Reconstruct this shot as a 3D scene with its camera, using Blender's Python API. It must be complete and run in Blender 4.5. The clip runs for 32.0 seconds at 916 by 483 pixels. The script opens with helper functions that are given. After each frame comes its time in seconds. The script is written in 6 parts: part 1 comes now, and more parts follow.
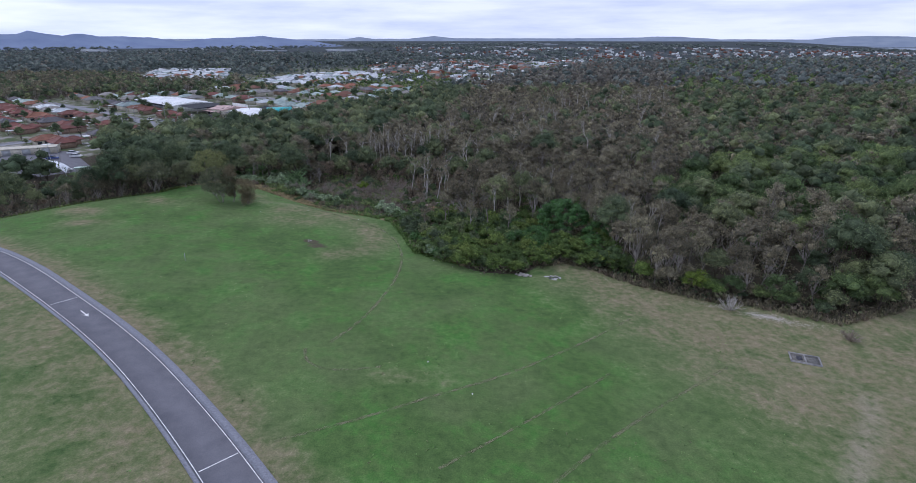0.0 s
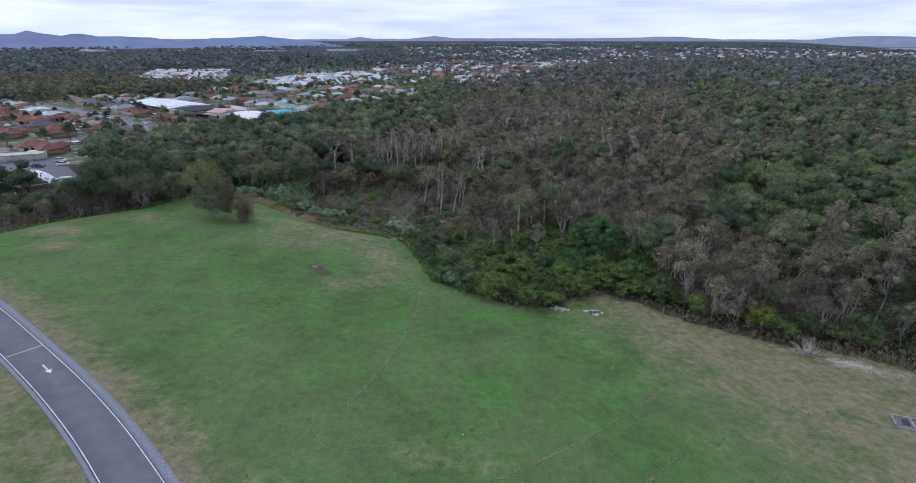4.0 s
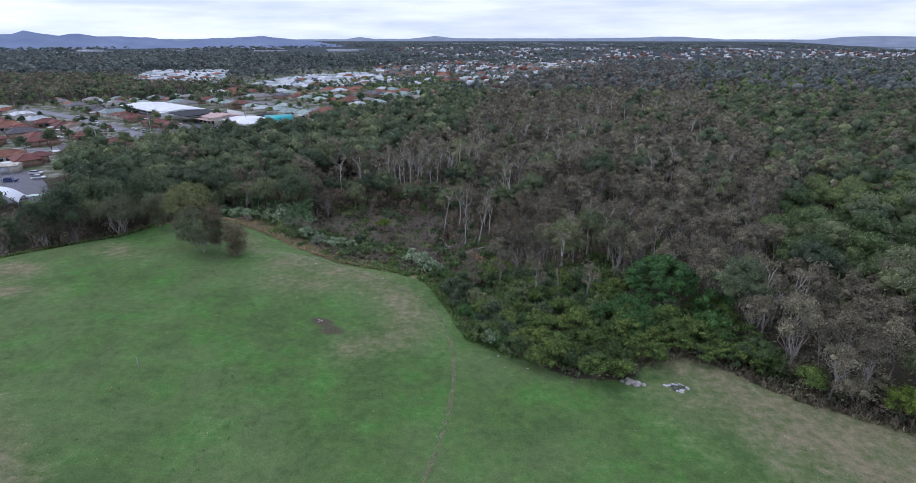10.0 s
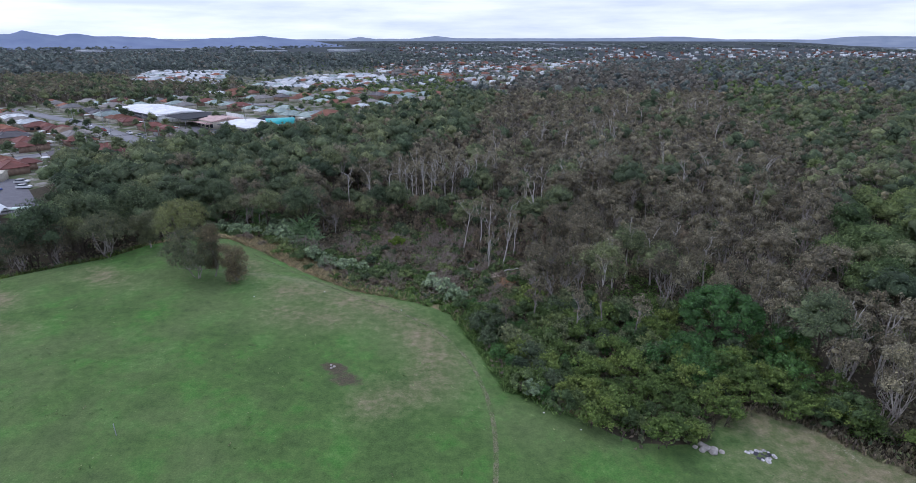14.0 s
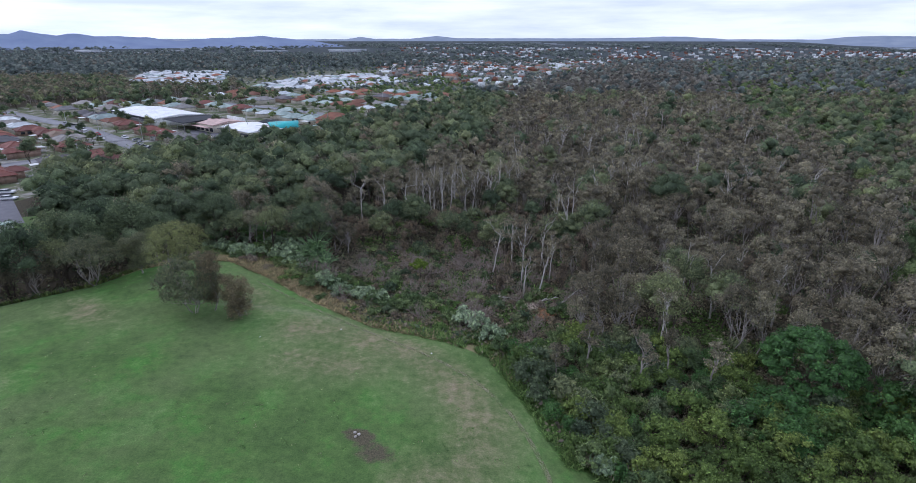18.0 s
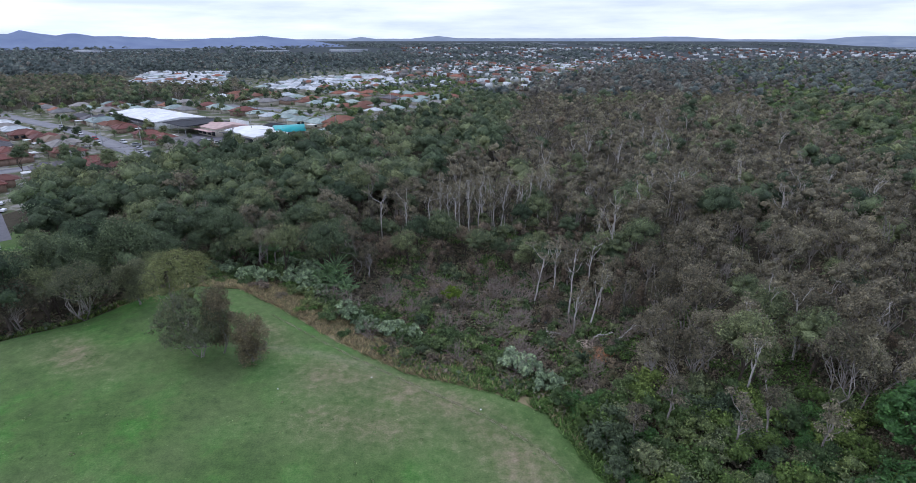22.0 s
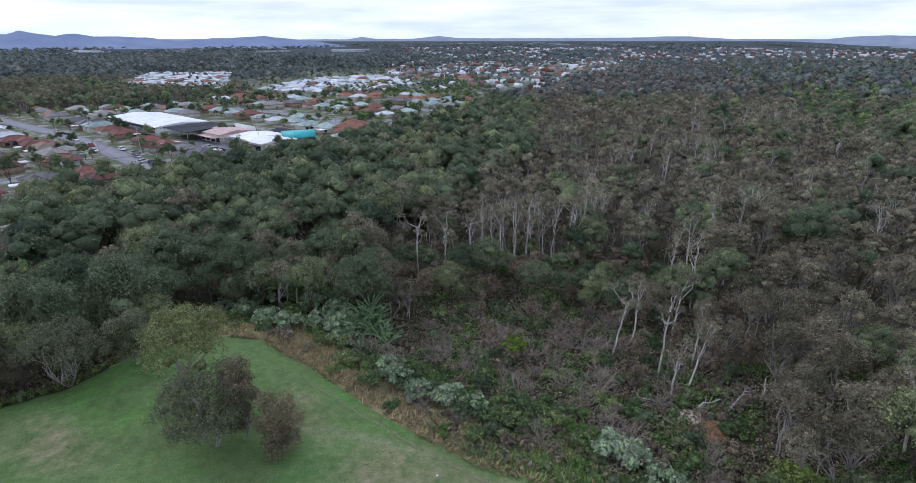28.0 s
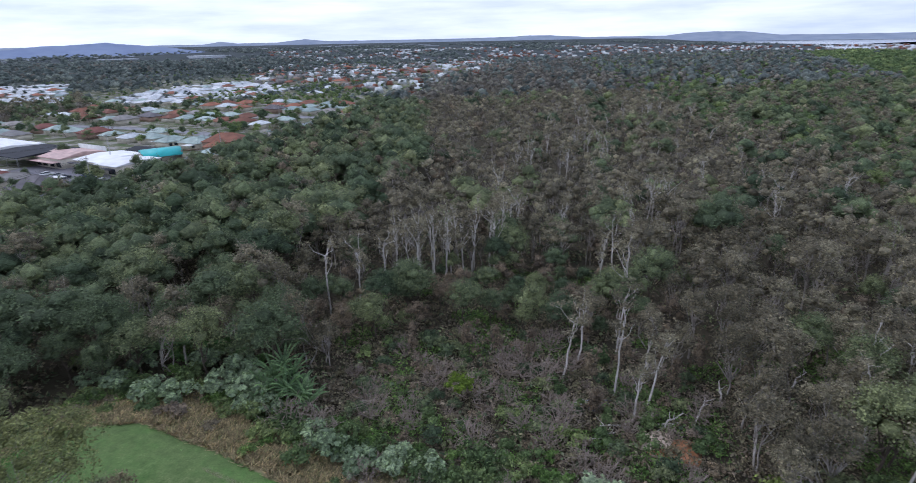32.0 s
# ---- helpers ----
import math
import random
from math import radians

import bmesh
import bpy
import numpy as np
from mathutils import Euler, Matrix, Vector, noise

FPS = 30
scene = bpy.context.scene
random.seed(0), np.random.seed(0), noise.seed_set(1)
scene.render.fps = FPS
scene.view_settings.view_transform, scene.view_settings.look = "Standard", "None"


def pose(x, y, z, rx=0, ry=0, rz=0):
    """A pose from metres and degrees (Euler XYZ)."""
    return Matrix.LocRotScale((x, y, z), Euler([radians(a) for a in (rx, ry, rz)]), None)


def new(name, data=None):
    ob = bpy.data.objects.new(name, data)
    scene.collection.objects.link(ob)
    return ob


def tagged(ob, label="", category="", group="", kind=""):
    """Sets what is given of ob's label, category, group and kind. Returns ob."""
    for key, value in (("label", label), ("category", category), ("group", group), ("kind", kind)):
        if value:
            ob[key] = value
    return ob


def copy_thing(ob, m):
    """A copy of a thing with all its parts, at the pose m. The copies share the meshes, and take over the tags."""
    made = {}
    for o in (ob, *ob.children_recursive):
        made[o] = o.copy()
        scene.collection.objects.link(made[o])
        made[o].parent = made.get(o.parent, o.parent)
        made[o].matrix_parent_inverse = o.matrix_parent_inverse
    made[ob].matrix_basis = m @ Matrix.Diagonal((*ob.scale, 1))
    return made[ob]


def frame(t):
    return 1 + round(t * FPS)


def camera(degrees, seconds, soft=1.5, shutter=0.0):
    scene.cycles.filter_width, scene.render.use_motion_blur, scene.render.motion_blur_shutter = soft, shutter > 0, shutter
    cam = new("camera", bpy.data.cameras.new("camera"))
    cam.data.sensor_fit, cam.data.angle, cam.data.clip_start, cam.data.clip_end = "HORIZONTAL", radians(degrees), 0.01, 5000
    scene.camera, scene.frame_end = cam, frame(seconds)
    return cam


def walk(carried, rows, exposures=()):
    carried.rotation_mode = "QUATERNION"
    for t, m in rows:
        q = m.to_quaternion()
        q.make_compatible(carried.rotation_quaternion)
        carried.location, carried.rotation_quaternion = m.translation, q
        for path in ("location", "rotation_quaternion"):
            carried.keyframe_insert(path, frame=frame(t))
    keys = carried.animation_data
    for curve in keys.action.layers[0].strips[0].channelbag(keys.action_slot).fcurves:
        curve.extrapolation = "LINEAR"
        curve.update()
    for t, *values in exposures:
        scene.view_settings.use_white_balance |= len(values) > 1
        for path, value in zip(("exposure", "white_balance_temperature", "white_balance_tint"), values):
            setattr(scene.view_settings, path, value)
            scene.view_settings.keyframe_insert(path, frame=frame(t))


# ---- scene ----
from collections import defaultdict

cam = camera(80.14, 32.0, soft=0.5, shutter=0.15)


def station(x, y, z, yaw, tilt, roll):
    """The camera's pose: yaw clockwise from north, tilt below the horizon, roll to the left."""
    return pose(x, y, z, 90 - tilt, 0, -yaw) @ pose(0, 0, 0, 0, 0, roll)


walk(cam, [
    (0.0, station(0.00, 0.00, 46.50, 0.00, 20.47, 0.00)),
    (3.0, station(-3.72, 11.20, 46.50, 0.00, 20.47, 0.00)),
    (6.0, station(-6.86, 22.75, 46.50, 0.00, 20.47, 0.00)),
    (9.0, station(-10.11, 33.90, 46.50, 0.00, 20.47, 0.00)),
    (13.0, station(-14.84, 47.20, 46.45, 0.00, 20.47, 0.00)),
    (17.0, station(-20.38, 61.20, 46.30, 0.00, 20.47, 0.00)),
    (19.0, station(-23.65, 68.10, 46.25, 0.00, 20.47, 0.00)),
    (23.0, station(-30.50, 81.05, 46.15, 0.00, 20.47, 0.00)),
    (26.0, station(-35.34, 90.00, 46.10, 0.00, 20.47, 0.00)),
    (28.5, station(-39.08, 97.35, 46.00, 0.00, 20.47, -0.08)),
    (30.0, station(-41.26, 101.75, 45.95, 0.00, 20.47, -0.25)),
    (30.6, station(-41.98, 103.50, 45.90, 0.00, 20.47, -0.40)),
    (31.0, station(-42.37, 104.62, 45.88, 0.37, 20.49, -0.53)),
    (31.5, station(-42.69, 106.04, 45.78, 2.96, 20.45, -0.65)),
    (32.0, station(-42.90, 107.46, 45.60, 12.53, 20.43, -1.13)),
], exposures=[(0.0, -0.12, 5860, 19), (6.0, -0.06, 5860, 19), (13.0, 0.04, 5860, 19), (22.0, 0.11, 5890, 17), (32.0, 0.14, 5910, 17)])

# ---- world: high overcast, bright at the rim, grey bands of cloud ----
SUN_UP, SUN_TURN = radians(48), radians(-60)
world = bpy.data.worlds.new("overcast_sky")
scene.world = world
world.use_nodes = True
wn, wl = world.node_tree.nodes, world.node_tree.links
wn.clear()
w_out = wn.new("ShaderNodeOutputWorld")
w_bg = wn.new("ShaderNodeBackground")
w_sky = wn.new("ShaderNodeTexSky")
w_sky.sky_type, w_sky.sun_disc = "NISHITA", False
w_sky.sun_elevation, w_sky.sun_rotation = SUN_UP, SUN_TURN
w_sky.air_density, w_sky.dust_density = 1.0, 4.0
w_co = wn.new("ShaderNodeTexCoord")
w_map = wn.new("ShaderNodeMapping")
w_map.inputs["Scale"].default_value = (2.2, 2.2, 17.0)
w_noise = wn.new("ShaderNodeTexNoise")
w_noise.inputs["Scale"].default_value = 1.6
w_noise.inputs["Detail"].default_value = 7.0
w_noise.inputs["Roughness"].default_value = 0.55
w_ramp = wn.new("ShaderNodeValToRGB")
w_ramp.color_ramp.elements[0].position, w_ramp.color_ramp.elements[0].color = 0.36, (5.7, 6.6, 8.4, 1)
w_ramp.color_ramp.elements[1].position, w_ramp.color_ramp.elements[1].color = 0.64, (8.7, 9.4, 10.5, 1)
w_mix = wn.new("ShaderNodeMixRGB")
w_mix.inputs["Fac"].default_value = 0.9
wl.new(w_co.outputs["Generated"], w_map.inputs["Vector"])
wl.new(w_map.outputs["Vector"], w_noise.inputs["Vector"])
wl.new(w_noise.outputs["Fac"], w_ramp.inputs["Fac"])
wl.new(w_sky.outputs["Color"], w_mix.inputs["Color1"])
wl.new(w_ramp.outputs["Color"], w_mix.inputs["Color2"])
w_sep = wn.new("ShaderNodeSeparateXYZ")
wl.new(w_co.outputs["Generated"], w_sep.inputs["Vector"])
w_rim = wn.new("ShaderNodeMapRange")
w_rim.interpolation_type = "SMOOTHSTEP"
w_rim.inputs["From Min"].default_value, w_rim.inputs["From Max"].default_value = 0.0, 0.16
w_rim.inputs["To Min"].default_value, w_rim.inputs["To Max"].default_value = 1.08, 1.0
wl.new(w_sep.outputs["Z"], w_rim.inputs["Value"])
w_sunny = wn.new("ShaderNodeMapRange")
w_sunny.interpolation_type = "SMOOTHSTEP"
w_sunny.inputs["From Min"].default_value, w_sunny.inputs["From Max"].default_value = 0.2, -0.9
w_sunny.inputs["To Min"].default_value, w_sunny.inputs["To Max"].default_value = 0.96, 1.12
wl.new(w_sep.outputs["X"], w_sunny.inputs["Value"])
w_bright = wn.new("ShaderNodeMath")
w_bright.operation = "MULTIPLY"
wl.new(w_rim.outputs["Result"], w_bright.inputs[0])
wl.new(w_sunny.outputs["Result"], w_bright.inputs[1])
w_lit = wn.new("ShaderNodeVectorMath")
w_lit.operation = "SCALE"
wl.new(w_mix.outputs["Color"], w_lit.inputs[0])
wl.new(w_bright.outputs["Value"], w_lit.inputs["Scale"])
wl.new(w_lit.outputs["Vector"], w_bg.inputs["Color"])
w_bg.inputs["Strength"].default_value = 0.113
wl.new(w_bg.outputs["Background"], w_out.inputs["Surface"])

sun_data = bpy.data.lights.new("sun", "SUN")
sun_data.energy, sun_data.angle, sun_data.color = 0.7, radians(25), (1.0, 0.97, 0.92)
sun = new("sun", sun_data)
sun.rotation_euler = (radians(90) - SUN_UP, 0, radians(180) - SUN_TURN)

# ---- materials ----


class Nodes:
    """A short way to write node materials."""

    def __init__(self, name, rough=0.8, metal=0.0):
        self.mat = bpy.data.materials.new(name)
        self.mat.use_nodes = True
        self.tree = self.mat.node_tree
        self.bsdf = self.tree.nodes["Principled BSDF"]
        self.bsdf.inputs["Roughness"].default_value = rough
        self.bsdf.inputs["Metallic"].default_value = metal
        self.bsdf.inputs["Specular IOR Level"].default_value = 0.25

    def add(self, kind):
        return self.tree.nodes.new(kind)

    def link(self, a, b):
        self.tree.links.new(a, b)

    def place(self):
        return self.add("ShaderNodeNewGeometry").outputs["Position"]

    def noise(self, scale, detail=4.0, rough=0.55, vector=None, stretch=None):
        n = self.add("ShaderNodeTexNoise")
        n.inputs["Scale"].default_value = scale
        n.inputs["Detail"].default_value = detail
        n.inputs["Roughness"].default_value = rough
        vector = vector or self.place()
        if stretch:
            m = self.add("ShaderNodeMapping")
            m.inputs["Scale"].default_value = stretch
            self.link(vector, m.inputs["Vector"])
            vector = m.outputs["Vector"]
        self.link(vector, n.inputs["Vector"])
        return n.outputs["Fac"]

    def ramp(self, fac, *stops):
        r = self.add("ShaderNodeValToRGB")
        while len(r.color_ramp.elements) < len(stops):
            r.color_ramp.elements.new(0.5)
        for e, (p, c) in zip(r.color_ramp.elements, stops):
            e.position, e.color = p, (*c, 1) if len(c) == 3 else c
        self.link(fac, r.inputs["Fac"])
        return r.outputs["Color"]

    def step(self, fac, lo, hi):
        m = self.add("ShaderNodeMapRange")
        m.interpolation_type = "SMOOTHSTEP"
        m.inputs["From Min"].default_value, m.inputs["From Max"].default_value = lo, hi
        self.link(fac, m.inputs["Value"])
        return m.outputs["Result"]

    def math(self, op, a, b=None):
        m = self.add("ShaderNodeMath")
        m.operation = op
        for i, v in enumerate((a, b)):
            if v is None:
                continue
            if isinstance(v, (int, float)):
                m.inputs[i].default_value = v
            else:
                self.link(v, m.inputs[i])
        return m.outputs["Value"]

    def mix(self, fac, a, b, how="MIX"):
        m = self.add("ShaderNodeMixRGB")
        m.blend_type = how
        for i, v in enumerate((fac, a, b)):
            if isinstance(v, (int, float)):
                m.inputs[i].default_value = v
            elif isinstance(v, tuple):
                m.inputs[i].default_value = (*v, 1)
            else:
                self.link(v, m.inputs[i])
        return m.outputs["Color"]

    def attr(self, name):
        a = self.add("ShaderNodeAttribute")
        a.attribute_name = name
        return a.outputs["Fac"]

    def bump(self, height, strength, distance):
        b = self.add("ShaderNodeBump")
        b.inputs["Strength"].default_value, b.inputs["Distance"].default_value = strength, distance
        self.link(height, b.inputs["Height"])
        self.link(b.outputs["Normal"], self.bsdf.inputs["Normal"])

    def done(self, color):
        if isinstance(color, tuple):
            self.bsdf.inputs["Base Color"].default_value = (*color, 1)
        else:
            self.link(color, self.bsdf.inputs["Base Color"])
        return self.mat


def foliage(name, dark, mid, light, rough=0.75, grain=0.9):
    """Leaves: one tone for each tree, a smaller scatter from spray to spray, and the grain of single leaves, with the
    shade of their gaps put into the colour.
    """
    n = Nodes(name, rough)
    tone = n.math("FRACT", n.math("ADD", n.add("ShaderNodeObjectInfo").outputs["Random"], n.attr("tone")))
    island = n.add("ShaderNodeNewGeometry").outputs["Random Per Island"]
    base = n.ramp(tone, (0.0, dark), (0.5, mid), (1.0, light))
    c = n.mix(1.0, base, n.ramp(island, (0.0, (0.62, 0.63, 0.65)), (0.55, (0.98, 0.98, 0.98)), (1.0, (1.55, 1.52, 1.42))), "MULTIPLY")
    speck, fleck = n.noise(grain, 4, 0.65), n.noise(4.2, 3, 0.7)
    c = n.mix(1.0, c, n.ramp(speck, (0.34, (0.72, 0.72, 0.72)), (0.5, (1, 1, 1)), (0.66, (1.34, 1.32, 1.26))), "MULTIPLY")
    c = n.mix(1.0, c, n.ramp(fleck, (0.34, (0.62, 0.63, 0.66)), (0.5, (1, 1, 1)), (0.68, (1.36, 1.34, 1.28))), "MULTIPLY")
    n.bump(fleck, 0.8, 0.3)
    through_leaf = n.add("ShaderNodeBsdfTranslucent")
    n.link(c, through_leaf.inputs["Color"])
    both = n.add("ShaderNodeMixShader")
    both.inputs["Fac"].default_value = 0.36
    n.link(n.bsdf.outputs["BSDF"], both.inputs[1])
    n.link(through_leaf.outputs["BSDF"], both.inputs[2])
    n.link(both.outputs["Shader"], n.tree.nodes["Material Output"].inputs["Surface"])
    return n.done(c)


def painted(name, color, rough=0.6, spread=0.25, scale=0.6, metal=0.0, fine=None):
    """A plain surface with weather stains and a small difference from thing to thing."""
    n = Nodes(name, rough, metal)
    stain = n.noise(scale, 5)
    own = n.add("ShaderNodeObjectInfo").outputs["Random"]
    lo = tuple(c * (1 - spread) for c in color)
    hi = tuple(min(1, c * (1 + spread * 0.6)) for c in color)
    c = n.mix(n.step(stain, 0.3, 0.7), lo, hi)
    c = n.mix(1.0, c, n.ramp(own, (0, (0.85, 0.85, 0.85)), (1, (1.1, 1.1, 1.1))), "MULTIPLY")
    if fine:
        n.bump(n.noise(fine, 3), 0.4, 0.02)
    return n.done(c)


def bark(name, dark, light, scale=3.0):
    n = Nodes(name, 0.85)
    c = n.ramp(n.noise(scale, 6, stretch=(1, 1, 0.25)), (0.3, dark), (0.65, light))
    n.bump(n.noise(scale * 3, 4), 0.5, 0.03)
    return n.done(c)


M = {}
M["paperbark_leaf"] = foliage("paperbark_leaf", (0.150, 0.136, 0.094), (0.230, 0.206, 0.144), (0.312, 0.286, 0.196))
M["gum_leaf"] = foliage("gum_leaf", (0.084, 0.122, 0.070), (0.150, 0.192, 0.106), (0.245, 0.275, 0.140))
M["mangrove_leaf"] = foliage("mangrove_leaf", (0.090, 0.140, 0.060), (0.145, 0.208, 0.086), (0.235, 0.292, 0.116))
M["shrub_leaf"] = foliage("shrub_leaf", (0.098, 0.154, 0.049), (0.150, 0.222, 0.062), (0.222, 0.288, 0.080))
M["fig_leaf"] = foliage("fig_leaf", (0.080, 0.175, 0.056), (0.102, 0.212, 0.064), (0.130, 0.250, 0.076), 0.4)
M["silver_leaf"] = foliage("silver_leaf", (0.245, 0.325, 0.195), (0.295, 0.380, 0.230), (0.345, 0.430, 0.268))
M["palm_leaf"] = foliage("palm_leaf", (0.165, 0.270, 0.120), (0.205, 0.320, 0.145), (0.240, 0.360, 0.170), 0.5)
M["weed_leaf"] = foliage("weed_leaf", (0.110, 0.190, 0.055), (0.150, 0.245, 0.070), (0.200, 0.290, 0.095))
M["lime_leaf"] = foliage("lime_leaf", (0.130, 0.190, 0.030), (0.150, 0.220, 0.035), (0.170, 0.230, 0.050))
M["rust_leaf"] = foliage("rust_leaf", (0.180, 0.144, 0.106), (0.220, 0.176, 0.128), (0.265, 0.216, 0.152))
M["wattle_leaf"] = foliage("wattle_leaf", (0.150, 0.164, 0.098), (0.190, 0.205, 0.120), (0.240, 0.255, 0.150))
M["olive_leaf"] = foliage("olive_leaf", (0.205, 0.225, 0.098), (0.250, 0.270, 0.118), (0.290, 0.310, 0.138))
M["sheoak_leaf"] = foliage("sheoak_leaf", (0.200, 0.170, 0.108), (0.230, 0.192, 0.120), (0.255, 0.212, 0.132))
M["scrub_leaf"] = foliage("scrub_leaf", (0.235, 0.186, 0.144), (0.200, 0.196, 0.116), (0.305, 0.250, 0.196))
M["dry_grass"] = foliage("dry_grass", (0.330, 0.265, 0.150), (0.430, 0.345, 0.205), (0.235, 0.250, 0.115), 0.9)
# leaves of the far woods, with distance haze put into their blue-grey colour
M["hazed_leaf"] = foliage("hazed_leaf", (0.128, 0.160, 0.150), (0.182, 0.216, 0.200), (0.240, 0.268, 0.244), 0.8, 0.25)
M["hazed_paperbark"] = foliage("hazed_paperbark", (0.158, 0.150, 0.128), (0.215, 0.202, 0.174), (0.270, 0.254, 0.218), 0.8, 0.25)
M["pale_bark"] = bark("pale_bark", (0.16, 0.14, 0.12), (0.42, 0.38, 0.34))
M["white_bark"] = bark("white_bark", (0.30, 0.27, 0.24), (0.62, 0.58, 0.53))
M["dark_bark"] = bark("dark_bark", (0.05, 0.04, 0.03), (0.14, 0.115, 0.09))
M["dead_wood"] = bark("dead_wood", (0.19, 0.155, 0.125), (0.37, 0.305, 0.255))


def ground_material():
    n = Nodes("ground", 0.95)
    n.bsdf.inputs["Specular IOR Level"].default_value = 0.1
    big, mid, fine, tiny = n.noise(0.045, 3), n.noise(0.16, 8, 0.68), n.noise(0.9, 6, 0.65), n.noise(5.0, 4, 0.75)
    lush = n.ramp(mid, (0.32, (0.070, 0.119, 0.040)), (0.50, (0.091, 0.159, 0.048)), (0.66, (0.072, 0.210, 0.040)))
    lush = n.mix(n.step(big, 0.42, 0.62), lush, n.mix(0.5, lush, (0.140, 0.178, 0.078)))
    lush = n.mix(1.0, lush, n.ramp(fine, (0.3, (0.78, 0.80, 0.78)), (0.5, (1, 1, 1)), (0.7, (1.22, 1.18, 1.15))), "MULTIPLY")
    tan = n.ramp(fine, (0.32, (0.145, 0.150, 0.072)), (0.50, (0.212, 0.188, 0.112)), (0.68, (0.285, 0.238, 0.158)))
    spread = n.math("ADD", n.attr("dry"), n.math("MULTIPLY", n.math("SUBTRACT", mid, 0.5), 1.9))
    spread = n.math("ADD", spread, n.math("MULTIPLY", n.math("SUBTRACT", fine, 0.5), 0.5))
    lawn = n.mix(n.step(spread, 0.10, 0.98), lush, tan)
    worn = n.math("MULTIPLY", n.attr("worn"), n.step(n.math("ADD", fine, mid), 0.7, 1.15))
    lawn = n.mix(worn, lawn, (0.300, 0.265, 0.190))
    bare = n.step(n.math("ADD", n.attr("bare"), n.math("MULTIPLY", n.math("SUBTRACT", fine, 0.5), 0.9)), 0.35, 0.75)
    lawn = n.mix(bare, lawn, n.ramp(tiny, (0.35, (0.075, 0.068, 0.044)), (0.65, (0.120, 0.105, 0.070))))
    sand = n.step(n.math("ADD", n.attr("sand"), n.math("ADD", n.math("MULTIPLY", n.math("SUBTRACT", fine, 0.5), 1.3), n.math("MULTIPLY", n.math("SUBTRACT", tiny, 0.5), 2.6))), 0.45, 1.25)
    lawn = n.mix(sand, lawn, (0.500, 0.455, 0.420))
    lawn = n.mix(1.0, lawn, n.ramp(tiny, (0.3, (0.72, 0.74, 0.72)), (0.5, (1, 1, 1)), (0.72, (1.3, 1.27, 1.2))), "MULTIPLY")
    litter = n.ramp(fine, (0.3, (0.046, 0.042, 0.030)), (0.55, (0.078, 0.066, 0.046)), (0.75, (0.058, 0.074, 0.036)))
    litter = n.mix(n.step(n.math("ADD", n.attr("rough"), n.math("MULTIPLY", n.math("SUBTRACT", fine, 0.5), 1.2)), 0.35, 0.75), litter,
                   n.ramp(tiny, (0.3, (0.200, 0.165, 0.092)), (0.52, (0.290, 0.235, 0.135)), (0.68, (0.130, 0.160, 0.066))))
    suburb = n.ramp(n.noise(0.13, 5, 0.65), (0.36, (0.075, 0.110, 0.048)), (0.5, (0.135, 0.140, 0.085)), (0.6, (0.30, 0.285, 0.265)))
    # the far plain: blue-grey, with aerial haze put into the ground colour
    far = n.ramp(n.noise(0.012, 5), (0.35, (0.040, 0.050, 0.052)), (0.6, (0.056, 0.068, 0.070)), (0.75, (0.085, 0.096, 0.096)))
    edge = n.step(n.math("ADD", n.attr("lawn"), n.math("MULTIPLY", n.math("SUBTRACT", fine, 0.5), 0.5)), 0.4, 0.6)
    c = n.mix(edge, litter, lawn)
    c = n.mix(n.step(n.attr("town"), 0.3, 0.7), c, suburb)
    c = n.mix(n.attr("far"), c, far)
    n.bump(n.math("ADD", n.math("MULTIPLY", fine, 0.6), n.math("MULTIPLY", tiny, 0.5)), 0.7, 0.25)
    return n.done(c)


M["ground"] = ground_material()

# ---- mesh helpers ----
rng = np.random.default_rng(7)


def mesh_of(name, V, F, mats, tone=None, smooth=False):
    """A mesh from arrays: V (n, 3), F (m, 4) quads or (m, 3) triangles."""
    V, F = np.asarray(V, np.float32), np.asarray(F, np.int32)
    me = bpy.data.meshes.new(name)
    k = F.shape[1]
    me.vertices.add(len(V)), me.loops.add(F.size), me.polygons.add(len(F))
    me.vertices.foreach_set("co", V.ravel())
    me.loops.foreach_set("vertex_index", F.ravel())
    me.polygons.foreach_set("loop_start", np.arange(len(F), dtype=np.int32) * k)
    if smooth:
        me.polygons.foreach_set("use_smooth", np.ones(len(F), bool))
    if tone is not None:
        a = me.attributes.new("tone", "FLOAT", "POINT")
        a.data.foreach_set("value", np.asarray(tone, np.float32))
    me.update(calc_edges=True)
    for m in mats if isinstance(mats, (list, tuple)) else [mats]:
        me.materials.append(m)
    return me


def join(parts):
    """Join (V, F) arrays of quads."""
    Vs, Fs, k = [], [], 0
    for V, F in parts:
        Vs.append(V), Fs.append(np.asarray(F) + k)
        k += len(V)
    return np.concatenate(Vs), np.concatenate(Fs)


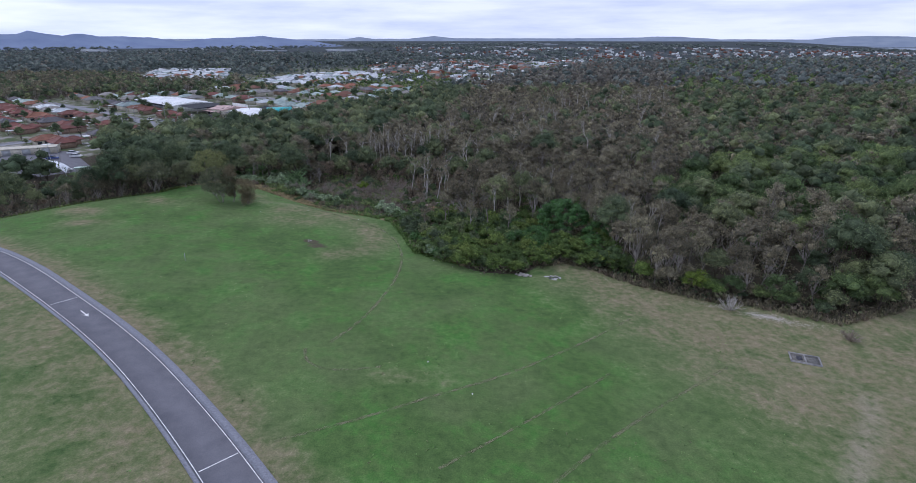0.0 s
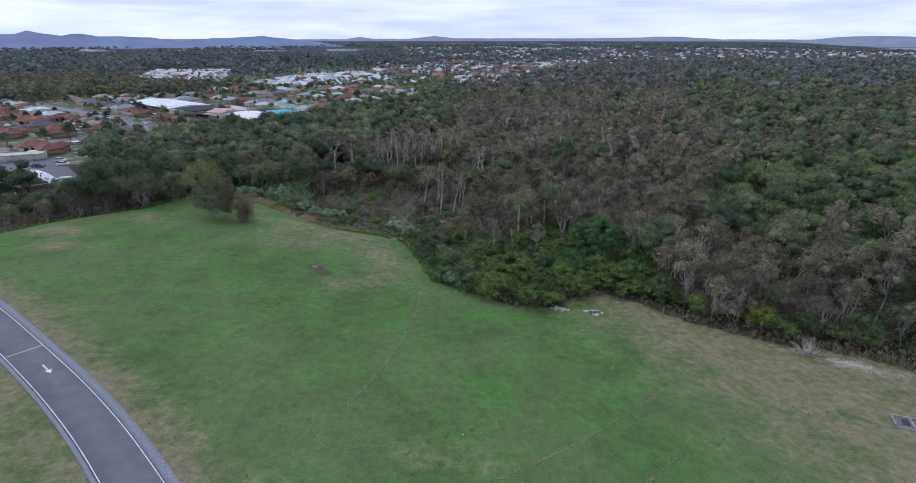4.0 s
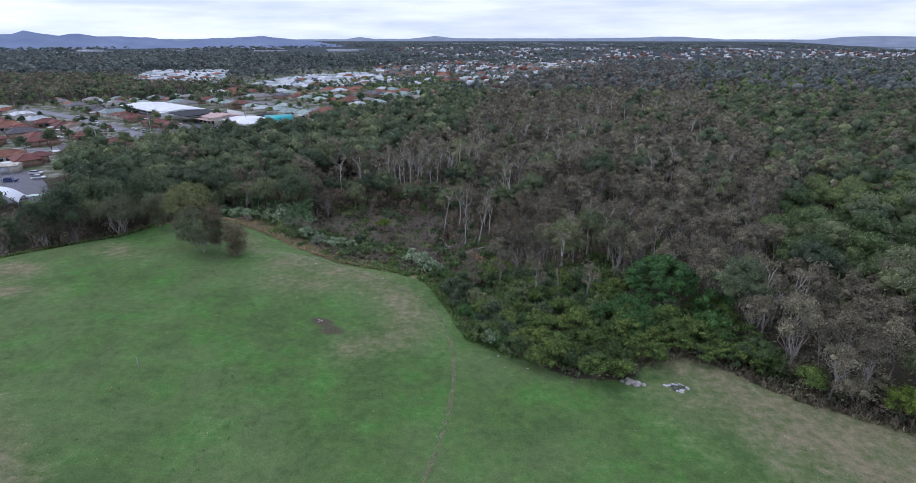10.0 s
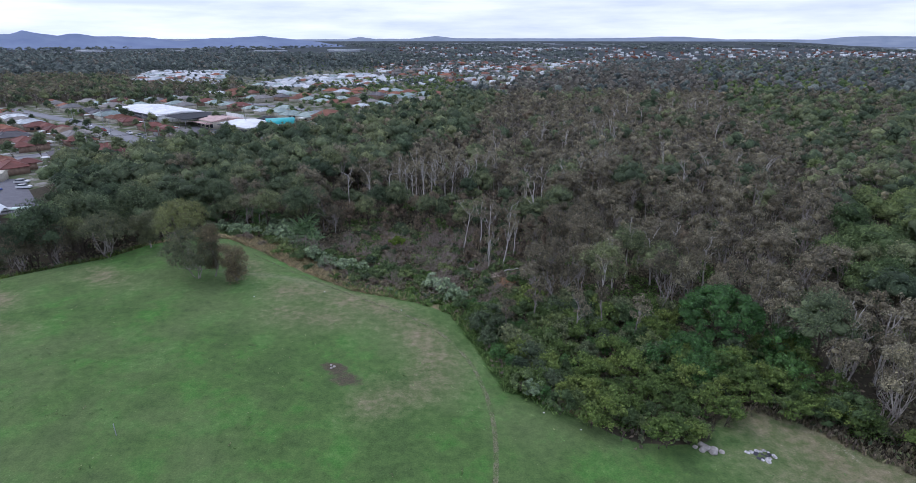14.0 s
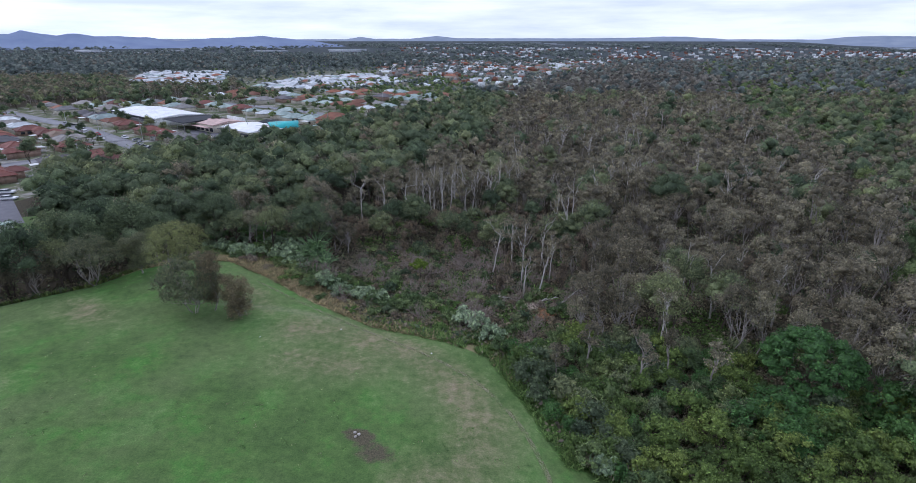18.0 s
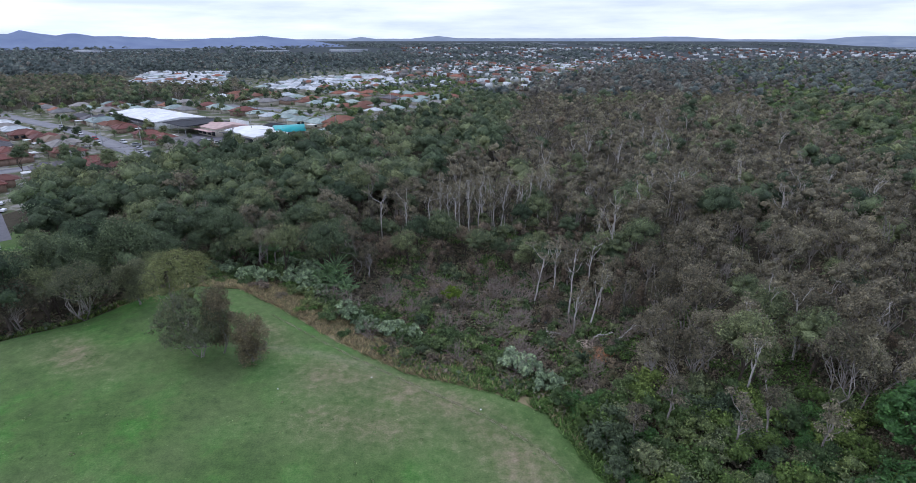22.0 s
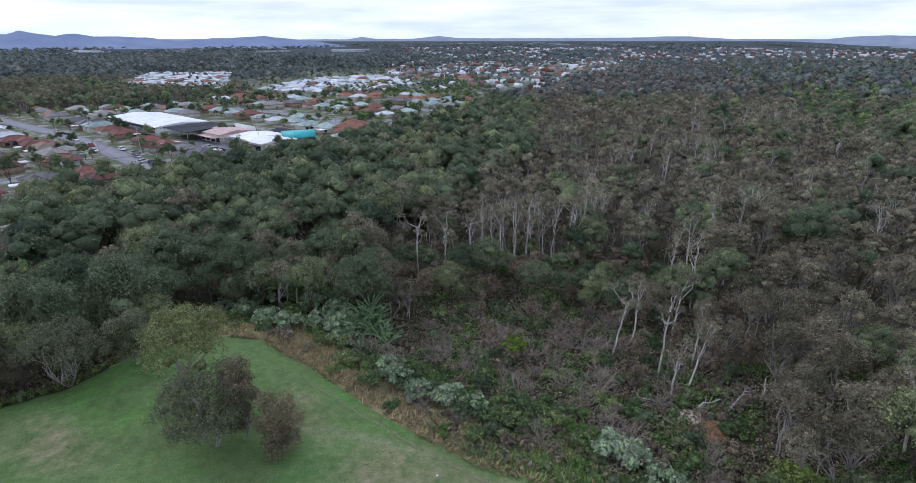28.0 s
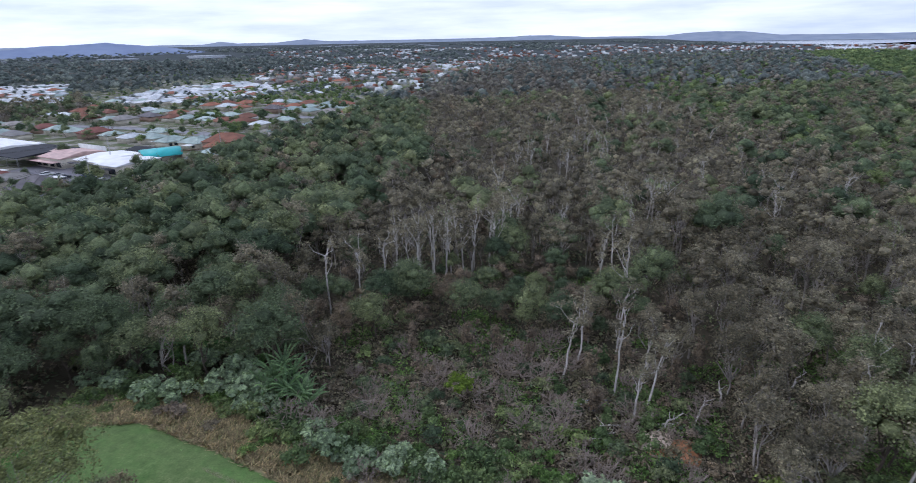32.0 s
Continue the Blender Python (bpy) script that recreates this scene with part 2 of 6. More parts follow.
def tube(points, radii, sides=6):
    """A tapered limb along points."""
    P, R = np.asarray(points, float), np.asarray(radii, float)
    a = np.arange(sides) * 2 * np.pi / sides
    V = []
    for i in range(len(P)):
        d = P[min(i + 1, len(P) - 1)] - P[max(i - 1, 0)]
        d = d / (np.linalg.norm(d) + 1e-9)
        u = np.cross(d, (0.3, 0.9, 0.1) if abs(d[2]) > 0.5 else (0, 0, 1))
        u /= np.linalg.norm(u)
        w = np.cross(d, u)
        V.append(P[i] + R[i] * (np.cos(a)[:, None] * u + np.sin(a)[:, None] * w))
    i, j = np.meshgrid(np.arange(len(P) - 1), np.arange(sides), indexing="ij")
    i, j = i.ravel(), j.ravel()
    F = np.stack([i * sides + j, i * sides + (j + 1) % sides, (i + 1) * sides + (j + 1) % sides, (i + 1) * sides + j], 1)
    return np.concatenate(V), F


def box(x0, x1, y0, y1, z0, z1):
    V = np.array([(x, y, z) for z in (z0, z1) for y in (y0, y1) for x in (x0, x1)], float)
    F = np.array([(0, 2, 3, 1), (4, 5, 7, 6), (0, 1, 5, 4), (2, 6, 7, 3), (0, 4, 6, 2), (1, 3, 7, 5)])
    return V, F


def leaf_cards(C, N, size, r, ratio=0.6):
    """Leaf sprays: a small quad at each of C, facing about N, with random turn."""
    n = len(C)
    N = N + r.normal(0, 0.5, (n, 3))
    N /= np.linalg.norm(N, axis=1, keepdims=True) + 1e-9
    U = np.cross(N, r.normal(0, 1, (n, 3)))
    U /= np.linalg.norm(U, axis=1, keepdims=True) + 1e-9
    W = np.cross(N, U)
    s = (size * r.uniform(0.6, 1.35, n))[:, None]
    a, b = U * s, W * s * ratio
    V = np.stack([C - a, C - b * r.uniform(0.6, 1.2, (n, 1)), C + a, C + b * r.uniform(0.6, 1.2, (n, 1))], 1).reshape(-1, 3)
    return V, np.arange(4 * n).reshape(-1, 4)


def ball_dirs(n, r, low=-0.4):
    z = r.uniform(low, 1, n)
    a = r.uniform(0, 2 * np.pi, n)
    q = np.sqrt(np.maximum(0, 1 - z * z))
    return np.stack([q * np.cos(a), q * np.sin(a), z], 1)


def clumps(centres, radius, per, size, r, flat=0.75, ratio=0.6, seg=0, core=0.7):
    """Leaves round a set of clump centres."""
    k = len(centres)
    D = ball_dirs(k * per, r, -0.35)
    own = radius * r.uniform(0.62, 1.34, k)
    R = own.repeat(per) * r.uniform(0.7, 1.12, k * per)
    C = centres.repeat(per, 0) + D * R[:, None] * np.array([1, 1, flat])
    V, F = leaf_cards(C, D + np.array([0, 0, 0.3]), size, r, ratio)
    return join([(V, F), core_of(centres, own * core, flat, r, seg)]) if seg else (V, F)


def lobed_crown(r, h, spread, bole, lobes, lobe_r, sprays, spray_r, per, leaf, flat, core, seg, ratio, column=False):
    """A crown of overlapping domes: leaf sprays over their outsides, a dense mass within. Returns the domes' centres, their radii and the leaves."""
    k = np.arange(lobes)
    a = k * 2.4 + r.uniform(0, 6.28)
    q = spread * 0.72 * np.sqrt(k / max(1, lobes - 1))
    R = lobe_r * spread * r.uniform(0.75, 1.22, lobes)
    depth = h * (1 - bole)
    z = h - R * flat - (q / spread) ** 2 * depth * 0.6 - r.uniform(0, 0.16, lobes) * depth
    L = np.stack([q * np.cos(a), q * np.sin(a), z], 1) + r.normal(0, 0.09 * spread, (lobes, 3)) * (1, 1, 0.5)
    if column:  # leaves from top to near the ground
        f = (k + r.uniform(0.1, 0.9, lobes)) / lobes
        q = spread * 0.68 * np.sin(np.pi * np.clip(0.94 - f * 0.84, 0, 1)) ** 0.8 * np.sqrt(r.uniform(0.3, 1, lobes))
        L = np.stack([q * np.cos(a), q * np.sin(a), h * bole + R * flat * 0.7 + f * (depth - R * flat * 1.6)], 1) + r.normal(0, 0.1 * spread, (lobes, 3)) * (1, 1, 0.4)
    squash = np.array([1, 1, flat])
    own = np.arange(sprays) % lobes
    D = ball_dirs(sprays, r, -0.3)
    S = L[own] + D * (R[own] * r.uniform(0.72, 1.22, sprays))[:, None] * squash
    gap = np.linalg.norm((S[:, None] - L[None]) / squash, axis=2) / R
    gap[np.arange(sprays), own] = 9
    keep = gap.min(1) > 0.72
    S, D = S[keep], D[keep]
    n = len(S) * per
    E = r.normal(0, spray_r, (n, 3))
    Dn = D.repeat(per, 0)
    E -= 0.55 * Dn * (E * Dn).sum(1, keepdims=True)
    V, F = leaf_cards(S.repeat(per, 0) + E, Dn + np.array([0, 0, 0.25]), leaf, r, ratio)
    if core > 0:
        V, F = join([(V, F), core_of(L, R * core, flat, r, seg, (0.7, 1.25))])
    return L, R, (V, F)


def core_of(centres, radius, flat, r, seg, uneven=(0.6, 1.22)):
    """The dense inner leaf mass of each clump: an uneven little dome."""
    k = len(centres)
    a = np.arange(seg) * 2 * np.pi / seg
    rings = ((-0.75, 0.6), (-0.1, 1.0), (0.6, 0.78), (0.98, 0.12)) if seg > 6 else ((-0.6, 0.8), (0.25, 1.0), (0.98, 0.15))
    unit = np.concatenate([np.stack([q * np.cos(a), q * np.sin(a), np.full(seg, z)], 1) for z, q in rings])
    R = np.broadcast_to(radius, (k,))
    V = unit[None] * r.uniform(*uneven, (k, len(unit), 1)) * R[:, None, None] * np.array([1, 1, flat]) + centres[:, None]
    i, j = np.meshgrid(np.arange(seg), np.arange(len(rings) - 1))
    i, j = i.ravel(), j.ravel()
    F = np.stack([j * seg + i, j * seg + (i + 1) % seg, (j + 1) * seg + (i + 1) % seg, (j + 1) * seg + i], 1)
    return V.reshape(-1, 3), (F[None] + (np.arange(k) * len(unit))[:, None, None]).reshape(-1, 4)


def bent(a, b, r, n=5, wob=0.06):
    """A crooked line from a to b."""
    a, b = np.asarray(a, float), np.asarray(b, float)
    t = np.linspace(0, 1, n)[:, None]
    P = a + (b - a) * t
    P[1:-1] += r.normal(0, wob * np.linalg.norm(b - a), (n - 2, 3))
    return P


def make_tree(seed, h=11, spread=3.0, bole=0.4, stems=1, limbs=5, blobs=12, blob_r=1.2, per=55, leaf=0.34,
              girth=0.2, lean=0.06, flat=0.7, sides=6, low=-0.2, ratio=0.6, seglen=5, seg=6, core=0.55, shell=0.55,
              lobes=0, lobe_r=0.45, reach=0.0, column=False):
    """Arrays of a tree: its wood and its leaves, base at the origin."""
    r = np.random.default_rng(seed)
    wood = []
    mid = h * (1 + bole) / 2
    D = ball_dirs(blobs, r, low)
    C = D * np.array([spread, spread, h * (1 - bole) / 2 - blob_r * 0.5]) * r.uniform(shell, 1.0, (blobs, 1)) + np.array([0, 0, mid])
    if lobes:
        C, R, leaves = lobed_crown(r, h, spread, bole, lobes, lobe_r, blobs, blob_r, per, leaf, flat, core, seg, ratio, column)
        if reach and limbs > lobes:
            C = np.concatenate([C, C[np.arange(limbs - lobes) % lobes] + r.normal(0, 0.35 * spread * lobe_r, (limbs - lobes, 3))])
            R = np.concatenate([R, R[np.arange(limbs - lobes) % lobes]])
        C = C + (np.abs(r.normal(0, 0.5, C.shape)) * np.sign(C) * (1, 1, 0) + (0, 0, 1)) * (reach * R)[:, None]
    elif blobs > 4:
        C[0] = (r.normal(0, 0.4), r.normal(0, 0.4), h - blob_r * flat)
    for s in range(stems):
        foot = r.normal(0, 0.25 * (stems > 1), 3) * (1, 1, 0)
        fork = np.array([r.normal(0, lean * h), r.normal(0, lean * h), h * bole * r.uniform(0.85, 1.15)])
        if stems > 1:
            fork[:2] += r.normal(0, 0.9, 2)
        line = bent(foot - (0, 0, 0.4), fork, r, seglen, 0.025)
        g = girth * r.uniform(0.8, 1.1) / stems ** 0.4
        wood.append(tube(line, np.linspace(g, g * 0.62, seglen), sides))
        mine = [c for i, c in enumerate(C) if i % stems == s][:limbs]
        for c in mine:
            wood.append(tube(bent(fork, c, r, 4, 0.09), np.linspace(g * 0.5, g * 0.12, 4), max(3, sides - 2)))
    return join(wood), leaves if lobes else clumps(C, blob_r, per, leaf, r, flat, ratio, seg, core)


def inside(P, poly):
    """Which of the points lie in the polygon."""
    P, Q = np.asarray(P, float), np.asarray(poly, float)
    hit = np.zeros(len(P), bool)
    for (x0, y0), (x1, y1) in zip(Q, np.roll(Q, -1, 0)):
        c = (y0 > P[:, 1]) != (y1 > P[:, 1])
        hit ^= c & (P[:, 0] < (x1 - x0) * (P[:, 1] - y0) / (y1 - y0 + 1e-12) + x0)
    return hit


def line_distance(P, line, closed=False):
    P, Q = np.asarray(P, float), np.asarray(line, float)
    best = np.full(len(P), 1e9)
    ends = zip(Q, np.roll(Q, -1, 0)) if closed else zip(Q[:-1], Q[1:])
    for a, b in ends:
        d = b - a
        t = np.clip(((P - a) @ d) / (d @ d), 0, 1)[:, None]
        best = np.minimum(best, np.linalg.norm(P - a - t * d, axis=1))
    return best


def smooth01(x, a, b):
    t = np.clip((x - a) / (b - a), 0, 1)
    return t * t * (3 - 2 * t)


def round_line(line, turns=2):
    """Chaikin's corner cutting."""
    Q = np.asarray(line, float)
    for _ in range(turns):
        Q = np.concatenate([Q[:1], np.stack([Q[:-1] * 0.75 + Q[1:] * 0.25, Q[:-1] * 0.25 + Q[1:] * 0.75], 1).reshape(-1, Q.shape[1]), Q[-1:]])
    return Q


# ---- the plan ----
FIELD = np.array([(-190, 60), (-150, 103), (-130, 117), (-114, 129), (-104, 142.5), (-95.5, 149.5), (-88.5, 154.5), (-84.5, 163), (-77, 169), (-68.8, 168.5), (-58.6, 161),
                  (-47.5, 151), (-36, 143), (-24, 139.2), (-17.6, 135.2), (-13.4, 124.6), (-9.8, 112.6), (-4.2, 108.2), (1, 103.9), (4.4, 101.4), (9.6, 101.2),
                  (15, 102.2), (18.4, 106.8), (23.5, 109.6), (27.7, 107.2), (32.5, 100.6), (38.5, 96.2), (45.6, 91.9), (54.8, 88.3), (61.3, 85), (65.4, 81.9),
                  (73.6, 85), (83.2, 88.3), (140, 88), (160, -80), (-200, -80)], float)
NORTH_EDGE = FIELD[7:18]
EAST_EDGE = FIELD[22:33]
TRACK = round_line([(-150, 124), (-118, 112), (-100, 103.6), (-87.7, 96.4), (-75.6, 87.8), (-63.1, 78.5), (-53.0, 70.9), (-43.6, 63.1), (-35.2, 55.2), (-29.1, 49.1),
                    (-24, 43.8), (-16, 35), (-8, 22), (-4, 2), (-2, -30), (-4, -75)])
CAR_PARK = np.array([(-215, 222), (-178, 196), (-150, 178), (-131, 184), (-133, 206), (-165, 240), (-205, 250)], float)
VERGE = np.array([(-147, 197), (-131, 189), (-124, 198), (-139, 213)], float)
TOWN_EDGE = [(-160, 205), (-150, 246), (-133, 249), (-127, 272), (-110, 293), (-90, 318), (-58, 379), (-30, 440), (-8, 490), (22, 556), (45, 613),
             (222, 916), (472, 1090)]
TOWN = np.array(TOWN_EDGE + [(300, 1500), (-470, 1250), (-470, 883), (-345, 630), (-250, 655), (-213, 565), (-262, 480), (-318, 468), (-345, 420), (-400, 250), (-230, 180)], float)

VILLAGE_WEST = np.array([(-462, 875), (-352, 885), (-246, 606), (-282, 593), (-323, 599), (-372, 657)], float)
VILLAGE_EAST = np.array([(-240, 620), (-212, 748), (-147, 835), (-75, 692), (-102, 600), (-164, 588)], float)
PALM_BELT = np.array([(-166, 642), (-57, 780), (0, 625), (-79, 546), (-150, 573)], float)


def height(x, y):
    """The ground: a grassed mound above a plain that rises gently to the north-west, far off."""
    x, y = np.asarray(x, float), np.asarray(y, float)
    sh = x.shape
    P = np.stack([x.ravel(), y.ravel()], 1)
    out = np.zeros(len(P))
    near = (np.abs(P[:, 0]) < 260) & (P[:, 1] < 240) & (P[:, 1] > -140)
    Q = P[near]
    d = line_distance(Q, FIELD, True) * np.where(inside(Q, FIELD), 1, -1)
    across = (Q[:, 0] + 24) * 0.68 + (Q[:, 1] - 44) * 0.73
    top = np.clip(5.9 - 0.055 * np.maximum(across, -10) - 0.025 * (np.clip(Q[:, 0], -90, 80) + 30) - 0.06 * np.maximum(0, -75 - Q[:, 0]), 0.25, 7)
    out[near] = top * smooth01(d, -13, 4)
    out += 27 * smooth01(np.hypot(P[:, 0], P[:, 1]), 1300, 4300) * smooth01(np.degrees(np.arctan2(P[:, 0], P[:, 1])), 36, 28)
    return out.reshape(sh)


def ground_z(x, y):
    return float(height(np.array([x]), np.array([y]))[0])


def spaced(lo, hi, step, far_lo, far_hi, grow=1.22):
    mid = list(np.arange(lo, hi + step / 2, step))
    s, v = step, mid[-1]
    while v < far_hi:
        s = min(s * grow, 260)
        v += s
        mid.append(v)
    s, v = step, mid[0]
    while v > far_lo:
        s = min(s * grow, 260)
        v -= s
        mid.insert(0, v)
    return np.array(mid)


def build_ground():
    xs, ys = spaced(-150, 110, 0.9, -4700, 4700), spaced(36, 186, 0.9, -1500, 4800)
    X, Y = np.meshgrid(xs, ys)
    Z = height(X, Y)
    P = np.stack([X.ravel(), Y.ravel()], 1)
    Z = Z.ravel()
    nx, ny = len(xs), len(ys)
    i, j = np.meshgrid(np.arange(nx - 1), np.arange(ny - 1))
    a = (j * nx + i).ravel()
    F = np.stack([a, a + 1, a + nx + 1, a + nx], 1)
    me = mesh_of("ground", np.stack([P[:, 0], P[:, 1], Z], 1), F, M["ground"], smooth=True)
    near = (P[:, 0] > -260) & (P[:, 0] < 200) & (P[:, 1] > -120) & (P[:, 1] < 215)
    Q = P[near]
    full = {k: np.zeros(len(P)) for k in ("lawn", "dry", "worn", "bare", "sand", "rough", "town", "far")}
    d = line_distance(Q, FIELD, True) * np.where(inside(Q, FIELD), 1, -1)
    full["lawn"][near] = np.clip(0.5 + (d + np.where(Q[:, 0] > -17, 1.7, 0.0)) / 2.4, 0, 1)
    blob = lambda cx, cy, rx, ry, turn=0: np.exp(-(((Q[:, 0] - cx) * np.cos(turn) + (Q[:, 1] - cy) * np.sin(turn)) / rx) ** 2
                                                 - ((-(Q[:, 0] - cx) * np.sin(turn) + (Q[:, 1] - cy) * np.cos(turn)) / ry) ** 2)
    # dry grass: the low east side, the ring at the north-east edge, the verges of the track, worn crests
    dry = 0.72 * smooth01(Q[:, 0] * 0.80 + Q[:, 1] * 0.35, 36, 62)
    ring = np.exp(-((line_distance(Q, round_line([(-46, 141), (-34, 138), (-24, 131), (-19, 122), (-20, 113), (-26, 108)])) / 5.5) ** 2))
    dry = np.maximum(dry, 0.6 * ring)
    along = line_distance(Q, TRACK)
    west = (Q[:, 0] - np.interp(Q[:, 1], TRACK[::-1, 1], TRACK[::-1, 0])) < 0
    dry = np.maximum(dry, np.where(west, 0.62 * smooth01(along, 32, 3), 0.82 * smooth01(along, 12, 2.5)))
    for b, s in ((blob(-96, 132, 9, 5, -0.6), 0.8), (blob(-82, 143, 8, 4, -0.5), 0.65), (blob(-88, 122, 8, 4), 0.7), (blob(-40, 131, 9, 6), 0.6),
                 (blob(-8, 62, 7, 3), 0.4), (blob(-58, 152, 8, 3, -0.8), 0.5)):
        dry = np.maximum(dry, s * b)
    full["dry"][near] = np.clip(dry, 0, 1)
    worn = np.zeros(len(Q))
    for line, wide, s in (
        ([(56, 62), (53.8, 58.1), (47.8, 51.7), (43, 45.8), (38, 38)], 1.5, 0.8),
        ([(45, 74), (55, 66), (64, 60)], 0.5, 0.35),
        ([(-62, 148), (-50, 147), (-40, 143)], 0.8, 0.4),
    ):
        worn = np.maximum(worn, s * np.exp(-(line_distance(Q, round_line(line)) / wide) ** 2))
    full["worn"][near] = worn
    full["bare"][near] = np.clip(1.1 * blob(-33.4, 115.6, 2.4, 1.3, -0.4) + 0.8 * blob(-31, 112.4, 3.2, 1.8), 0, 1)
    sand = 0.95 * blob(54.5, 86.0, 4.2, 1.6, -0.35) + 0.75 * blob(46.5, 90.3, 4, 0.9, -0.5) + 0.6 * blob(36, 97.3, 3.5, 0.5, -0.7) + 0.55 * blob(60, 82.5, 5, 1.5, -0.3) \
        + 0.55 * blob(30, 103, 3, 0.6, -0.9)
    full["sand"][near] = np.clip(sand, 0, 1)
    bank = line_distance(Q, NORTH_EDGE + (0.6, 2.6))
    east = line_distance(Q, EAST_EDGE)
    full["rough"][near] = np.maximum(smooth01(bank, 8.0, 5.0), 0.5 * smooth01(east, 4, 1))
    full["lawn"][inside(P, VERGE)] = 1.0
    full["town"] = (inside(P, TOWN) & ~inside(P, VERGE)).astype(float)
    # share of the haze-tinted ground colour, growing with distance
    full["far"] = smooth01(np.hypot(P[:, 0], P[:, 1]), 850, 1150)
    for k, v in full.items():
        me.attributes.new(k, "FLOAT", "POINT").data.foreach_set("value", v.astype(np.float32))
    tagged(new("ground", me), "mown green lawn with dry tan patches, leaf litter beyond", "ground", kind="structure")


build_ground()


def part(name, data, material, parent, label="", smooth=False):
    """One mesh object under a thing or a part. data: (V, F) arrays or a mesh."""
    me = data if isinstance(data, bpy.types.Mesh) else mesh_of(name, *data, material, smooth=smooth)
    ob = new(name, me)
    ob.parent = parent
    if label:
        ob["label"] = label
    return ob


def thing(name, m, label, category, group=""):
    ob = new(name)
    ob.empty_display_size = 0.3
    ob.matrix_basis = m
    return tagged(ob, label, category, group)


def at(x, y, turn=0.0, size=1.0, z=None, tall=1.0):
    """A pose on the ground."""
    z = ground_z(x, y) if z is None else z
    return pose(x, y, z, 0, 0, turn) @ Matrix.Diagonal((size, size, size * tall, 1))


# ---- the bicycle track: asphalt, gravel shoulders, painted lines ----
def ribbon(line, left, right, lift, crown=0.0):
    """A strip along a line between two offsets to its left."""
    Q = np.asarray(line, float)
    D = np.gradient(Q, axis=0)
    D /= np.linalg.norm(D, axis=1, keepdims=True)
    N = np.stack([-D[:, 1], D[:, 0]], 1)
    A, B = Q + N * left, Q + N * right
    V = np.concatenate([np.column_stack([A, height(A[:, 0], A[:, 1]) + lift]), np.column_stack([B, height(B[:, 0], B[:, 1]) + lift])])
    n = len(Q)
    i = np.arange(n - 1)
    top = np.stack([i, i + n, i + n + 1, i + 1], 1)[:, ::-1]
    low = V - (0, 0, lift + 0.35)
    sideA = np.stack([i, i + 1, i + 1 + 2 * n, i + 2 * n], 1)
    sideB = np.stack([i + n, i + 3 * n, i + 1 + 3 * n, i + 1 + n], 1)
    return np.concatenate([V, low]), np.concatenate([top, sideA, sideB])


def dense(line, step=1.0):
    Q = np.asarray(line, float)
    s = np.concatenate([[0], np.cumsum(np.linalg.norm(np.diff(Q, axis=0), axis=1))])
    t = np.arange(0, s[-1], step)
    return np.stack([np.interp(t, s, Q[:, 0]), np.interp(t, s, Q[:, 1])], 1)


n = Nodes("asphalt", 0.9)
asph = n.ramp(n.noise(0.5, 5), (0.3, (0.140, 0.139, 0.156)), (0.7, (0.185, 0.181, 0.198)))
asph = n.mix(1.0, asph, n.ramp(n.noise(9, 3), (0.3, (0.85, 0.85, 0.85)), (0.7, (1.12, 1.12, 1.12))), "MULTIPLY")
n.bump(n.noise(25, 3), 0.4, 0.02)
M["asphalt"] = n.done(asph)
n = Nodes("gravel", 0.95)
grav = n.ramp(n.noise(4.5, 5, 0.7), (0.3, (0.17, 0.175, 0.20)), (0.5, (0.235, 0.24, 0.27)), (0.7, (0.31, 0.315, 0.345)))
n.bump(n.noise(12, 3), 0.8, 0.05)
M["gravel"] = n.done(grav)
M["road_paint"] = painted("road_paint", (0.72, 0.72, 0.70), 0.7, 0.2, 1.5)
track_line = dense(TRACK, 0.8)
track = new("road", mesh_of("road", *ribbon(track_line, 2.4, -2.4, 0.10), M["asphalt"], smooth=False))
tagged(track, "grey asphalt cycle track with white edge lines", "road", kind="structure")
for a, b in ((3.4, 2.4), (-2.4, -2.85)):
    part("shoulder", ribbon(track_line, a, b, 0.07), M["gravel"], track, "loose grey gravel shoulder")
for a in (2.2, -2.2):
    part("edge_line", ribbon(track_line, a + 0.05, a - 0.05, 0.125), M["road_paint"], track, "thin white painted line")


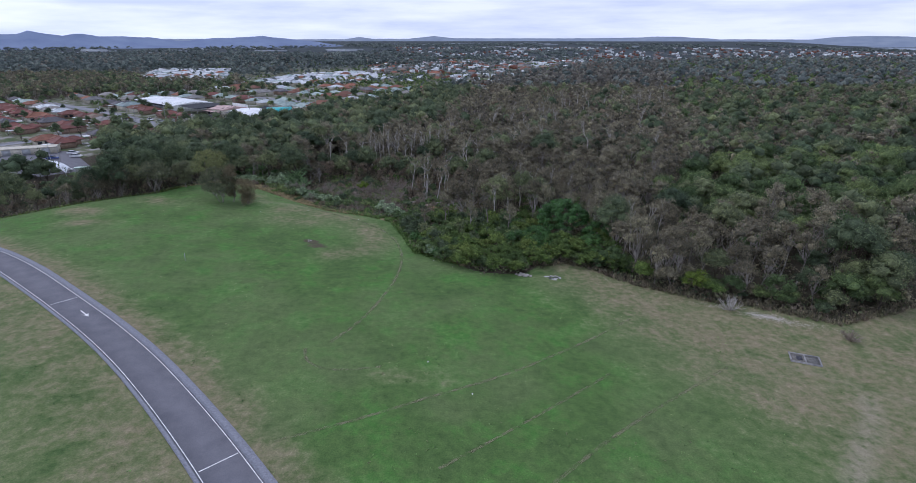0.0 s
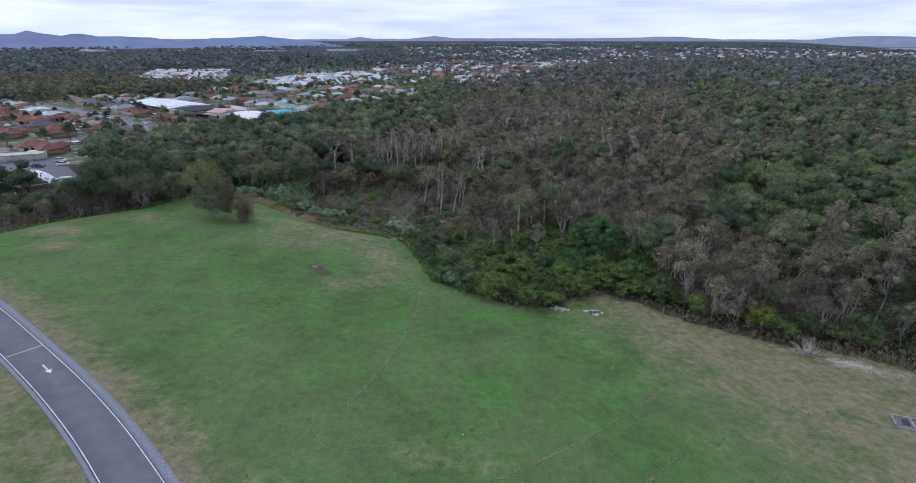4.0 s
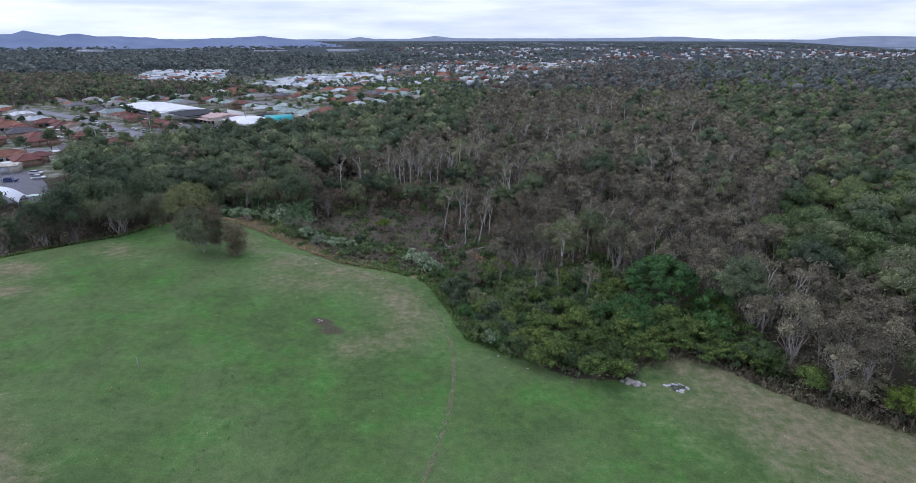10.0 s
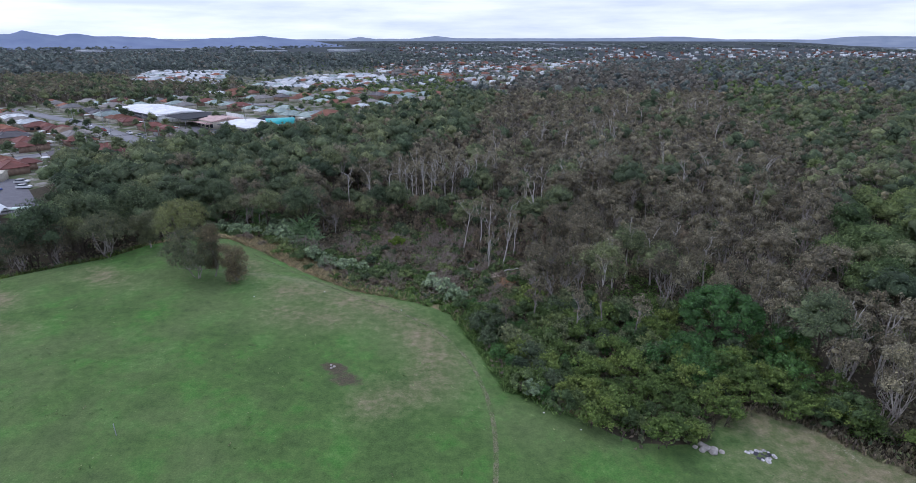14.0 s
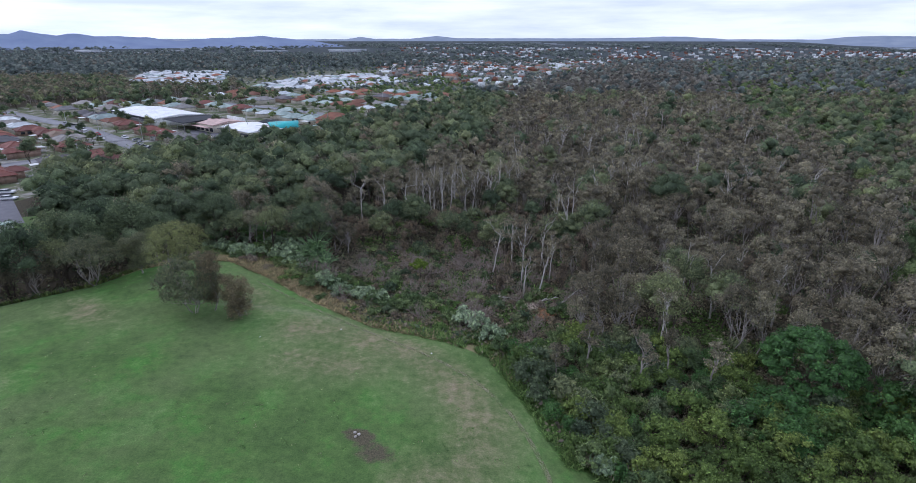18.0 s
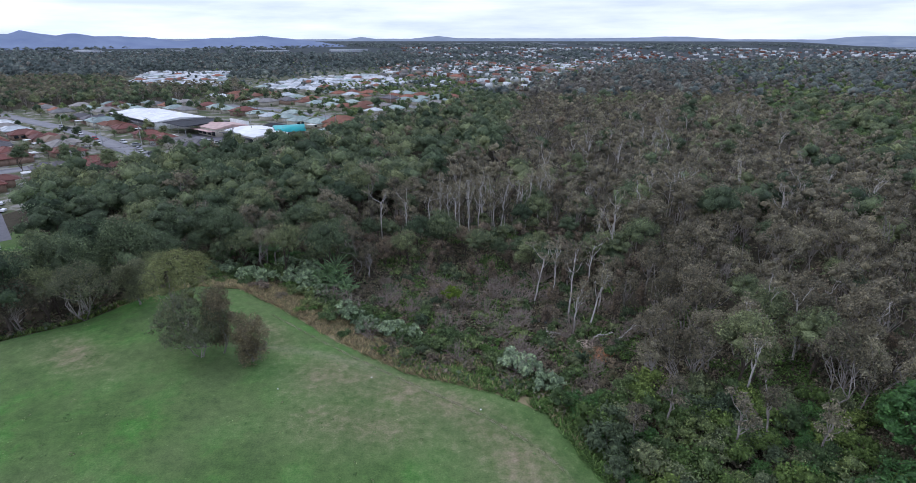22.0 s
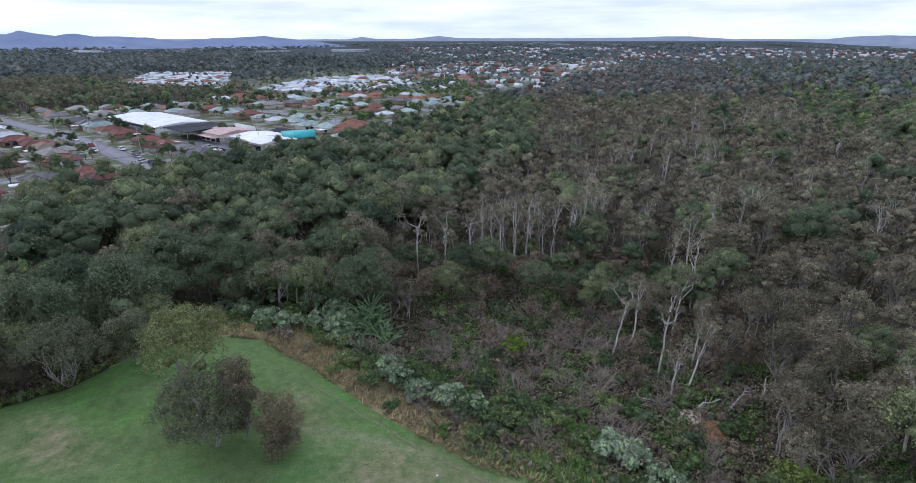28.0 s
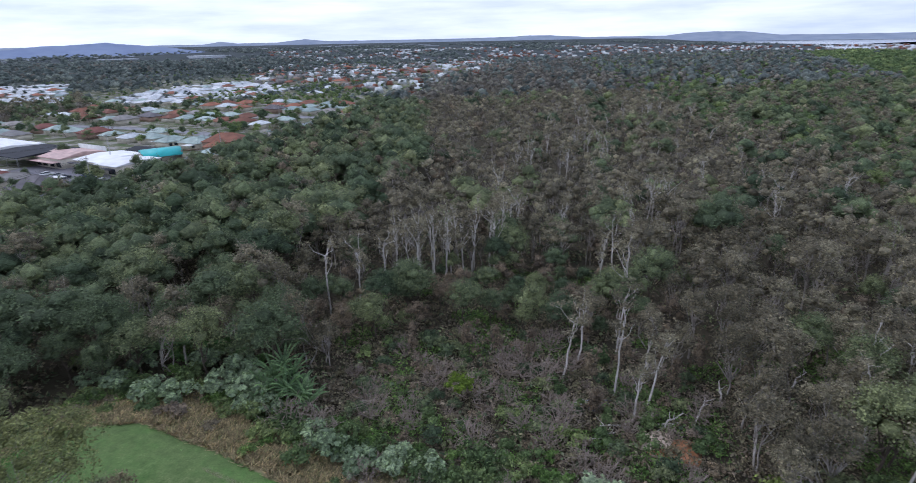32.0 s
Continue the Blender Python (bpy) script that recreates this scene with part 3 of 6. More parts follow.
n = Nodes("worn_path", 0.95)
trodden = n.ramp(n.noise(1.6, 5), (0.3, (0.185, 0.185, 0.098)), (0.6, (0.290, 0.260, 0.165)))
seen = n.add("ShaderNodeMixShader")
n.link(n.math("MULTIPLY", n.step(n.noise(0.7, 6, 0.7), 0.34, 0.66), 0.54), seen.inputs["Fac"])
n.link(n.add("ShaderNodeBsdfTransparent").outputs["BSDF"], seen.inputs[1])
n.link(n.bsdf.outputs["BSDF"], seen.inputs[2])
n.link(seen.outputs["Shader"], n.tree.nodes["Material Output"].inputs["Surface"])
M["worn_path"] = n.done(trodden)
for line, wide in (
    ([(-19, 70), (-15.8, 77), (-13.4, 87), (-11.6, 99), (-12, 110), (-14.8, 121), (-21.5, 131), (-36, 140.5), (-48, 149), (-60, 158.5)], 0.30),
    ([(6, 40), (12, 45.8), (19, 52.5), (31, 62.2), (40, 69.2)], 0.24),
    ([(-20, 48), (-10, 53.5), (-3.5, 57.8), (6, 63.3), (15, 70.5), (21, 75.5), (30, 84)], 0.24),
    ([(-22, 68), (-21, 64.5), (-17.2, 62.4), (-10.3, 64.3)], 0.22),
    ([(-2, 45), (4, 50), (12, 57), (22, 66)], 0.2),
):
    V, F = ribbon(dense(round_line(line), 0.8), wide, -wide, 0.035)
    m = len(V) // 4
    tagged(new("footpath", mesh_of("footpath", V[:2 * m], F[:m - 1], M["worn_path"])), "narrow worn footpath across the lawn", "path", kind="structure")


def flat_shape(pts, z0, m):
    """A thin painted shape of quads given as corner lists."""
    V = np.array([(x, y, z) for q in pts for z in (0.0,) for x, y in q], float)
    F = np.arange(len(V)).reshape(-1, 4)
    V = np.array([m @ Vector(v) for v in V])
    V[:, 2] = height(V[:, 0], V[:, 1]) + z0
    return V, F


for cx, cy in ((-63.1, 78.6), (-24.2, 44.0), (-104, 105.5)):
    k = int(np.argmin(np.hypot(track_line[:, 0] - cx, track_line[:, 1] - cy)))
    d = track_line[k + 1] - track_line[k - 1]
    m = pose(track_line[k][0], track_line[k][1], 0, 0, 0, math.degrees(math.atan2(d[1], d[0])) + 4)
    part("cross_line", flat_shape([[(-0.07, -2.02), (0.07, -2.02), (0.07, 2.02), (-0.07, 2.02)]], 0.127, m), M["road_paint"], track, "white line across the track")
k = int(np.argmin(np.hypot(track_line[:, 0] + 58.0, track_line[:, 1] - 75.6)))
d = track_line[k + 1] - track_line[k - 1]
m = pose(-57.6, 74.8, 0, 0, 0, math.degrees(math.atan2(d[1], d[0])))
arrow = [[(-1.5, -0.09), (0.5, -0.09), (0.5, 0.09), (-1.5, 0.09)], [(0.3, -0.42), (1.5, 0.0), (0.6, 0.0), (0.5, -0.05)], [(0.6, 0.0), (1.5, 0.0), (0.3, 0.42), (0.5, 0.05)]]
part("arrow_mark", flat_shape(arrow, 0.127, m), M["road_paint"], track, "white painted direction arrow")

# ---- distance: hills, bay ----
# both ranges carry the blue of distance haze in their base colour
n = Nodes("hazed_hills", 1.0)
M["hazed_hills"] = n.done(n.ramp(n.noise(0.01, 5), (0.35, (0.155, 0.20, 0.31)), (0.65, (0.20, 0.25, 0.36))))
n = Nodes("hazed_ridge", 1.0)
M["hazed_ridge"] = n.done(n.ramp(n.noise(0.01, 5), (0.35, (0.19, 0.23, 0.30)), (0.65, (0.25, 0.29, 0.35))))


def ridge(name, R, stops, mat, label, base=-5, rough=2.0):
    """A far range of hills: bearing (degrees) and height of its skyline at the distance R, with a slope towards the viewer."""
    az = np.arange(stops[0][0], stops[-1][0], 0.15)
    zz = np.interp(az, [s[0] for s in stops], [s[1] for s in stops])
    zz = zz + rough * np.array([noise.fractal((a * 0.8, R * 0.01, 0), 1.0, 2.0, 4) for a in az])
    rows = []
    for k, f in enumerate((0.0, 0.35, 0.72, 1.0)):
        r = R - 330 * (1 - f) + (18 * np.array([noise.noise((a * 1.3, k, R)) for a in az]) if k < 3 else 0)
        rows.append(np.stack([r * np.sin(np.radians(az)), r * np.cos(np.radians(az)), base + (zz - base) * f ** 1.2], 1))
    V = np.concatenate(rows)
    m = len(az)
    i, j = np.meshgrid(np.arange(m - 1), np.arange(3))
    a = (j * m + i).ravel()
    tagged(new(name, mesh_of(name, V, np.stack([a, a + 1, a + m + 1, a + m], 1), mat, smooth=True)), label, "hills", kind="structure")


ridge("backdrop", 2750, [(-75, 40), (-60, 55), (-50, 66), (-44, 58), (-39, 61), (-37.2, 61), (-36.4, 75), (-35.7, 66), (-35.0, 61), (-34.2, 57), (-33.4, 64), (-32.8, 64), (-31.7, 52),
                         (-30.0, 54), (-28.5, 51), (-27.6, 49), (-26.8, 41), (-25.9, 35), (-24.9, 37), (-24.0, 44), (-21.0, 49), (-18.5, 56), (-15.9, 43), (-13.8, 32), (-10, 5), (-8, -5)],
      M["hazed_hills"], "forested hills on the skyline, hazed blue-grey")
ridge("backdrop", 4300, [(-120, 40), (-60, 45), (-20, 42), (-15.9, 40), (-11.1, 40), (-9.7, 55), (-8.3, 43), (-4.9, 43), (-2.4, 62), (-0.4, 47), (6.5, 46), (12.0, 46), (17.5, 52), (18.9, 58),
                         (20.9, 56), (22.1, 50), (24.3, 40), (31.4, 39), (33.0, 54), (35.3, 60), (37.8, 56), (40.3, 34), (43.3, 30), (49.6, 32), (60, 45), (120, 50)], M["hazed_ridge"],
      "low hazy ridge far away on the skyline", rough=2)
n = Nodes("water", 0.12)
n.bsdf.inputs["Specular IOR Level"].default_value = 0.5
n.bump(n.noise(0.4, 3), 0.15, 0.1)
M["water"] = n.done((0.10, 0.13, 0.16))


def sheet(name, poly, z, mat):
    me = bpy.data.meshes.new(name)
    me.from_pydata([(x, y, z) for x, y in poly], [], [tuple(range(len(poly)))])
    me.materials.append(mat)
    return new(name, me)


def polar(*pts):
    return [(r * math.sin(radians(a)), r * math.cos(radians(a))) for a, r in pts]


tagged(sheet("water", [(1000, 1120), (1150, 1060), (1700, 900), (2300, 1300), (2250, 1950), (1580, 1740), (1320, 1430)], 0.6, M["water"]),
       "pale flat bay water reflecting the sky", "water", kind="structure")
tagged(sheet("water", polar((34.5, 3400), (40, 2900), (46, 2500), (60, 2300), (70, 2400), (70, 3700), (46, 3850), (34.5, 3850)), 0.6, M["water"]),
       "distant pale bay under the skyline", "water", kind="structure")

# ---- trees ----
BARK = {"paperbark": "pale_bark", "gum": "dark_bark", "mangrove": "dark_bark", "wattle": "dark_bark", "rust": "dark_bark", "canopy": "dark_bark"}
LEAF = {"paperbark": "paperbark_leaf", "gum": "gum_leaf", "mangrove": "mangrove_leaf", "wattle": "wattle_leaf", "rust": "rust_leaf", "canopy": "gum_leaf"}
SHAPE = {
    "paperbark": dict(h=11.0, spread=2.7, bole=0.42, limbs=12, lobes=7, lobe_r=0.4, blobs=95, blob_r=0.34, per=15, leaf=0.14, girth=0.17, lean=0.05, flat=0.72, core=0.62, reach=0.75),
    "gum": dict(h=12.0, spread=3.7, bole=0.26, limbs=6, lobes=11, lobe_r=0.52, blobs=260, blob_r=0.42, per=17, leaf=0.15, girth=0.24, lean=0.04, flat=0.7, core=0.72, reach=0.3),
    "mangrove": dict(h=8.6, spread=3.1, bole=0.1, limbs=4, lobes=9, lobe_r=0.54, blobs=200, blob_r=0.38, per=16, leaf=0.155, girth=0.16, lean=0.05, flat=0.7, core=0.74, reach=0.2),
    "rust": dict(h=10.0, spread=2.6, bole=0.25, limbs=5, lobes=6, lobe_r=0.48, blobs=100, blob_r=0.36, per=15, leaf=0.14, girth=0.18, lean=0.04, flat=0.85, core=0.78),
    "canopy": dict(h=9.5, spread=8.0, bole=0.0, limbs=0, lobes=6, lobe_r=0.42, blobs=24, blob_r=1.0, per=3, leaf=0.8, girth=0.2, flat=0.6, core=0.95),
}
DETAIL = {  # share of the lobes, of the sprays and of their leaves, growth of a leaf, sides of a limb and of a lobe's core
    "near": (1.0, 1.0, 1.0, 1.0, 6, 8),
    "mid": (1.0, 0.8, 0.7, 1.25, 4, 7),
    "low": (0.5, 0.19, 0.42, 2.0, 3, 5),
    "far": (0.3, 0.08, 0.2, 3.4, 3, 6),
    "dot": (0.7, 0.5, 1.0, 1.0, 3, 5),
}


def shapes(kind, level, count, seed, bole=None):
    out = []
    some, share, few, wide, sides, seg = DETAIL[level]
    for k in range(count):
        s = dict(SHAPE[kind])
        s["bole"] = s["bole"] if bole is None else bole
        s["h"] *= 0.92 + 0.16 * ((k * 37) % 10) / 10
        s["spread"] *= 0.9 + 0.2 * ((k * 53 + 4) % 10) / 10
        if kind == "paperbark":
            s["bole"] = (0.42, 0.24, 0.36, 0.2, 0.4)[k % 5]
            s["stems"] = (1, 2, 3, 1, 2)[k % 5] if level in ("near", "mid") else 1
        s["lobes"], s["blobs"] = max(2, round(s["lobes"] * some)), max(6, round(s["blobs"] * share))
        s["per"], s["leaf"] = max(3, round(s["per"] * few)), s["leaf"] * wide
        s["lobe_r"] *= some ** -0.3
        if level in ("far", "dot"):
            s["limbs"], s["bole"], s["core"] = 0, s["bole"] * 0.5, 0.95
        if level == "near":
            s["core"] *= 0.72
            s["per"] = round(s["per"] * 1.4)
        if level == "low":
            s["spread"] *= 1.25
            s["limbs"], s["bole"] = (7, s["bole"]) if kind == "paperbark" else (3, s["bole"] * 0.5)
        out.append(make_tree(seed + k, **s, sides=sides, seg=seg, seglen=5 if level == "near" else 3))
    return out


def grid_points(x0, x1, y0, y1, step, r, jitter=0.42):
    xs, ys = np.meshgrid(np.arange(x0, x1, step), np.arange(y0, y1, step))
    P = np.stack([xs.ravel(), ys.ravel()], 1)
    return P + r.uniform(-jitter, jitter, P.shape) * step


CLEARING = np.array([(-56, 165), (-46, 180), (-30, 186), (-14, 179), (-1, 170), (3, 158), (-4, 147), (-14, 136), (-30, 140.5), (-46, 150)], float)
THICKET = np.array([(-16, 137), (-12, 124), (-9, 113), (-3, 107), (6, 102), (12, 102), (19, 108), (26, 109), (31, 101), (34, 106), (36, 120), (30, 132), (18, 138), (4, 141), (-6, 141)], float)
BEFORE_ROW = np.array([(-54, 180), (-30, 184), (2, 172), (8, 200), (-8, 208), (-34, 204.5), (-54, 196)], float)


def wild(P, margin=2.0):
    """Where trees of the wood may stand."""
    d = line_distance(P, FIELD, True) * np.where(inside(P, FIELD), 1, -1)
    bare = (np.hypot((P[:, 0] - 84) / 6, (P[:, 1] - 178) / 9) < 1) | (np.hypot((P[:, 0] - 104) / 5, (P[:, 1] - 156) / 7) < 1)
    shrubby = (d > -13) & (P[:, 0] > -82) & (P[:, 0] < -44) & (P[:, 1] > 145)
    return (d < -margin) & ~shrubby & ~inside(P, TOWN) & ~inside(P, CAR_PARK) & ~inside(P, VERGE) & ~bare


def kinds_at(P, r):
    """The kind of tree at each place: paperbarks in the middle, gums towards the town, mangroves to the east."""
    x, y = P[:, 0], P[:, 1]
    west = np.interp(y, [100, 140, 160, 200, 240, 320, 600, 1100], [10, -30, -52, -55, -40, -5, 35, 90])
    edge = np.interp(y, [90, 108, 114, 140, 170, 215, 260, 320, 600, 1100], [62, 58, 54, 58, 70, 96, 112, 122, 225, 390])
    wob = np.array([noise.noise((a * 0.02, b * 0.02, 3.1)) for a, b in P]) * np.interp(y, [110, 220], [8, 24])
    fine = r.uniform(0, 1, len(P))
    grey = (x + wob > west) & (x + wob < edge)
    east = x + wob >= edge
    k = np.where(grey, np.where(fine < 0.84, "paperbark", np.where(fine < 0.93, "gum", "rust")), "gum")
    k = np.where(~grey & ~east, np.where(fine < 0.8, "gum", np.where(fine < 0.93, "paperbark", "rust")), k)
    eastk = np.where(y < 126, np.where(fine < 0.2, "mangrove", np.where(fine < 0.68, "paperbark", "gum")), np.where(y < 215, np.where(fine < 0.8, "mangrove", np.where(fine < 0.88, "paperbark", "gum")),
                     np.where(fine < 0.4, "mangrove", np.where(fine < 0.75, "paperbark", "gum"))))
    k = np.where(inside(P, BEFORE_ROW), np.where(fine < 0.55, "rust", "gum"), k)
    eastk = np.where((x > 0.75 * y + 60) & (y > 330), "mangrove", eastk)
    return np.where(east, eastk, k)


def scatter(shapes_, P, size, turn, tone):
    """Joined copies of shapes at many places: wood and leaves as arrays."""
    out = []
    which = np.arange(len(P)) % len(shapes_)
    z = height(P[:, 0], P[:, 1])
    for layer in (0, 1):
        Vs, Fs, Ts, k = [], [], [], 0
        for s, sh in enumerate(shapes_):
            V, F = sh[layer]
            idx = np.nonzero(which == s)[0]
            if not len(idx) or not len(V):
                continue
            c, sn = np.cos(turn[idx])[:, None], np.sin(turn[idx])[:, None]
            sz = size[idx][:, None]
            X = (V[None, :, 0] * c - V[None, :, 1] * sn) * sz + P[idx, 0][:, None]
            Y = (V[None, :, 0] * sn + V[None, :, 1] * c) * sz + P[idx, 1][:, None]
            Z = V[None, :, 2] * sz + z[idx][:, None]
            Vs.append(np.stack([X, Y, Z], 2).reshape(-1, 3))
            Fs.append((F[None] + (np.arange(len(idx)) * len(V))[:, None, None]).reshape(-1, F.shape[1]) + k)
            Ts.append(tone[idx].repeat(len(V)))
            k += len(idx) * len(V)
        out.append((np.concatenate(Vs), np.concatenate(Fs), np.concatenate(Ts)) if Vs else None)
    return out


def woodland(name, kind, level, P, r, label, grow=1.0, spread=0.22):
    """Trees past counting: one mesh of leaves with the wood under it."""
    if not len(P):
        return
    sh = shapes(kind, level, 7, 900 + hash_of(name))
    wood, leaves = scatter(sh, P, grow * r.uniform(1 - spread, 1 + spread, len(P)), r.uniform(0, 6.28, len(P)), r.uniform(0, 1, len(P)))
    # far woods take the leaf colours that have haze mixed in
    green = {"gum": "hazed_leaf", "canopy": "hazed_leaf", "paperbark": "hazed_paperbark"}.get(kind, LEAF[kind]) if level in ("far", "dot") else LEAF[kind]
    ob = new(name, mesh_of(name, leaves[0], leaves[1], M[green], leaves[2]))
    tagged(ob, label, "woodland", kind="stuff")
    if wood is not None and level not in ("far", "dot"):
        part("trunks", mesh_of("trunks", wood[0], wood[1], M[BARK[kind]]), None, ob)


def hash_of(s):
    return sum((i + 1) * ord(c) for i, c in enumerate(s)) % 997


LABEL = {
    "paperbark": ("paperbark_tree", "grey-brown paperbark with pale crooked trunk and thin crown", "paperbarks of the swamp wood"),
    "gum": ("gum_tree", "dark olive-green gum tree with a rounded clumpy crown", "gums at the wood's town side"),
    "mangrove": ("mangrove_tree", "fresh green low broad-crowned tree in dense stand", "green trees on the east side"),
    "rust": ("rusty_tree", "reddish-brown dying tree among the dark gums", "brown dying trees"),
}


def plant(kind, level, spots, seed):
    """Single trees, each with its trunk and crown."""
    name, label, group = LABEL[kind]
    r = np.random.default_rng(seed)
    meshes = []
    for (wv, wf), (lv, lf) in shapes(kind, level, 7, seed):
        meshes.append((mesh_of("trunk", wv, wf, M[BARK[kind]], smooth=True), mesh_of("crown", lv, lf, M[LEAF[kind]])))
    zs = height(spots[:, 0], spots[:, 1])
    made = {}
    for i, ((x, y), z) in enumerate(zip(spots, zs)):
        v = i % len(meshes)
        m = at(x, y, r.uniform(0, 360), r.uniform(0.78, 1.22) * (0.68 if inside(np.array([(x, y)]), BEFORE_ROW)[0] else 1.0) * (0.4 if x < -122 and y < 196 else 0.75 if x < -105 and y < 214 else 1.0), z, r.uniform(0.85, 1.15))
        if v in made:
            copy_thing(made[v], m)
            continue
        ob = thing(name, m, label, "tree", group)
        part("trunk", meshes[v][0], None, ob)
        part("crown", meshes[v][1], None, ob)
        ob.matrix_basis = m
        sc = ob.matrix_basis.to_scale()
        made[v] = ob
        ob.scale = sc
    return made


def ahead(P):
    """The wedge of country north of the mound."""
    first = np.degrees(np.arctan2(P[:, 0], P[:, 1]))
    last = np.degrees(np.arctan2(P[:, 0] + 43, P[:, 1] - 107))
    return (first > -44) & ((first < 43) | ((last < 55) & (P[:, 1] > 107)))


def settled(P):
    """Where the far suburbs stand."""
    rad, az = np.hypot(P[:, 0], P[:, 1]), np.degrees(np.arctan2(P[:, 0], P[:, 1]))
    return (rad > 1180) & (rad < 2450) & (az > -6) & (np.array([noise.noise((a * 0.006, b * 0.004, 1.5)) for a, b in P]) > -0.22)


def build_wood():
    r = np.random.default_rng(21)
    PATH = [(0, 0), (-20, 60), (-42, 108)]
    # the near wood
    P = grid_points(-165, 190, 78, 250, 5.0, r, 0.5)
    P = P[wild(P, 3.0) & ~inside(P, CLEARING) & ~inside(P, THICKET)]
    P = P[ahead(P)]
    extra = grid_points(-54, 8, 172, 209, 5.0, r)
    P = np.concatenate([P, extra[inside(extra, BEFORE_ROW) & ~inside(extra, CLEARING)]])
    K = kinds_at(P, r)
    d = line_distance(P, PATH)
    for kind in ("paperbark", "gum", "mangrove", "rust"):
        Q, dq = P[K == kind], d[K == kind]
        Q = Q[np.argsort(dq)]
        dq = np.sort(dq)
        close = int(np.searchsorted(dq, 88))
        a, b = min(close, 70), min(len(Q), {"paperbark": 300, "gum": 220, "mangrove": 200, "rust": 120}[kind])
        if a:
            plant(kind, "near", Q[:a], 100 + hash_of(kind))
        if b > a:
            plant(kind, "mid", Q[a:b], 200 + hash_of(kind))
        woodland(LABEL[kind][0].replace("_tree", "_wood"), kind, "low", Q[b:], r, "more of the " + LABEL[kind][1].split(" with ")[0] + " wood")
    # the middle wood
    P = grid_points(-130, 420, 250, 480, 7.0, r, 0.5)
    P = P[wild(P) & ahead(P)]
    K = kinds_at(P, r)
    for kind in ("paperbark", "gum", "mangrove", "rust"):
        woodland(LABEL[kind][0].replace("_tree", "_wood"), kind, "low", P[K == kind], r, "dense " + LABEL[kind][1].split(" with ")[0] + " wood")
    # the far wood
    P = grid_points(-80, 1100, 480, 1150, 9.6, r, 0.5)
    P = P[wild(P) & ahead(P)]
    K = kinds_at(P, r)
    for kind in ("paperbark", "gum", "mangrove"):
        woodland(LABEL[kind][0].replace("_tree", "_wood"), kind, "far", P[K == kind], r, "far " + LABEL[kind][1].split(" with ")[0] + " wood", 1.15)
    # woods west of the town and beyond it
    P = grid_points(-1300, -60, 420, 1500, 15.0, r)
    bearing = np.degrees(np.arctan2(P[:, 0], P[:, 1]))
    keep = (bearing > -46) & (~inside(P, TOWN) | (np.array([noise.noise((a * 0.006, b * 0.012, 8)) for a, b in P]) > 0.12) & (P[:, 1] > 700))
    P = P[keep & (P[:, 1] > 700) & ~inside(P, VILLAGE_WEST) & ~inside(P, VILLAGE_EAST)]
    Q = grid_points(-640, -200, 425, 700, 7.6, r)
    Q = Q[~inside(Q, TOWN) & ~inside(Q, VILLAGE_WEST) & ahead(Q) & (Q[:, 0] < -205)]
    f = r.uniform(0, 1, len(Q))
    woodland("gum_wood", "gum", "low", Q[f < 0.55], r, "belt of dark gums between the suburbs", 0.8)
    woodland("paperbark_wood", "paperbark", "low", Q[f >= 0.55], r, "grey paperbarks among the gum belt")
    f = r.uniform(0, 1, len(P))
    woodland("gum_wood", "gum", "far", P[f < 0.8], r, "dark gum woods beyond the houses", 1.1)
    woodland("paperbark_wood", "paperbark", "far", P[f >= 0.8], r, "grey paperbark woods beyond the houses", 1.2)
    # tree cover of the far plain
    rad = np.sqrt(r.uniform(1120 ** 2, 3000 ** 2, 5200))
    az = np.radians(r.uniform(-47, 62, 5200))
    P = np.stack([rad * np.sin(az), rad * np.cos(az)], 1)
    P = P[(np.array([noise.noise((a * 0.003, b * 0.0012, 5)) for a, b in P]) > -0.25) & (~settled(P) | (r.uniform(0, 1, len(P)) < 0.7))]
    P = P[~((P[:, 0] > 950) & (P[:, 1] < 2000) & (P[:, 1] > 850)) & ~((P[:, 0] > 1700) & (P[:, 1] > 1500))]
    low = settled(P)
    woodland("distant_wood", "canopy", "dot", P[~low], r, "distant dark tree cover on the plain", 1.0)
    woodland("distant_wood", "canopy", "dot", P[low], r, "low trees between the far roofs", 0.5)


build_wood()


# ---- trees on the lawn ----
def lawn_tree(x, y, label, name, leaf, seed, h, spread, **more):
    args = dict(h=h, spread=spread, bole=0.12, limbs=16, lobes=14, lobe_r=0.4, blobs=480, blob_r=0.4, per=34, leaf=0.115, core=0.3, seg=7, girth=0.2, lean=0.04, flat=0.85, sides=7, reach=0.5)
    args.update(more)
    (wv, wf), (lv, lf) = make_tree(seed, **args)
    ob = thing(name, at(x, y), label, "tree", "trees on the lawn")
    part("trunk", (wv, wf), M["pale_bark"], ob, smooth=True)
    part("crown", (lv, lf), M[leaf], ob)
    return ob


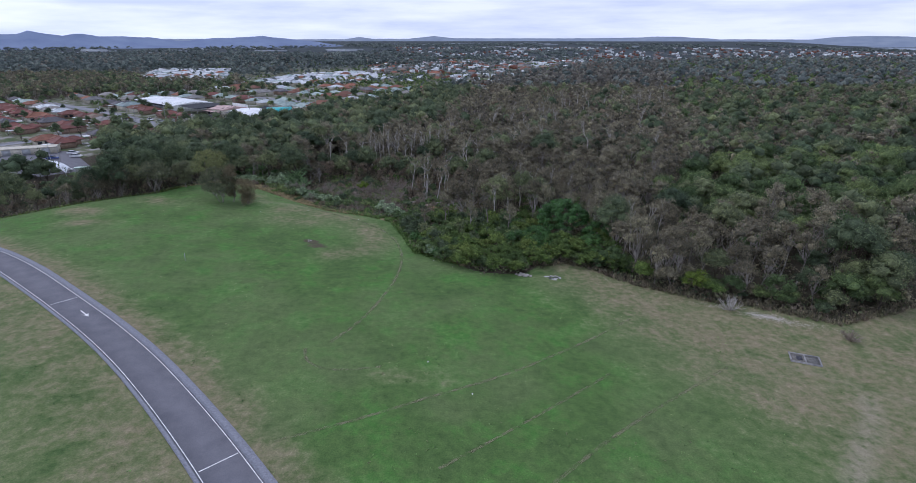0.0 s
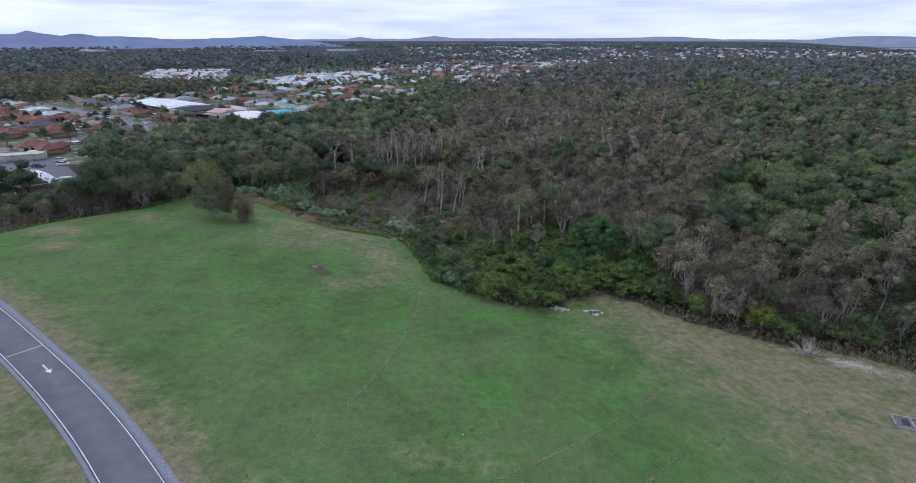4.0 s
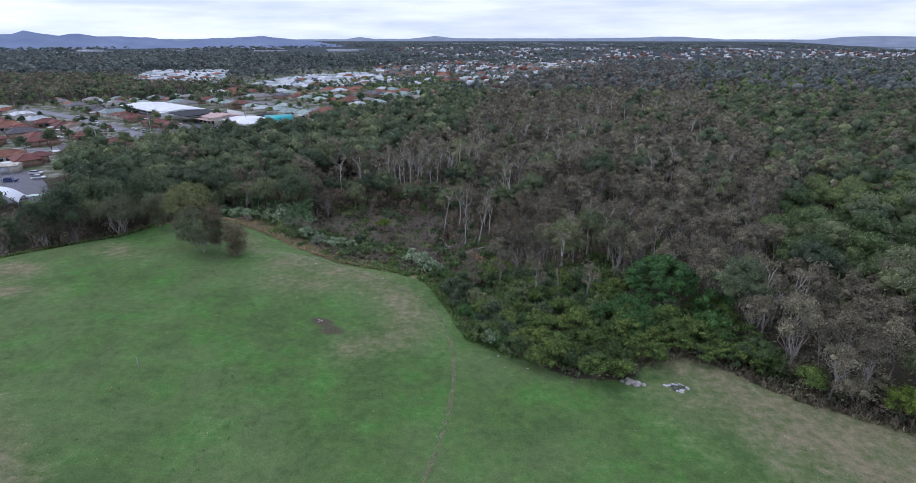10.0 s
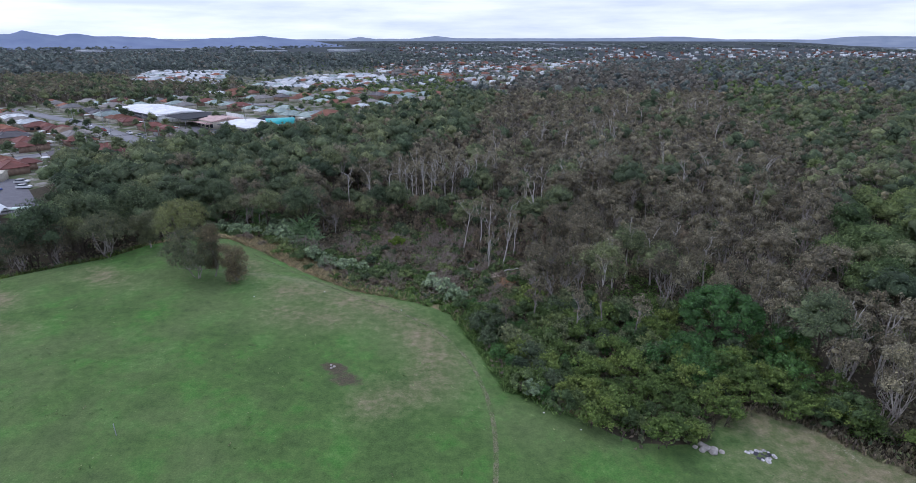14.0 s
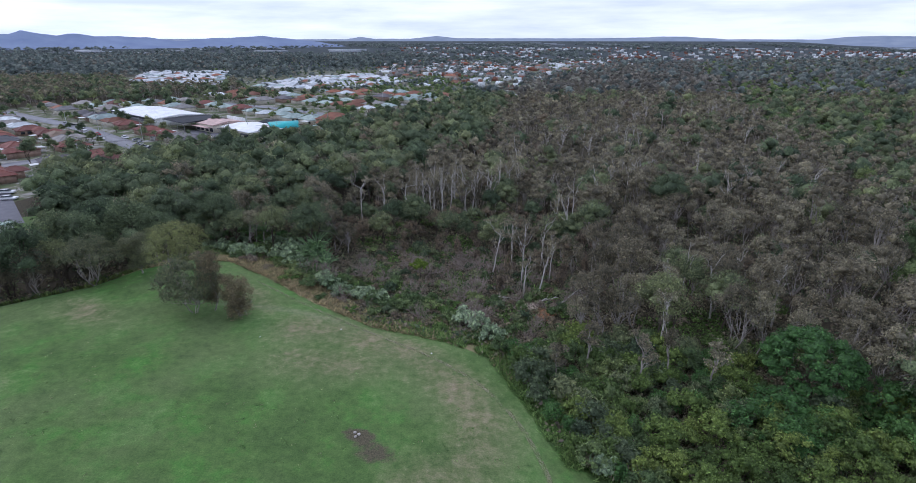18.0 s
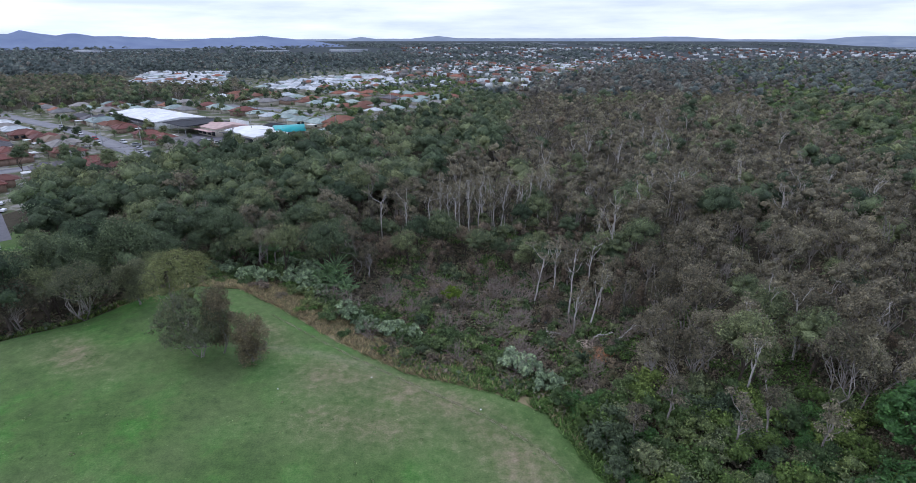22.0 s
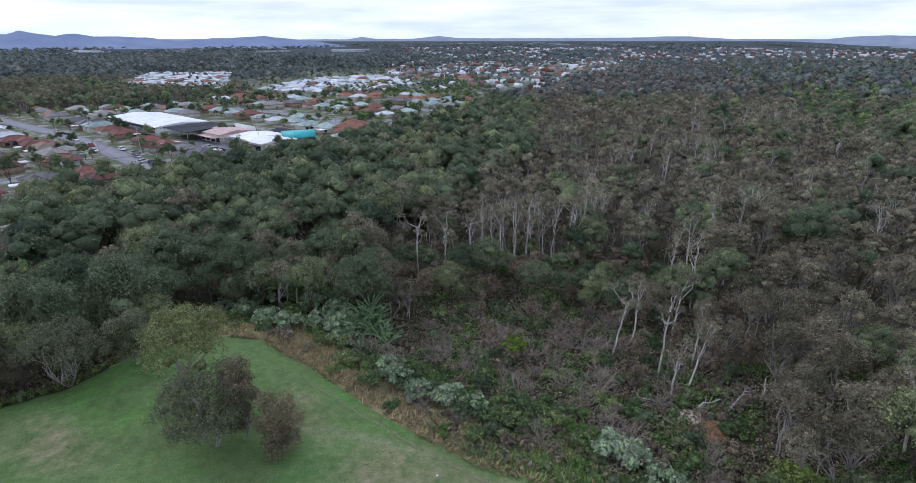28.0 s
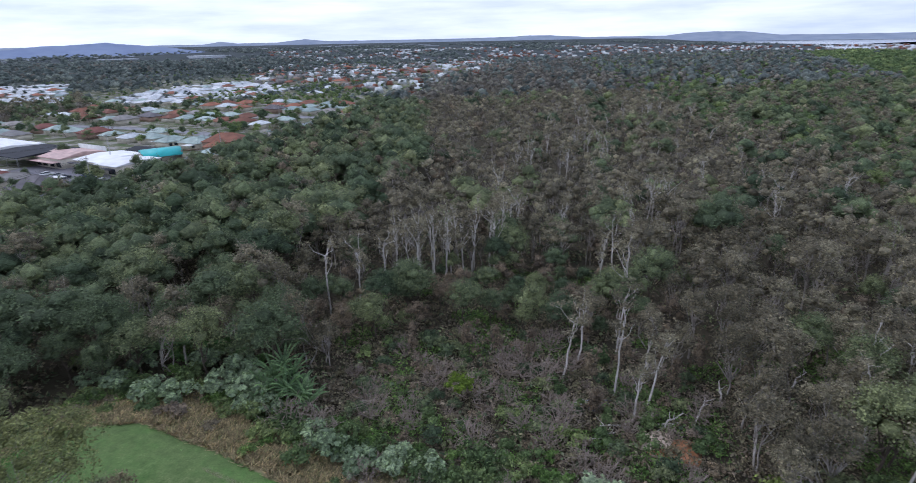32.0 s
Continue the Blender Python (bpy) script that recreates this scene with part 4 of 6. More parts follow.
lawn_tree(-64.9, 143.9, "dark grey-green wattle with several stems on the lawn", "wattle_tree", "wattle_leaf", 31, 9.6, 5.9, stems=3, column=True, lobes=24, lobe_r=0.26, blobs=420, bole=0.2)
lawn_tree(-62.3, 145.2, "tall brown-tipped she-oak among the lawn trees", "she_oak", "sheoak_leaf", 38, 10.4, 2.4, column=True, lobes=16, lobe_r=0.36, blobs=240)
lawn_tree(-69.4, 150.4, "tall light olive gum behind darker tree on the lawn", "gum_tree", "olive_leaf", 32, 13.8, 4.9, stems=2, bole=0.3, lobes=16, lobe_r=0.4)
lawn_tree(-57.7, 143.3, "small brownish she-oak standing on the lawn", "she_oak", "sheoak_leaf", 33, 7.3, 2.5, bole=0.02, column=True, lobes=17, lobe_r=0.36, blobs=260)
lawn_tree(-88.6, 155.4, "grey-green tree with thin crown at lawn edge", "wattle_tree", "wattle_leaf", 34, 10.0, 5.0, stems=2, bole=0.1, lobes=17)
lawn_tree(-82.1, 159.9, "slim grey-green tree at lawn edge", "wattle_tree", "wattle_leaf", 35, 8.0, 2.7, column=True, lobes=11)
lawn_tree(-97.5, 154.0, "grey wattle with pale stems at lawn edge", "wattle_tree", "paperbark_leaf", 36, 9.4, 3.4, stems=3, bole=0.25)
lawn_tree(-103.0, 149.5, "grey wattle with pale stems at lawn edge", "wattle_tree", "paperbark_leaf", 37, 9.0, 3.2, stems=3, bole=0.25)

# ---- houses ----
M["brick_wall"] = painted("brick_wall", (0.36, 0.25, 0.19), 0.85, 0.2, 1.0)
M["cream_wall"] = painted("cream_wall", (0.62, 0.57, 0.47), 0.8, 0.15, 0.8)
M["white_wall"] = painted("white_wall", (0.74, 0.74, 0.72), 0.7, 0.12, 0.8)
M["window_glass"] = painted("window_glass", (0.04, 0.05, 0.06), 0.12, 0.1)
M["concrete"] = painted("concrete", (0.40, 0.39, 0.37), 0.85, 0.2, 1.0)
M["timber_door"] = painted("timber_door", (0.22, 0.15, 0.10), 0.6)
M["grey_metal"] = painted("grey_metal", (0.42, 0.43, 0.44), 0.5, 0.15)


def tiles(name, color, rough=0.75):
    n = Nodes(name, rough)
    c = n.mix(n.step(n.noise(0.35, 5), 0.3, 0.7), tuple(v * 0.72 for v in color), tuple(v * 1.12 for v in color))
    own = n.add("ShaderNodeObjectInfo").outputs["Random"]
    c = n.mix(1.0, c, n.ramp(own, (0, (0.7, 0.72, 0.75)), (1, (1.25, 1.2, 1.15))), "MULTIPLY")
    w = n.add("ShaderNodeTexWave")
    w.inputs["Scale"].default_value, w.inputs["Distortion"].default_value = 1.6, 0.3
    n.link(n.place(), w.inputs["Vector"])
    n.bump(w.outputs["Fac"], 0.35, 0.05)
    return n.done(c)


ROOFS = {
    "red_brown": tiles("red_brown_tiles", (0.175, 0.070, 0.058)), "terracotta": tiles("terracotta_tiles", (0.250, 0.108, 0.070)),
    "sage": tiles("sage_metal", (0.29, 0.37, 0.345), 0.5), "slate": tiles("slate_tiles", (0.12, 0.115, 0.125)),
    "pale": tiles("pale_metal", (0.52, 0.56, 0.58), 0.45), "white": tiles("white_metal", (0.52, 0.545, 0.565), 0.5),
    "tan": tiles("tan_tiles", (0.26, 0.19, 0.14)), "grey": tiles("grey_tiles", (0.24, 0.23, 0.22)),
}


def hip_roof(w, d, z, rise, eave=0.6, thick=0.18, gable=False):
    """A hip or gable roof with eaves, its long ridge along x."""
    W, D = w / 2 + eave, d / 2 + eave
    rx = W if gable else max(0.4, W - D * 0.95)
    V = [(-W, -D, z), (W, -D, z), (W, D, z), (-W, D, z), (-rx, 0, z + rise), (rx, 0, z + rise), (-W, -D, z - thick), (W, -D, z - thick), (W, D, z - thick), (-W, D, z - thick)]
    F = [(0, 1, 5, 4), (2, 3, 4, 5), (1, 2, 5, 5), (3, 0, 4, 4), (6, 7, 1, 0), (7, 8, 2, 1), (8, 9, 3, 2), (9, 6, 0, 3), (9, 8, 7, 6)]
    return V, F


def poly_mesh(name, V, F, mat):
    me = bpy.data.meshes.new(name)
    me.from_pydata([tuple(v) for v in V], [], [tuple(dict.fromkeys(f)) for f in F])
    me.materials.append(mat)
    return me


def ridge_cap(w, d, z, rise, eave=0.6):
    W, D = w / 2 + eave, d / 2 + eave
    rx = max(0.4, W - D * 0.95)
    return join([tube([a, b], [0.13, 0.13], 5) for a, b in (
        ((-rx, 0, z + rise), (rx, 0, z + rise)), ((-W, -D, z), (-rx, 0, z + rise)), ((-W, D, z), (-rx, 0, z + rise)),
        ((W, -D, z), (rx, 0, z + rise)), ((W, D, z), (rx, 0, z + rise)))])


def make_house(m, roof, wall, label, w=11.8, d=8.4, wing=True, plain=False, group="houses of the suburb", name="house", tall=2.7):
    """A low suburban house: walls and hipped roof; the nearer ones with a wing, windows, a door, a patio and a drive."""
    ob = thing(name, m, label, "house", group)
    rise = d * 0.24
    part("wall", box(-w / 2, w / 2, -d / 2, d / 2, 0, tall), wall, ob)
    rf = part("roof", poly_mesh("roof", *hip_roof(w, d, tall + 0.1, rise), roof), None, ob)
    if plain:
        return ob
    part("ridge", ridge_cap(w, d, tall + 0.1, rise), roof, rf)
    if wing:
        wx = w * 0.24
        part("garage", box(wx - 3.2, wx + 3.2, -d / 2 - 3.6, -d / 2 - 0.01, 0, tall - 0.02), wall, ob)
        V, F = hip_roof(7.6, 6.4, tall + 0.08, 1.6, 0.55)
        V = [(wx - y, -d / 2 - 1.2 + x, z) for x, y, z in V]
        part("garage_roof", poly_mesh("garage_roof", V, F, roof), None, ob)
        part("garage_door", box(wx - 2.4, wx + 2.4, -d / 2 - 3.66, -d / 2 - 3.6, 0, 2.2), M["white_wall"], ob, "pale roller door")
    for x in (-w * 0.36, -w * 0.12):
        part("window", box(x - 0.9, x + 0.9, -d / 2 - 0.05, -d / 2, 0.9, 2.1), M["window_glass"], ob)
    for x in (-w * 0.25,):
        part("window", box(x - 0.9, x + 0.9, d / 2, d / 2 + 0.05, 0.9, 2.1), M["window_glass"], ob)
    part("patio_roof", box(-w * 0.45, -w * 0.05, d / 2 + 0.62, d / 2 + 4.0, tall - 0.35, tall - 0.25), M["white_wall"], ob, "pale flat metal patio roof")
    for x in (-w * 0.44, -w * 0.06):
        part("patio_post", box(x - 0.05, x + 0.05, d / 2 + 3.85, d / 2 + 3.95, 0, tall - 0.35), M["grey_metal"], ob)
    if wing:
        part("driveway", box(wx - 2.3, wx + 2.3, -d / 2 - 9.5, -d / 2 - 3.7, -0.2, 0.04), M["concrete"], ob, "pale concrete drive")
    part("door", box(0.15 - 0.45, 0.15 + 0.45, -d / 2 - 0.05, -d / 2, 0, 2.05), M["timber_door"], ob)
    return ob


def make_cabin(m, roof, label, w=13.0, d=8.0, group="cabins of the retirement village"):
    ob = thing("cabin", m, label, "house", group)
    part("wall", box(-w / 2, w / 2, -d / 2, d / 2, 0, 2.6), M["cream_wall"], ob)
    part("roof", poly_mesh("roof", *hip_roof(w, d, 2.65, 1.3, 0.5, gable=True), roof), None, ob)
    return ob


GRID = -40.0
AX, BX = np.array([math.cos(radians(GRID)), math.sin(radians(GRID))]), np.array([-math.sin(radians(GRID)), math.cos(radians(GRID))])
SHOPS = np.array([(-245, 425), (-225, 450), (-150, 410), (-92, 372), (-112, 322), (-150, 330), (-190, 355)], float)
WALLS = {"red_brown": "brick_wall", "terracotta": "cream_wall", "sage": "cream_wall", "slate": "brick_wall", "pale": "cream_wall", "white": "white_wall", "tan": "brick_wall",
         "grey": "cream_wall"}
WORD = {"red_brown": "dark red-brown tiled", "terracotta": "orange terracotta tiled", "sage": "grey-green metal", "slate": "dark slate", "pale": "pale blue-grey metal",
        "white": "white metal", "tan": "tan tiled", "grey": "weathered grey tiled"}


def town_ok(P, margin=9):
    e = line_distance(P, TOWN_EDGE)
    return inside(P, TOWN) & (e > margin) & ~inside(P, SHOPS)


STREETS = [[(-148, 292.5), (-184, 326), (-230, 368), (-275, 400), (-330, 440)], [(-235, 245), (-290, 300), (-345, 350)], [(-178, 300), (-215, 250)],
           [(-85, 400), (-130, 445), (-185, 480), (-260, 520)], [(-50, 470), (-100, 510), (-170, 560)], [(-150, 288), (-130, 310), (-112, 332), (-88, 392), (-48, 462)]]


def build_houses():
    r = np.random.default_rng(5)
    made = {}

    def put(kind, x, y, turn, size=1.0):
        m = at(x, y, turn, size, 0.0)
        plain = y > 405
        key = (kind, plain)
        if key in made:
            return copy_thing(made[key], m)
        if kind == "cabin":
            made[key] = make_cabin(m, ROOFS["white"], "white-roofed relocatable cabin in a tight row")
        else:
            made[key] = make_house(m, ROOFS[kind], M[WALLS[kind]], "low suburban house with a " + WORD[kind] + " roof", plain=plain, wing=not plain)
        return made[key]

    # the suburb, in rows along the streets
    count = 0
    for u in np.arange(-420, 330, 16.0):
        for v in np.arange(-60, 260, 19.0):
            c = np.array([-150.0, 300.0]) + AX * u + BX * v + r.uniform(-1.8, 1.8, 2)
            if not town_ok(c[None])[0] or min(line_distance(c[None], s)[0] for s in STREETS) < 10.5 or c[1] > 575 or c[1] < 235:
                continue
            if math.degrees(math.atan2(c[0], c[1])) < -47:
                continue
            if r.uniform() < 0.1:
                continue
            f = r.uniform()
            if c[1] < 385 and c[0] < -130:
                kind = "red_brown" if f < 0.62 else "terracotta" if f < 0.74 else "slate" if f < 0.84 else "tan" if f < 0.89 else "grey" if f < 0.94 else "pale"
            elif c[1] > 520:
                kind = "terracotta" if f < 0.62 else "sage" if f < 0.8 else "pale"
            else:
                kind = "sage" if f < (0.62 if c[0] > -165 else 0.38) else "grey" if f < (0.68 if c[0] > -165 else 0.55) else "red_brown" if f < 0.72 else "terracotta" if f < 0.82 else "slate" if f < 0.92 else "pale"
            put(kind, c[0], c[1], GRID + 90 * r.integers(0, 4) + r.normal(0, 3), r.uniform(0.9, 1.12))
            count += 1
    # the white village
    for u in np.arange(-420, 420, 15.5):
        for v in np.arange(-260, 420, 13.0):
            c = np.array([-230.0, 700.0]) + AX * u + BX * v + r.uniform(-0.8, 0.8, 2)
            if inside(c[None], VILLAGE_WEST)[0] or inside(c[None], VILLAGE_EAST)[0]:
                if r.uniform() < 0.9:
                    f = r.uniform()
                    put("cabin" if f < 0.74 else "pale" if f < 0.86 else "terracotta" if f < 0.93 else "sage", c[0], c[1], GRID + 90 * int(f * 50 % 2) + r.normal(0, 2), r.uniform(0.85, 1.0))
    # farther suburbs
    far = []
    for u in np.arange(-500, 700, 24.0):
        for v in np.arange(-200, 500, 26.0):
            c = np.array([-40.0, 800.0]) + AX * u + BX * v + r.uniform(-4, 4, 2)
            if 600 < c[1] < 1180 and c[0] > -70 - (c[1] - 640) * 0.25 and town_ok(c[None])[0] and r.uniform() < 0.75:
                far.append(c)
    for c in far[::2][:105]:
        f = r.uniform()
        put("terracotta" if f < 0.4 else "pale" if f < 0.7 else "grey" if f < 0.85 else "tan", c[0], c[1], GRID + 90 * r.integers(0, 4), r.uniform(0.9, 1.15))
    # roofs beyond counting
    for kind, share in (("pale", 560), ("terracotta", 420), ("grey", 560), ("white", 34)):
        rad, az = np.sqrt(r.uniform(1180 ** 2, 2450 ** 2, share)), np.radians(r.uniform(-6, 52, share))
        if kind == "white":
            az = np.radians(r.uniform(-34, 26, share))
            rad = np.where(az < -0.16, r.uniform(1900, 2380, share), r.uniform(2300, 3300, share))
        P = np.stack([rad * np.sin(az), rad * np.cos(az)], 1)
        if kind != "white":
            P = P[settled(P)]
            Q = np.stack([r.uniform(-130, 330, share * 2), r.uniform(600, 1250, share * 2)], 1)
            Q = Q[inside(Q, TOWN) & (line_distance(Q, TOWN_EDGE) > 10) & ~inside(Q, VILLAGE_EAST) & ~inside(Q, PALM_BELT)]
            P = np.concatenate([P, Q[:share // 4]])
        Vs = []
        for x, y in P:
            w, d, t = r.uniform(7, 12), r.uniform(5, 7.5), r.uniform(0, 3.14)
            if kind == "white":
                w, d, t = r.uniform(40, 110), 25, r.normal(0, 0.3)
            V, F = box(-w / 2, w / 2, -d / 2, d / 2, 0, r.uniform(3.6, 5.5))
            V[4:, 1] *= 0.35 if kind != "white" else 1.0
            V[:, 2] += height(np.array([x]), np.array([y]))[0]
            c, s = math.cos(t), math.sin(t)
            Vs.append((np.stack([V[:, 0] * c - V[:, 1] * s + x, V[:, 0] * s + V[:, 1] * c + y, V[:, 2]], 1), F))
        tagged(new("distant_buildings", mesh_of("distant_buildings", *join(Vs), ROOFS[kind])), "long white warehouses far out on the plain" if kind == "white" else "distant scattered " + WORD[kind].split(" ")[0] + " roofs among trees",
               "buildings", kind="stuff")


build_houses()

n = Nodes("street_asphalt", 0.85)
M["street_asphalt"] = n.done(n.ramp(n.noise(0.3, 5), (0.3, (0.200, 0.200, 0.215)), (0.7, (0.265, 0.263, 0.275))))
for s in STREETS:
    Q = dense(round_line(s), 4.0)
    tagged(new("road", mesh_of("road", *ribbon(Q, 4.2, -4.2, 0.06), M["street_asphalt"])), "grey asphalt suburban street", "road", kind="structure")


# ---- the shops: white-roofed store, dark shade house, pink and white sheds, teal vault ----
M["white_roof"] = painted("white_roof", (0.80, 0.80, 0.80), 0.5, 0.15, 0.15)
M["skylight"] = painted("skylight", (0.88, 0.90, 0.90), 0.3, 0.08)
M["shade_cloth"] = painted("shade_cloth", (0.025, 0.028, 0.035), 0.8, 0.3, 0.4)
M["pink_roof"] = painted("pink_roof", (0.60, 0.42, 0.38), 0.6, 0.2, 0.4)
M["teal_roof"] = painted("teal_roof", (0.045, 0.42, 0.42), 0.4, 0.12, 0.4)
M["dark_trim"] = painted("dark_trim", (0.06, 0.06, 0.07), 0.6)


def seat(x, y, turn=GRID):
    return pose(x, y, 0, 0, 0, turn)


def low_gable(w, d, z, rise, eave=0.3):
    return hip_roof(w, d, z, rise, eave, 0.25, gable=True)


store = thing("store", seat(-205, 402), "large store with white corrugated roof and skylight panels", "shop")
part("wall", box(-31, 31, -14, 14, 0, 4.2), M["white_wall"], store)
part("roof", poly_mesh("roof", *low_gable(62, 28, 4.3, 1.3), M["white_roof"]), None, store, "white corrugated metal roof")
for i in range(13):
    for side in (-1, 1):
        x = -27 + i * 4.6
        V = np.array([(x - 0.6, side * 1.6, 5.455), (x + 0.6, side * 1.6, 5.455), (x + 0.6, side * 12.0, 4.51), (x - 0.6, side * 12.0, 4.51)]) + (0, 0, 0.04)
        part("skylight", (np.concatenate([V, V - (0, 0, 0.05)]), np.array([(0, 1, 2, 3), (4, 7, 6, 5), (0, 4, 5, 1), (1, 5, 6, 2), (2, 6, 7, 3), (3, 7, 4, 0)])), M["skylight"], store)
part("fascia", box(-31.5, 31.5, -14.5, -14.3, 3.2, 4.2), M["dark_trim"], store, "dark fascia band")
part("awning", box(-10, 31, -17.5, -14.6, 3.0, 3.15), M["dark_trim"], store)

shade = thing("shade_house", seat(-168, 371.5), "black shade-cloth house beside the white store", "shade house")
part("canopy", poly_mesh("canopy", *low_gable(25, 24, 4.6, 0.5), M["shade_cloth"]), None, shade)
for x in (-12, -4, 4, 12):
    for y in (-11.8, 0, 11.8):
        part("post", box(x - 0.08, x + 0.08, y - 0.08, y + 0.08, 0, 4.5), M["grey_metal"], shade)

pink = thing("shop", seat(-150, 362), "shop with faded pink metal roof and pale parapet", "shop", "shops by the car park")
part("wall", box(-9, 9, -9, 9, 0, 4.0), M["cream_wall"], pink)
part("roof", poly_mesh("roof", *low_gable(18, 18, 4.1, 1.4), M["pink_roof"]), None, pink, "faded pink metal roof")
part("parapet", box(-9.5, 9.5, 9.0, 9.3, 0, 6.0), M["white_wall"], pink)
part("awning", box(-9.5, 9.5, -12.5, -9.35, 2.9, 3.1), M["pink_roof"], pink)
for x in (-7, -2.4, 2.4, 7):
    part("window", box(x - 1.6, x + 1.6, -9.06, -9.0, 0.6, 2.6), M["window_glass"], pink)

for k, (dx, dy, w, d, mat) in enumerate(((0, 0, 17, 20, "white_roof"), (15.5, -3, 13, 18, "white_roof"), (4, 16, 24, 9, "shade_cloth"))):
    c = np.array([-131.5, 351.5]) + AX * dx + BX * dy
    ob = thing("shop", seat(*c), "low shop with white metal roof" if mat == "white_roof" else "low dark-roofed shed behind the shops", "shop", "shops by the car park")
    part("wall", box(-w / 2, w / 2, -d / 2, d / 2, 0, 3.6), M["cream_wall"], ob)
    part("roof", poly_mesh("roof", *low_gable(w, d, 3.7, 0.9), M[mat]), None, ob)
    part("awning", box(-w / 2, w / 2, -d / 2 - 2.6, -d / 2 - 0.4, 2.8, 2.95), M["dark_trim"], ob)
    for x in (-w * 0.28, w * 0.28):
        part("window", box(x - w * 0.16, x + w * 0.16, -d / 2 - 0.06, -d / 2, 0.5, 2.5), M["window_glass"], ob)

vault = thing("shelter", seat(-113.5, 353.5, GRID + 62), "shelter with a bright teal barrel-vault roof", "shelter")
a = np.linspace(0, np.pi, 13)
prof = np.stack([5.2 * np.cos(a), 2.6 * np.sin(a) + 3.0], 1)
V = np.concatenate([np.stack([np.full(13, x), prof[:, 0], prof[:, 1] - o], 1) for o in (0, 0.15) for x in (-7.5, 7.5)])
i = np.arange(12)
F = np.concatenate([np.stack([i, i + 1, i + 14, i + 13], 1), np.stack([i + 26, i + 39, i + 40, i + 27], 1), np.stack([i, i + 26, i + 27, i + 1], 1), np.stack([i + 13, i + 14, i + 40, i + 39], 1)])
part("roof", (V, F), M["teal_roof"], vault, "teal curved roof", smooth=True)
for x in (-7.2, 7.2):
    part("end_wall", box(x - 0.1, x + 0.1, -4.9, 4.9, 0, 4.6), M["brick_wall"], vault)
part("beam", box(7.5, 15, -0.3, 0.3, 3.2, 3.6), M["timber_door"], vault)

big_house = thing("house", seat(-90, 372, GRID + 20), "large orange terracotta-roofed house at the wood's edge", "house", "houses of the suburb")
part("wall", box(-9, 9, -6, 6, 0, 4.6), M["brick_wall"], big_house)
part("roof", poly_mesh("roof", *hip_roof(18, 12, 4.7, 3.2), ROOFS["terracotta"]), None, big_house)
part("wing_wall", box(-5, 3, -11, -6.01, 0, 3.6), M["brick_wall"], big_house)
V, F = hip_roof(9, 7, 3.7, 2.4)
part("wing_roof", poly_mesh("wing_roof", [(-1 - y, -8 + x, z) for x, y, z in V], F, ROOFS["terracotta"]), None, big_house)
for x in (-6, 6):
    part("window", box(x - 1, x + 1, -6.06, -6.0, 1, 2.4), M["window_glass"], big_house)

lot = sheet("pavement", [tuple(np.array([-140, 341]) + AX * u + BX * v) for u, v in ((-30, -13), (36, -13), (34, 4), (-30, 6))], 0.05, M["asphalt"])
tagged(lot, "grey asphalt car park before the shops", "car park", kind="structure")
lot = sheet("pavement", [(-212, 222), (-178, 203), (-150, 190), (-138, 203), (-168, 236), (-203, 248)], 0.05, M["asphalt"])
tagged(lot, "grey asphalt car park beside the trees", "car park", kind="structure")

# ---- dome shelter and long shed at the near car park ----
M["dome_fabric"] = painted("dome_fabric", (0.78, 0.80, 0.83), 0.6, 0.08, 0.5)
dome = thing("shade_shelter", seat(-146.5, 191.0, 24), "white arched fabric shelter on steel posts by the car park", "shelter")
a = np.linspace(-1, 1, 17)
V = np.array([(x * 6.2, y * 4.2, 2.6 + 2.9 * (1 - x * x) - 0.9 * y * y * (0.4 + 0.6 * x * x) - o) for o in (0, 0.06) for y in np.linspace(-1, 1, 7) for x in a])
i, j = np.meshgrid(np.arange(16), np.arange(6))
q = (j * 17 + i).ravel()
F = np.stack([q, q + 1, q + 18, q + 17], 1)
part("canopy", (V, np.concatenate([F, F[:, ::-1] + 119])), M["dome_fabric"], dome, smooth=True)
for y in (-4.0, 0.0, 4.0):
    P = np.stack([a * 6.2, np.full(17, y), 2.5 + 2.9 * (1 - a * a) - 0.9 * (y / 4.2) ** 2 * (0.4 + 0.6 * a * a)], 1)
    part("rib", tube(P, np.full(17, 0.08), 5), M["grey_metal"], dome, "curved steel rib")
for x in (-5.9, 5.9):
    for y in (-3.8, 3.8):
        part("post", box(x - 0.1, x + 0.1, y - 0.1, y + 0.1, 0, 2.2), M["grey_metal"], dome)
kiosk = thing("bus_shelter", seat(-136.6, 194.4, 24), "small shelter with pale green curved roof by the car park", "shelter")
part("roof", box(-2.2, 2.2, -1.2, 1.2, 2.5, 2.75), painted("pale_green_roof", (0.50, 0.62, 0.54), 0.5), kiosk)
part("back_wall", box(-2.0, 2.0, 0.9, 1.0, 0, 2.5), M["white_wall"], kiosk)
for x in (-2.0, 2.0):
    part("post", box(x - 0.06, x + 0.06, -1.06, -0.94, 0, 2.5), M["grey_metal"], kiosk)
shed = thing("long_shed", seat(-188, 231, 22), "long low shed with cream metal roof behind the car park", "shed")
part("wall", box(-15, 15, -3, 3, 0, 2.8), M["cream_wall"], shed)
part("roof", poly_mesh("roof", *low_gable(30, 6, 2.9, 0.5), M["cream_wall"]), None, shed)
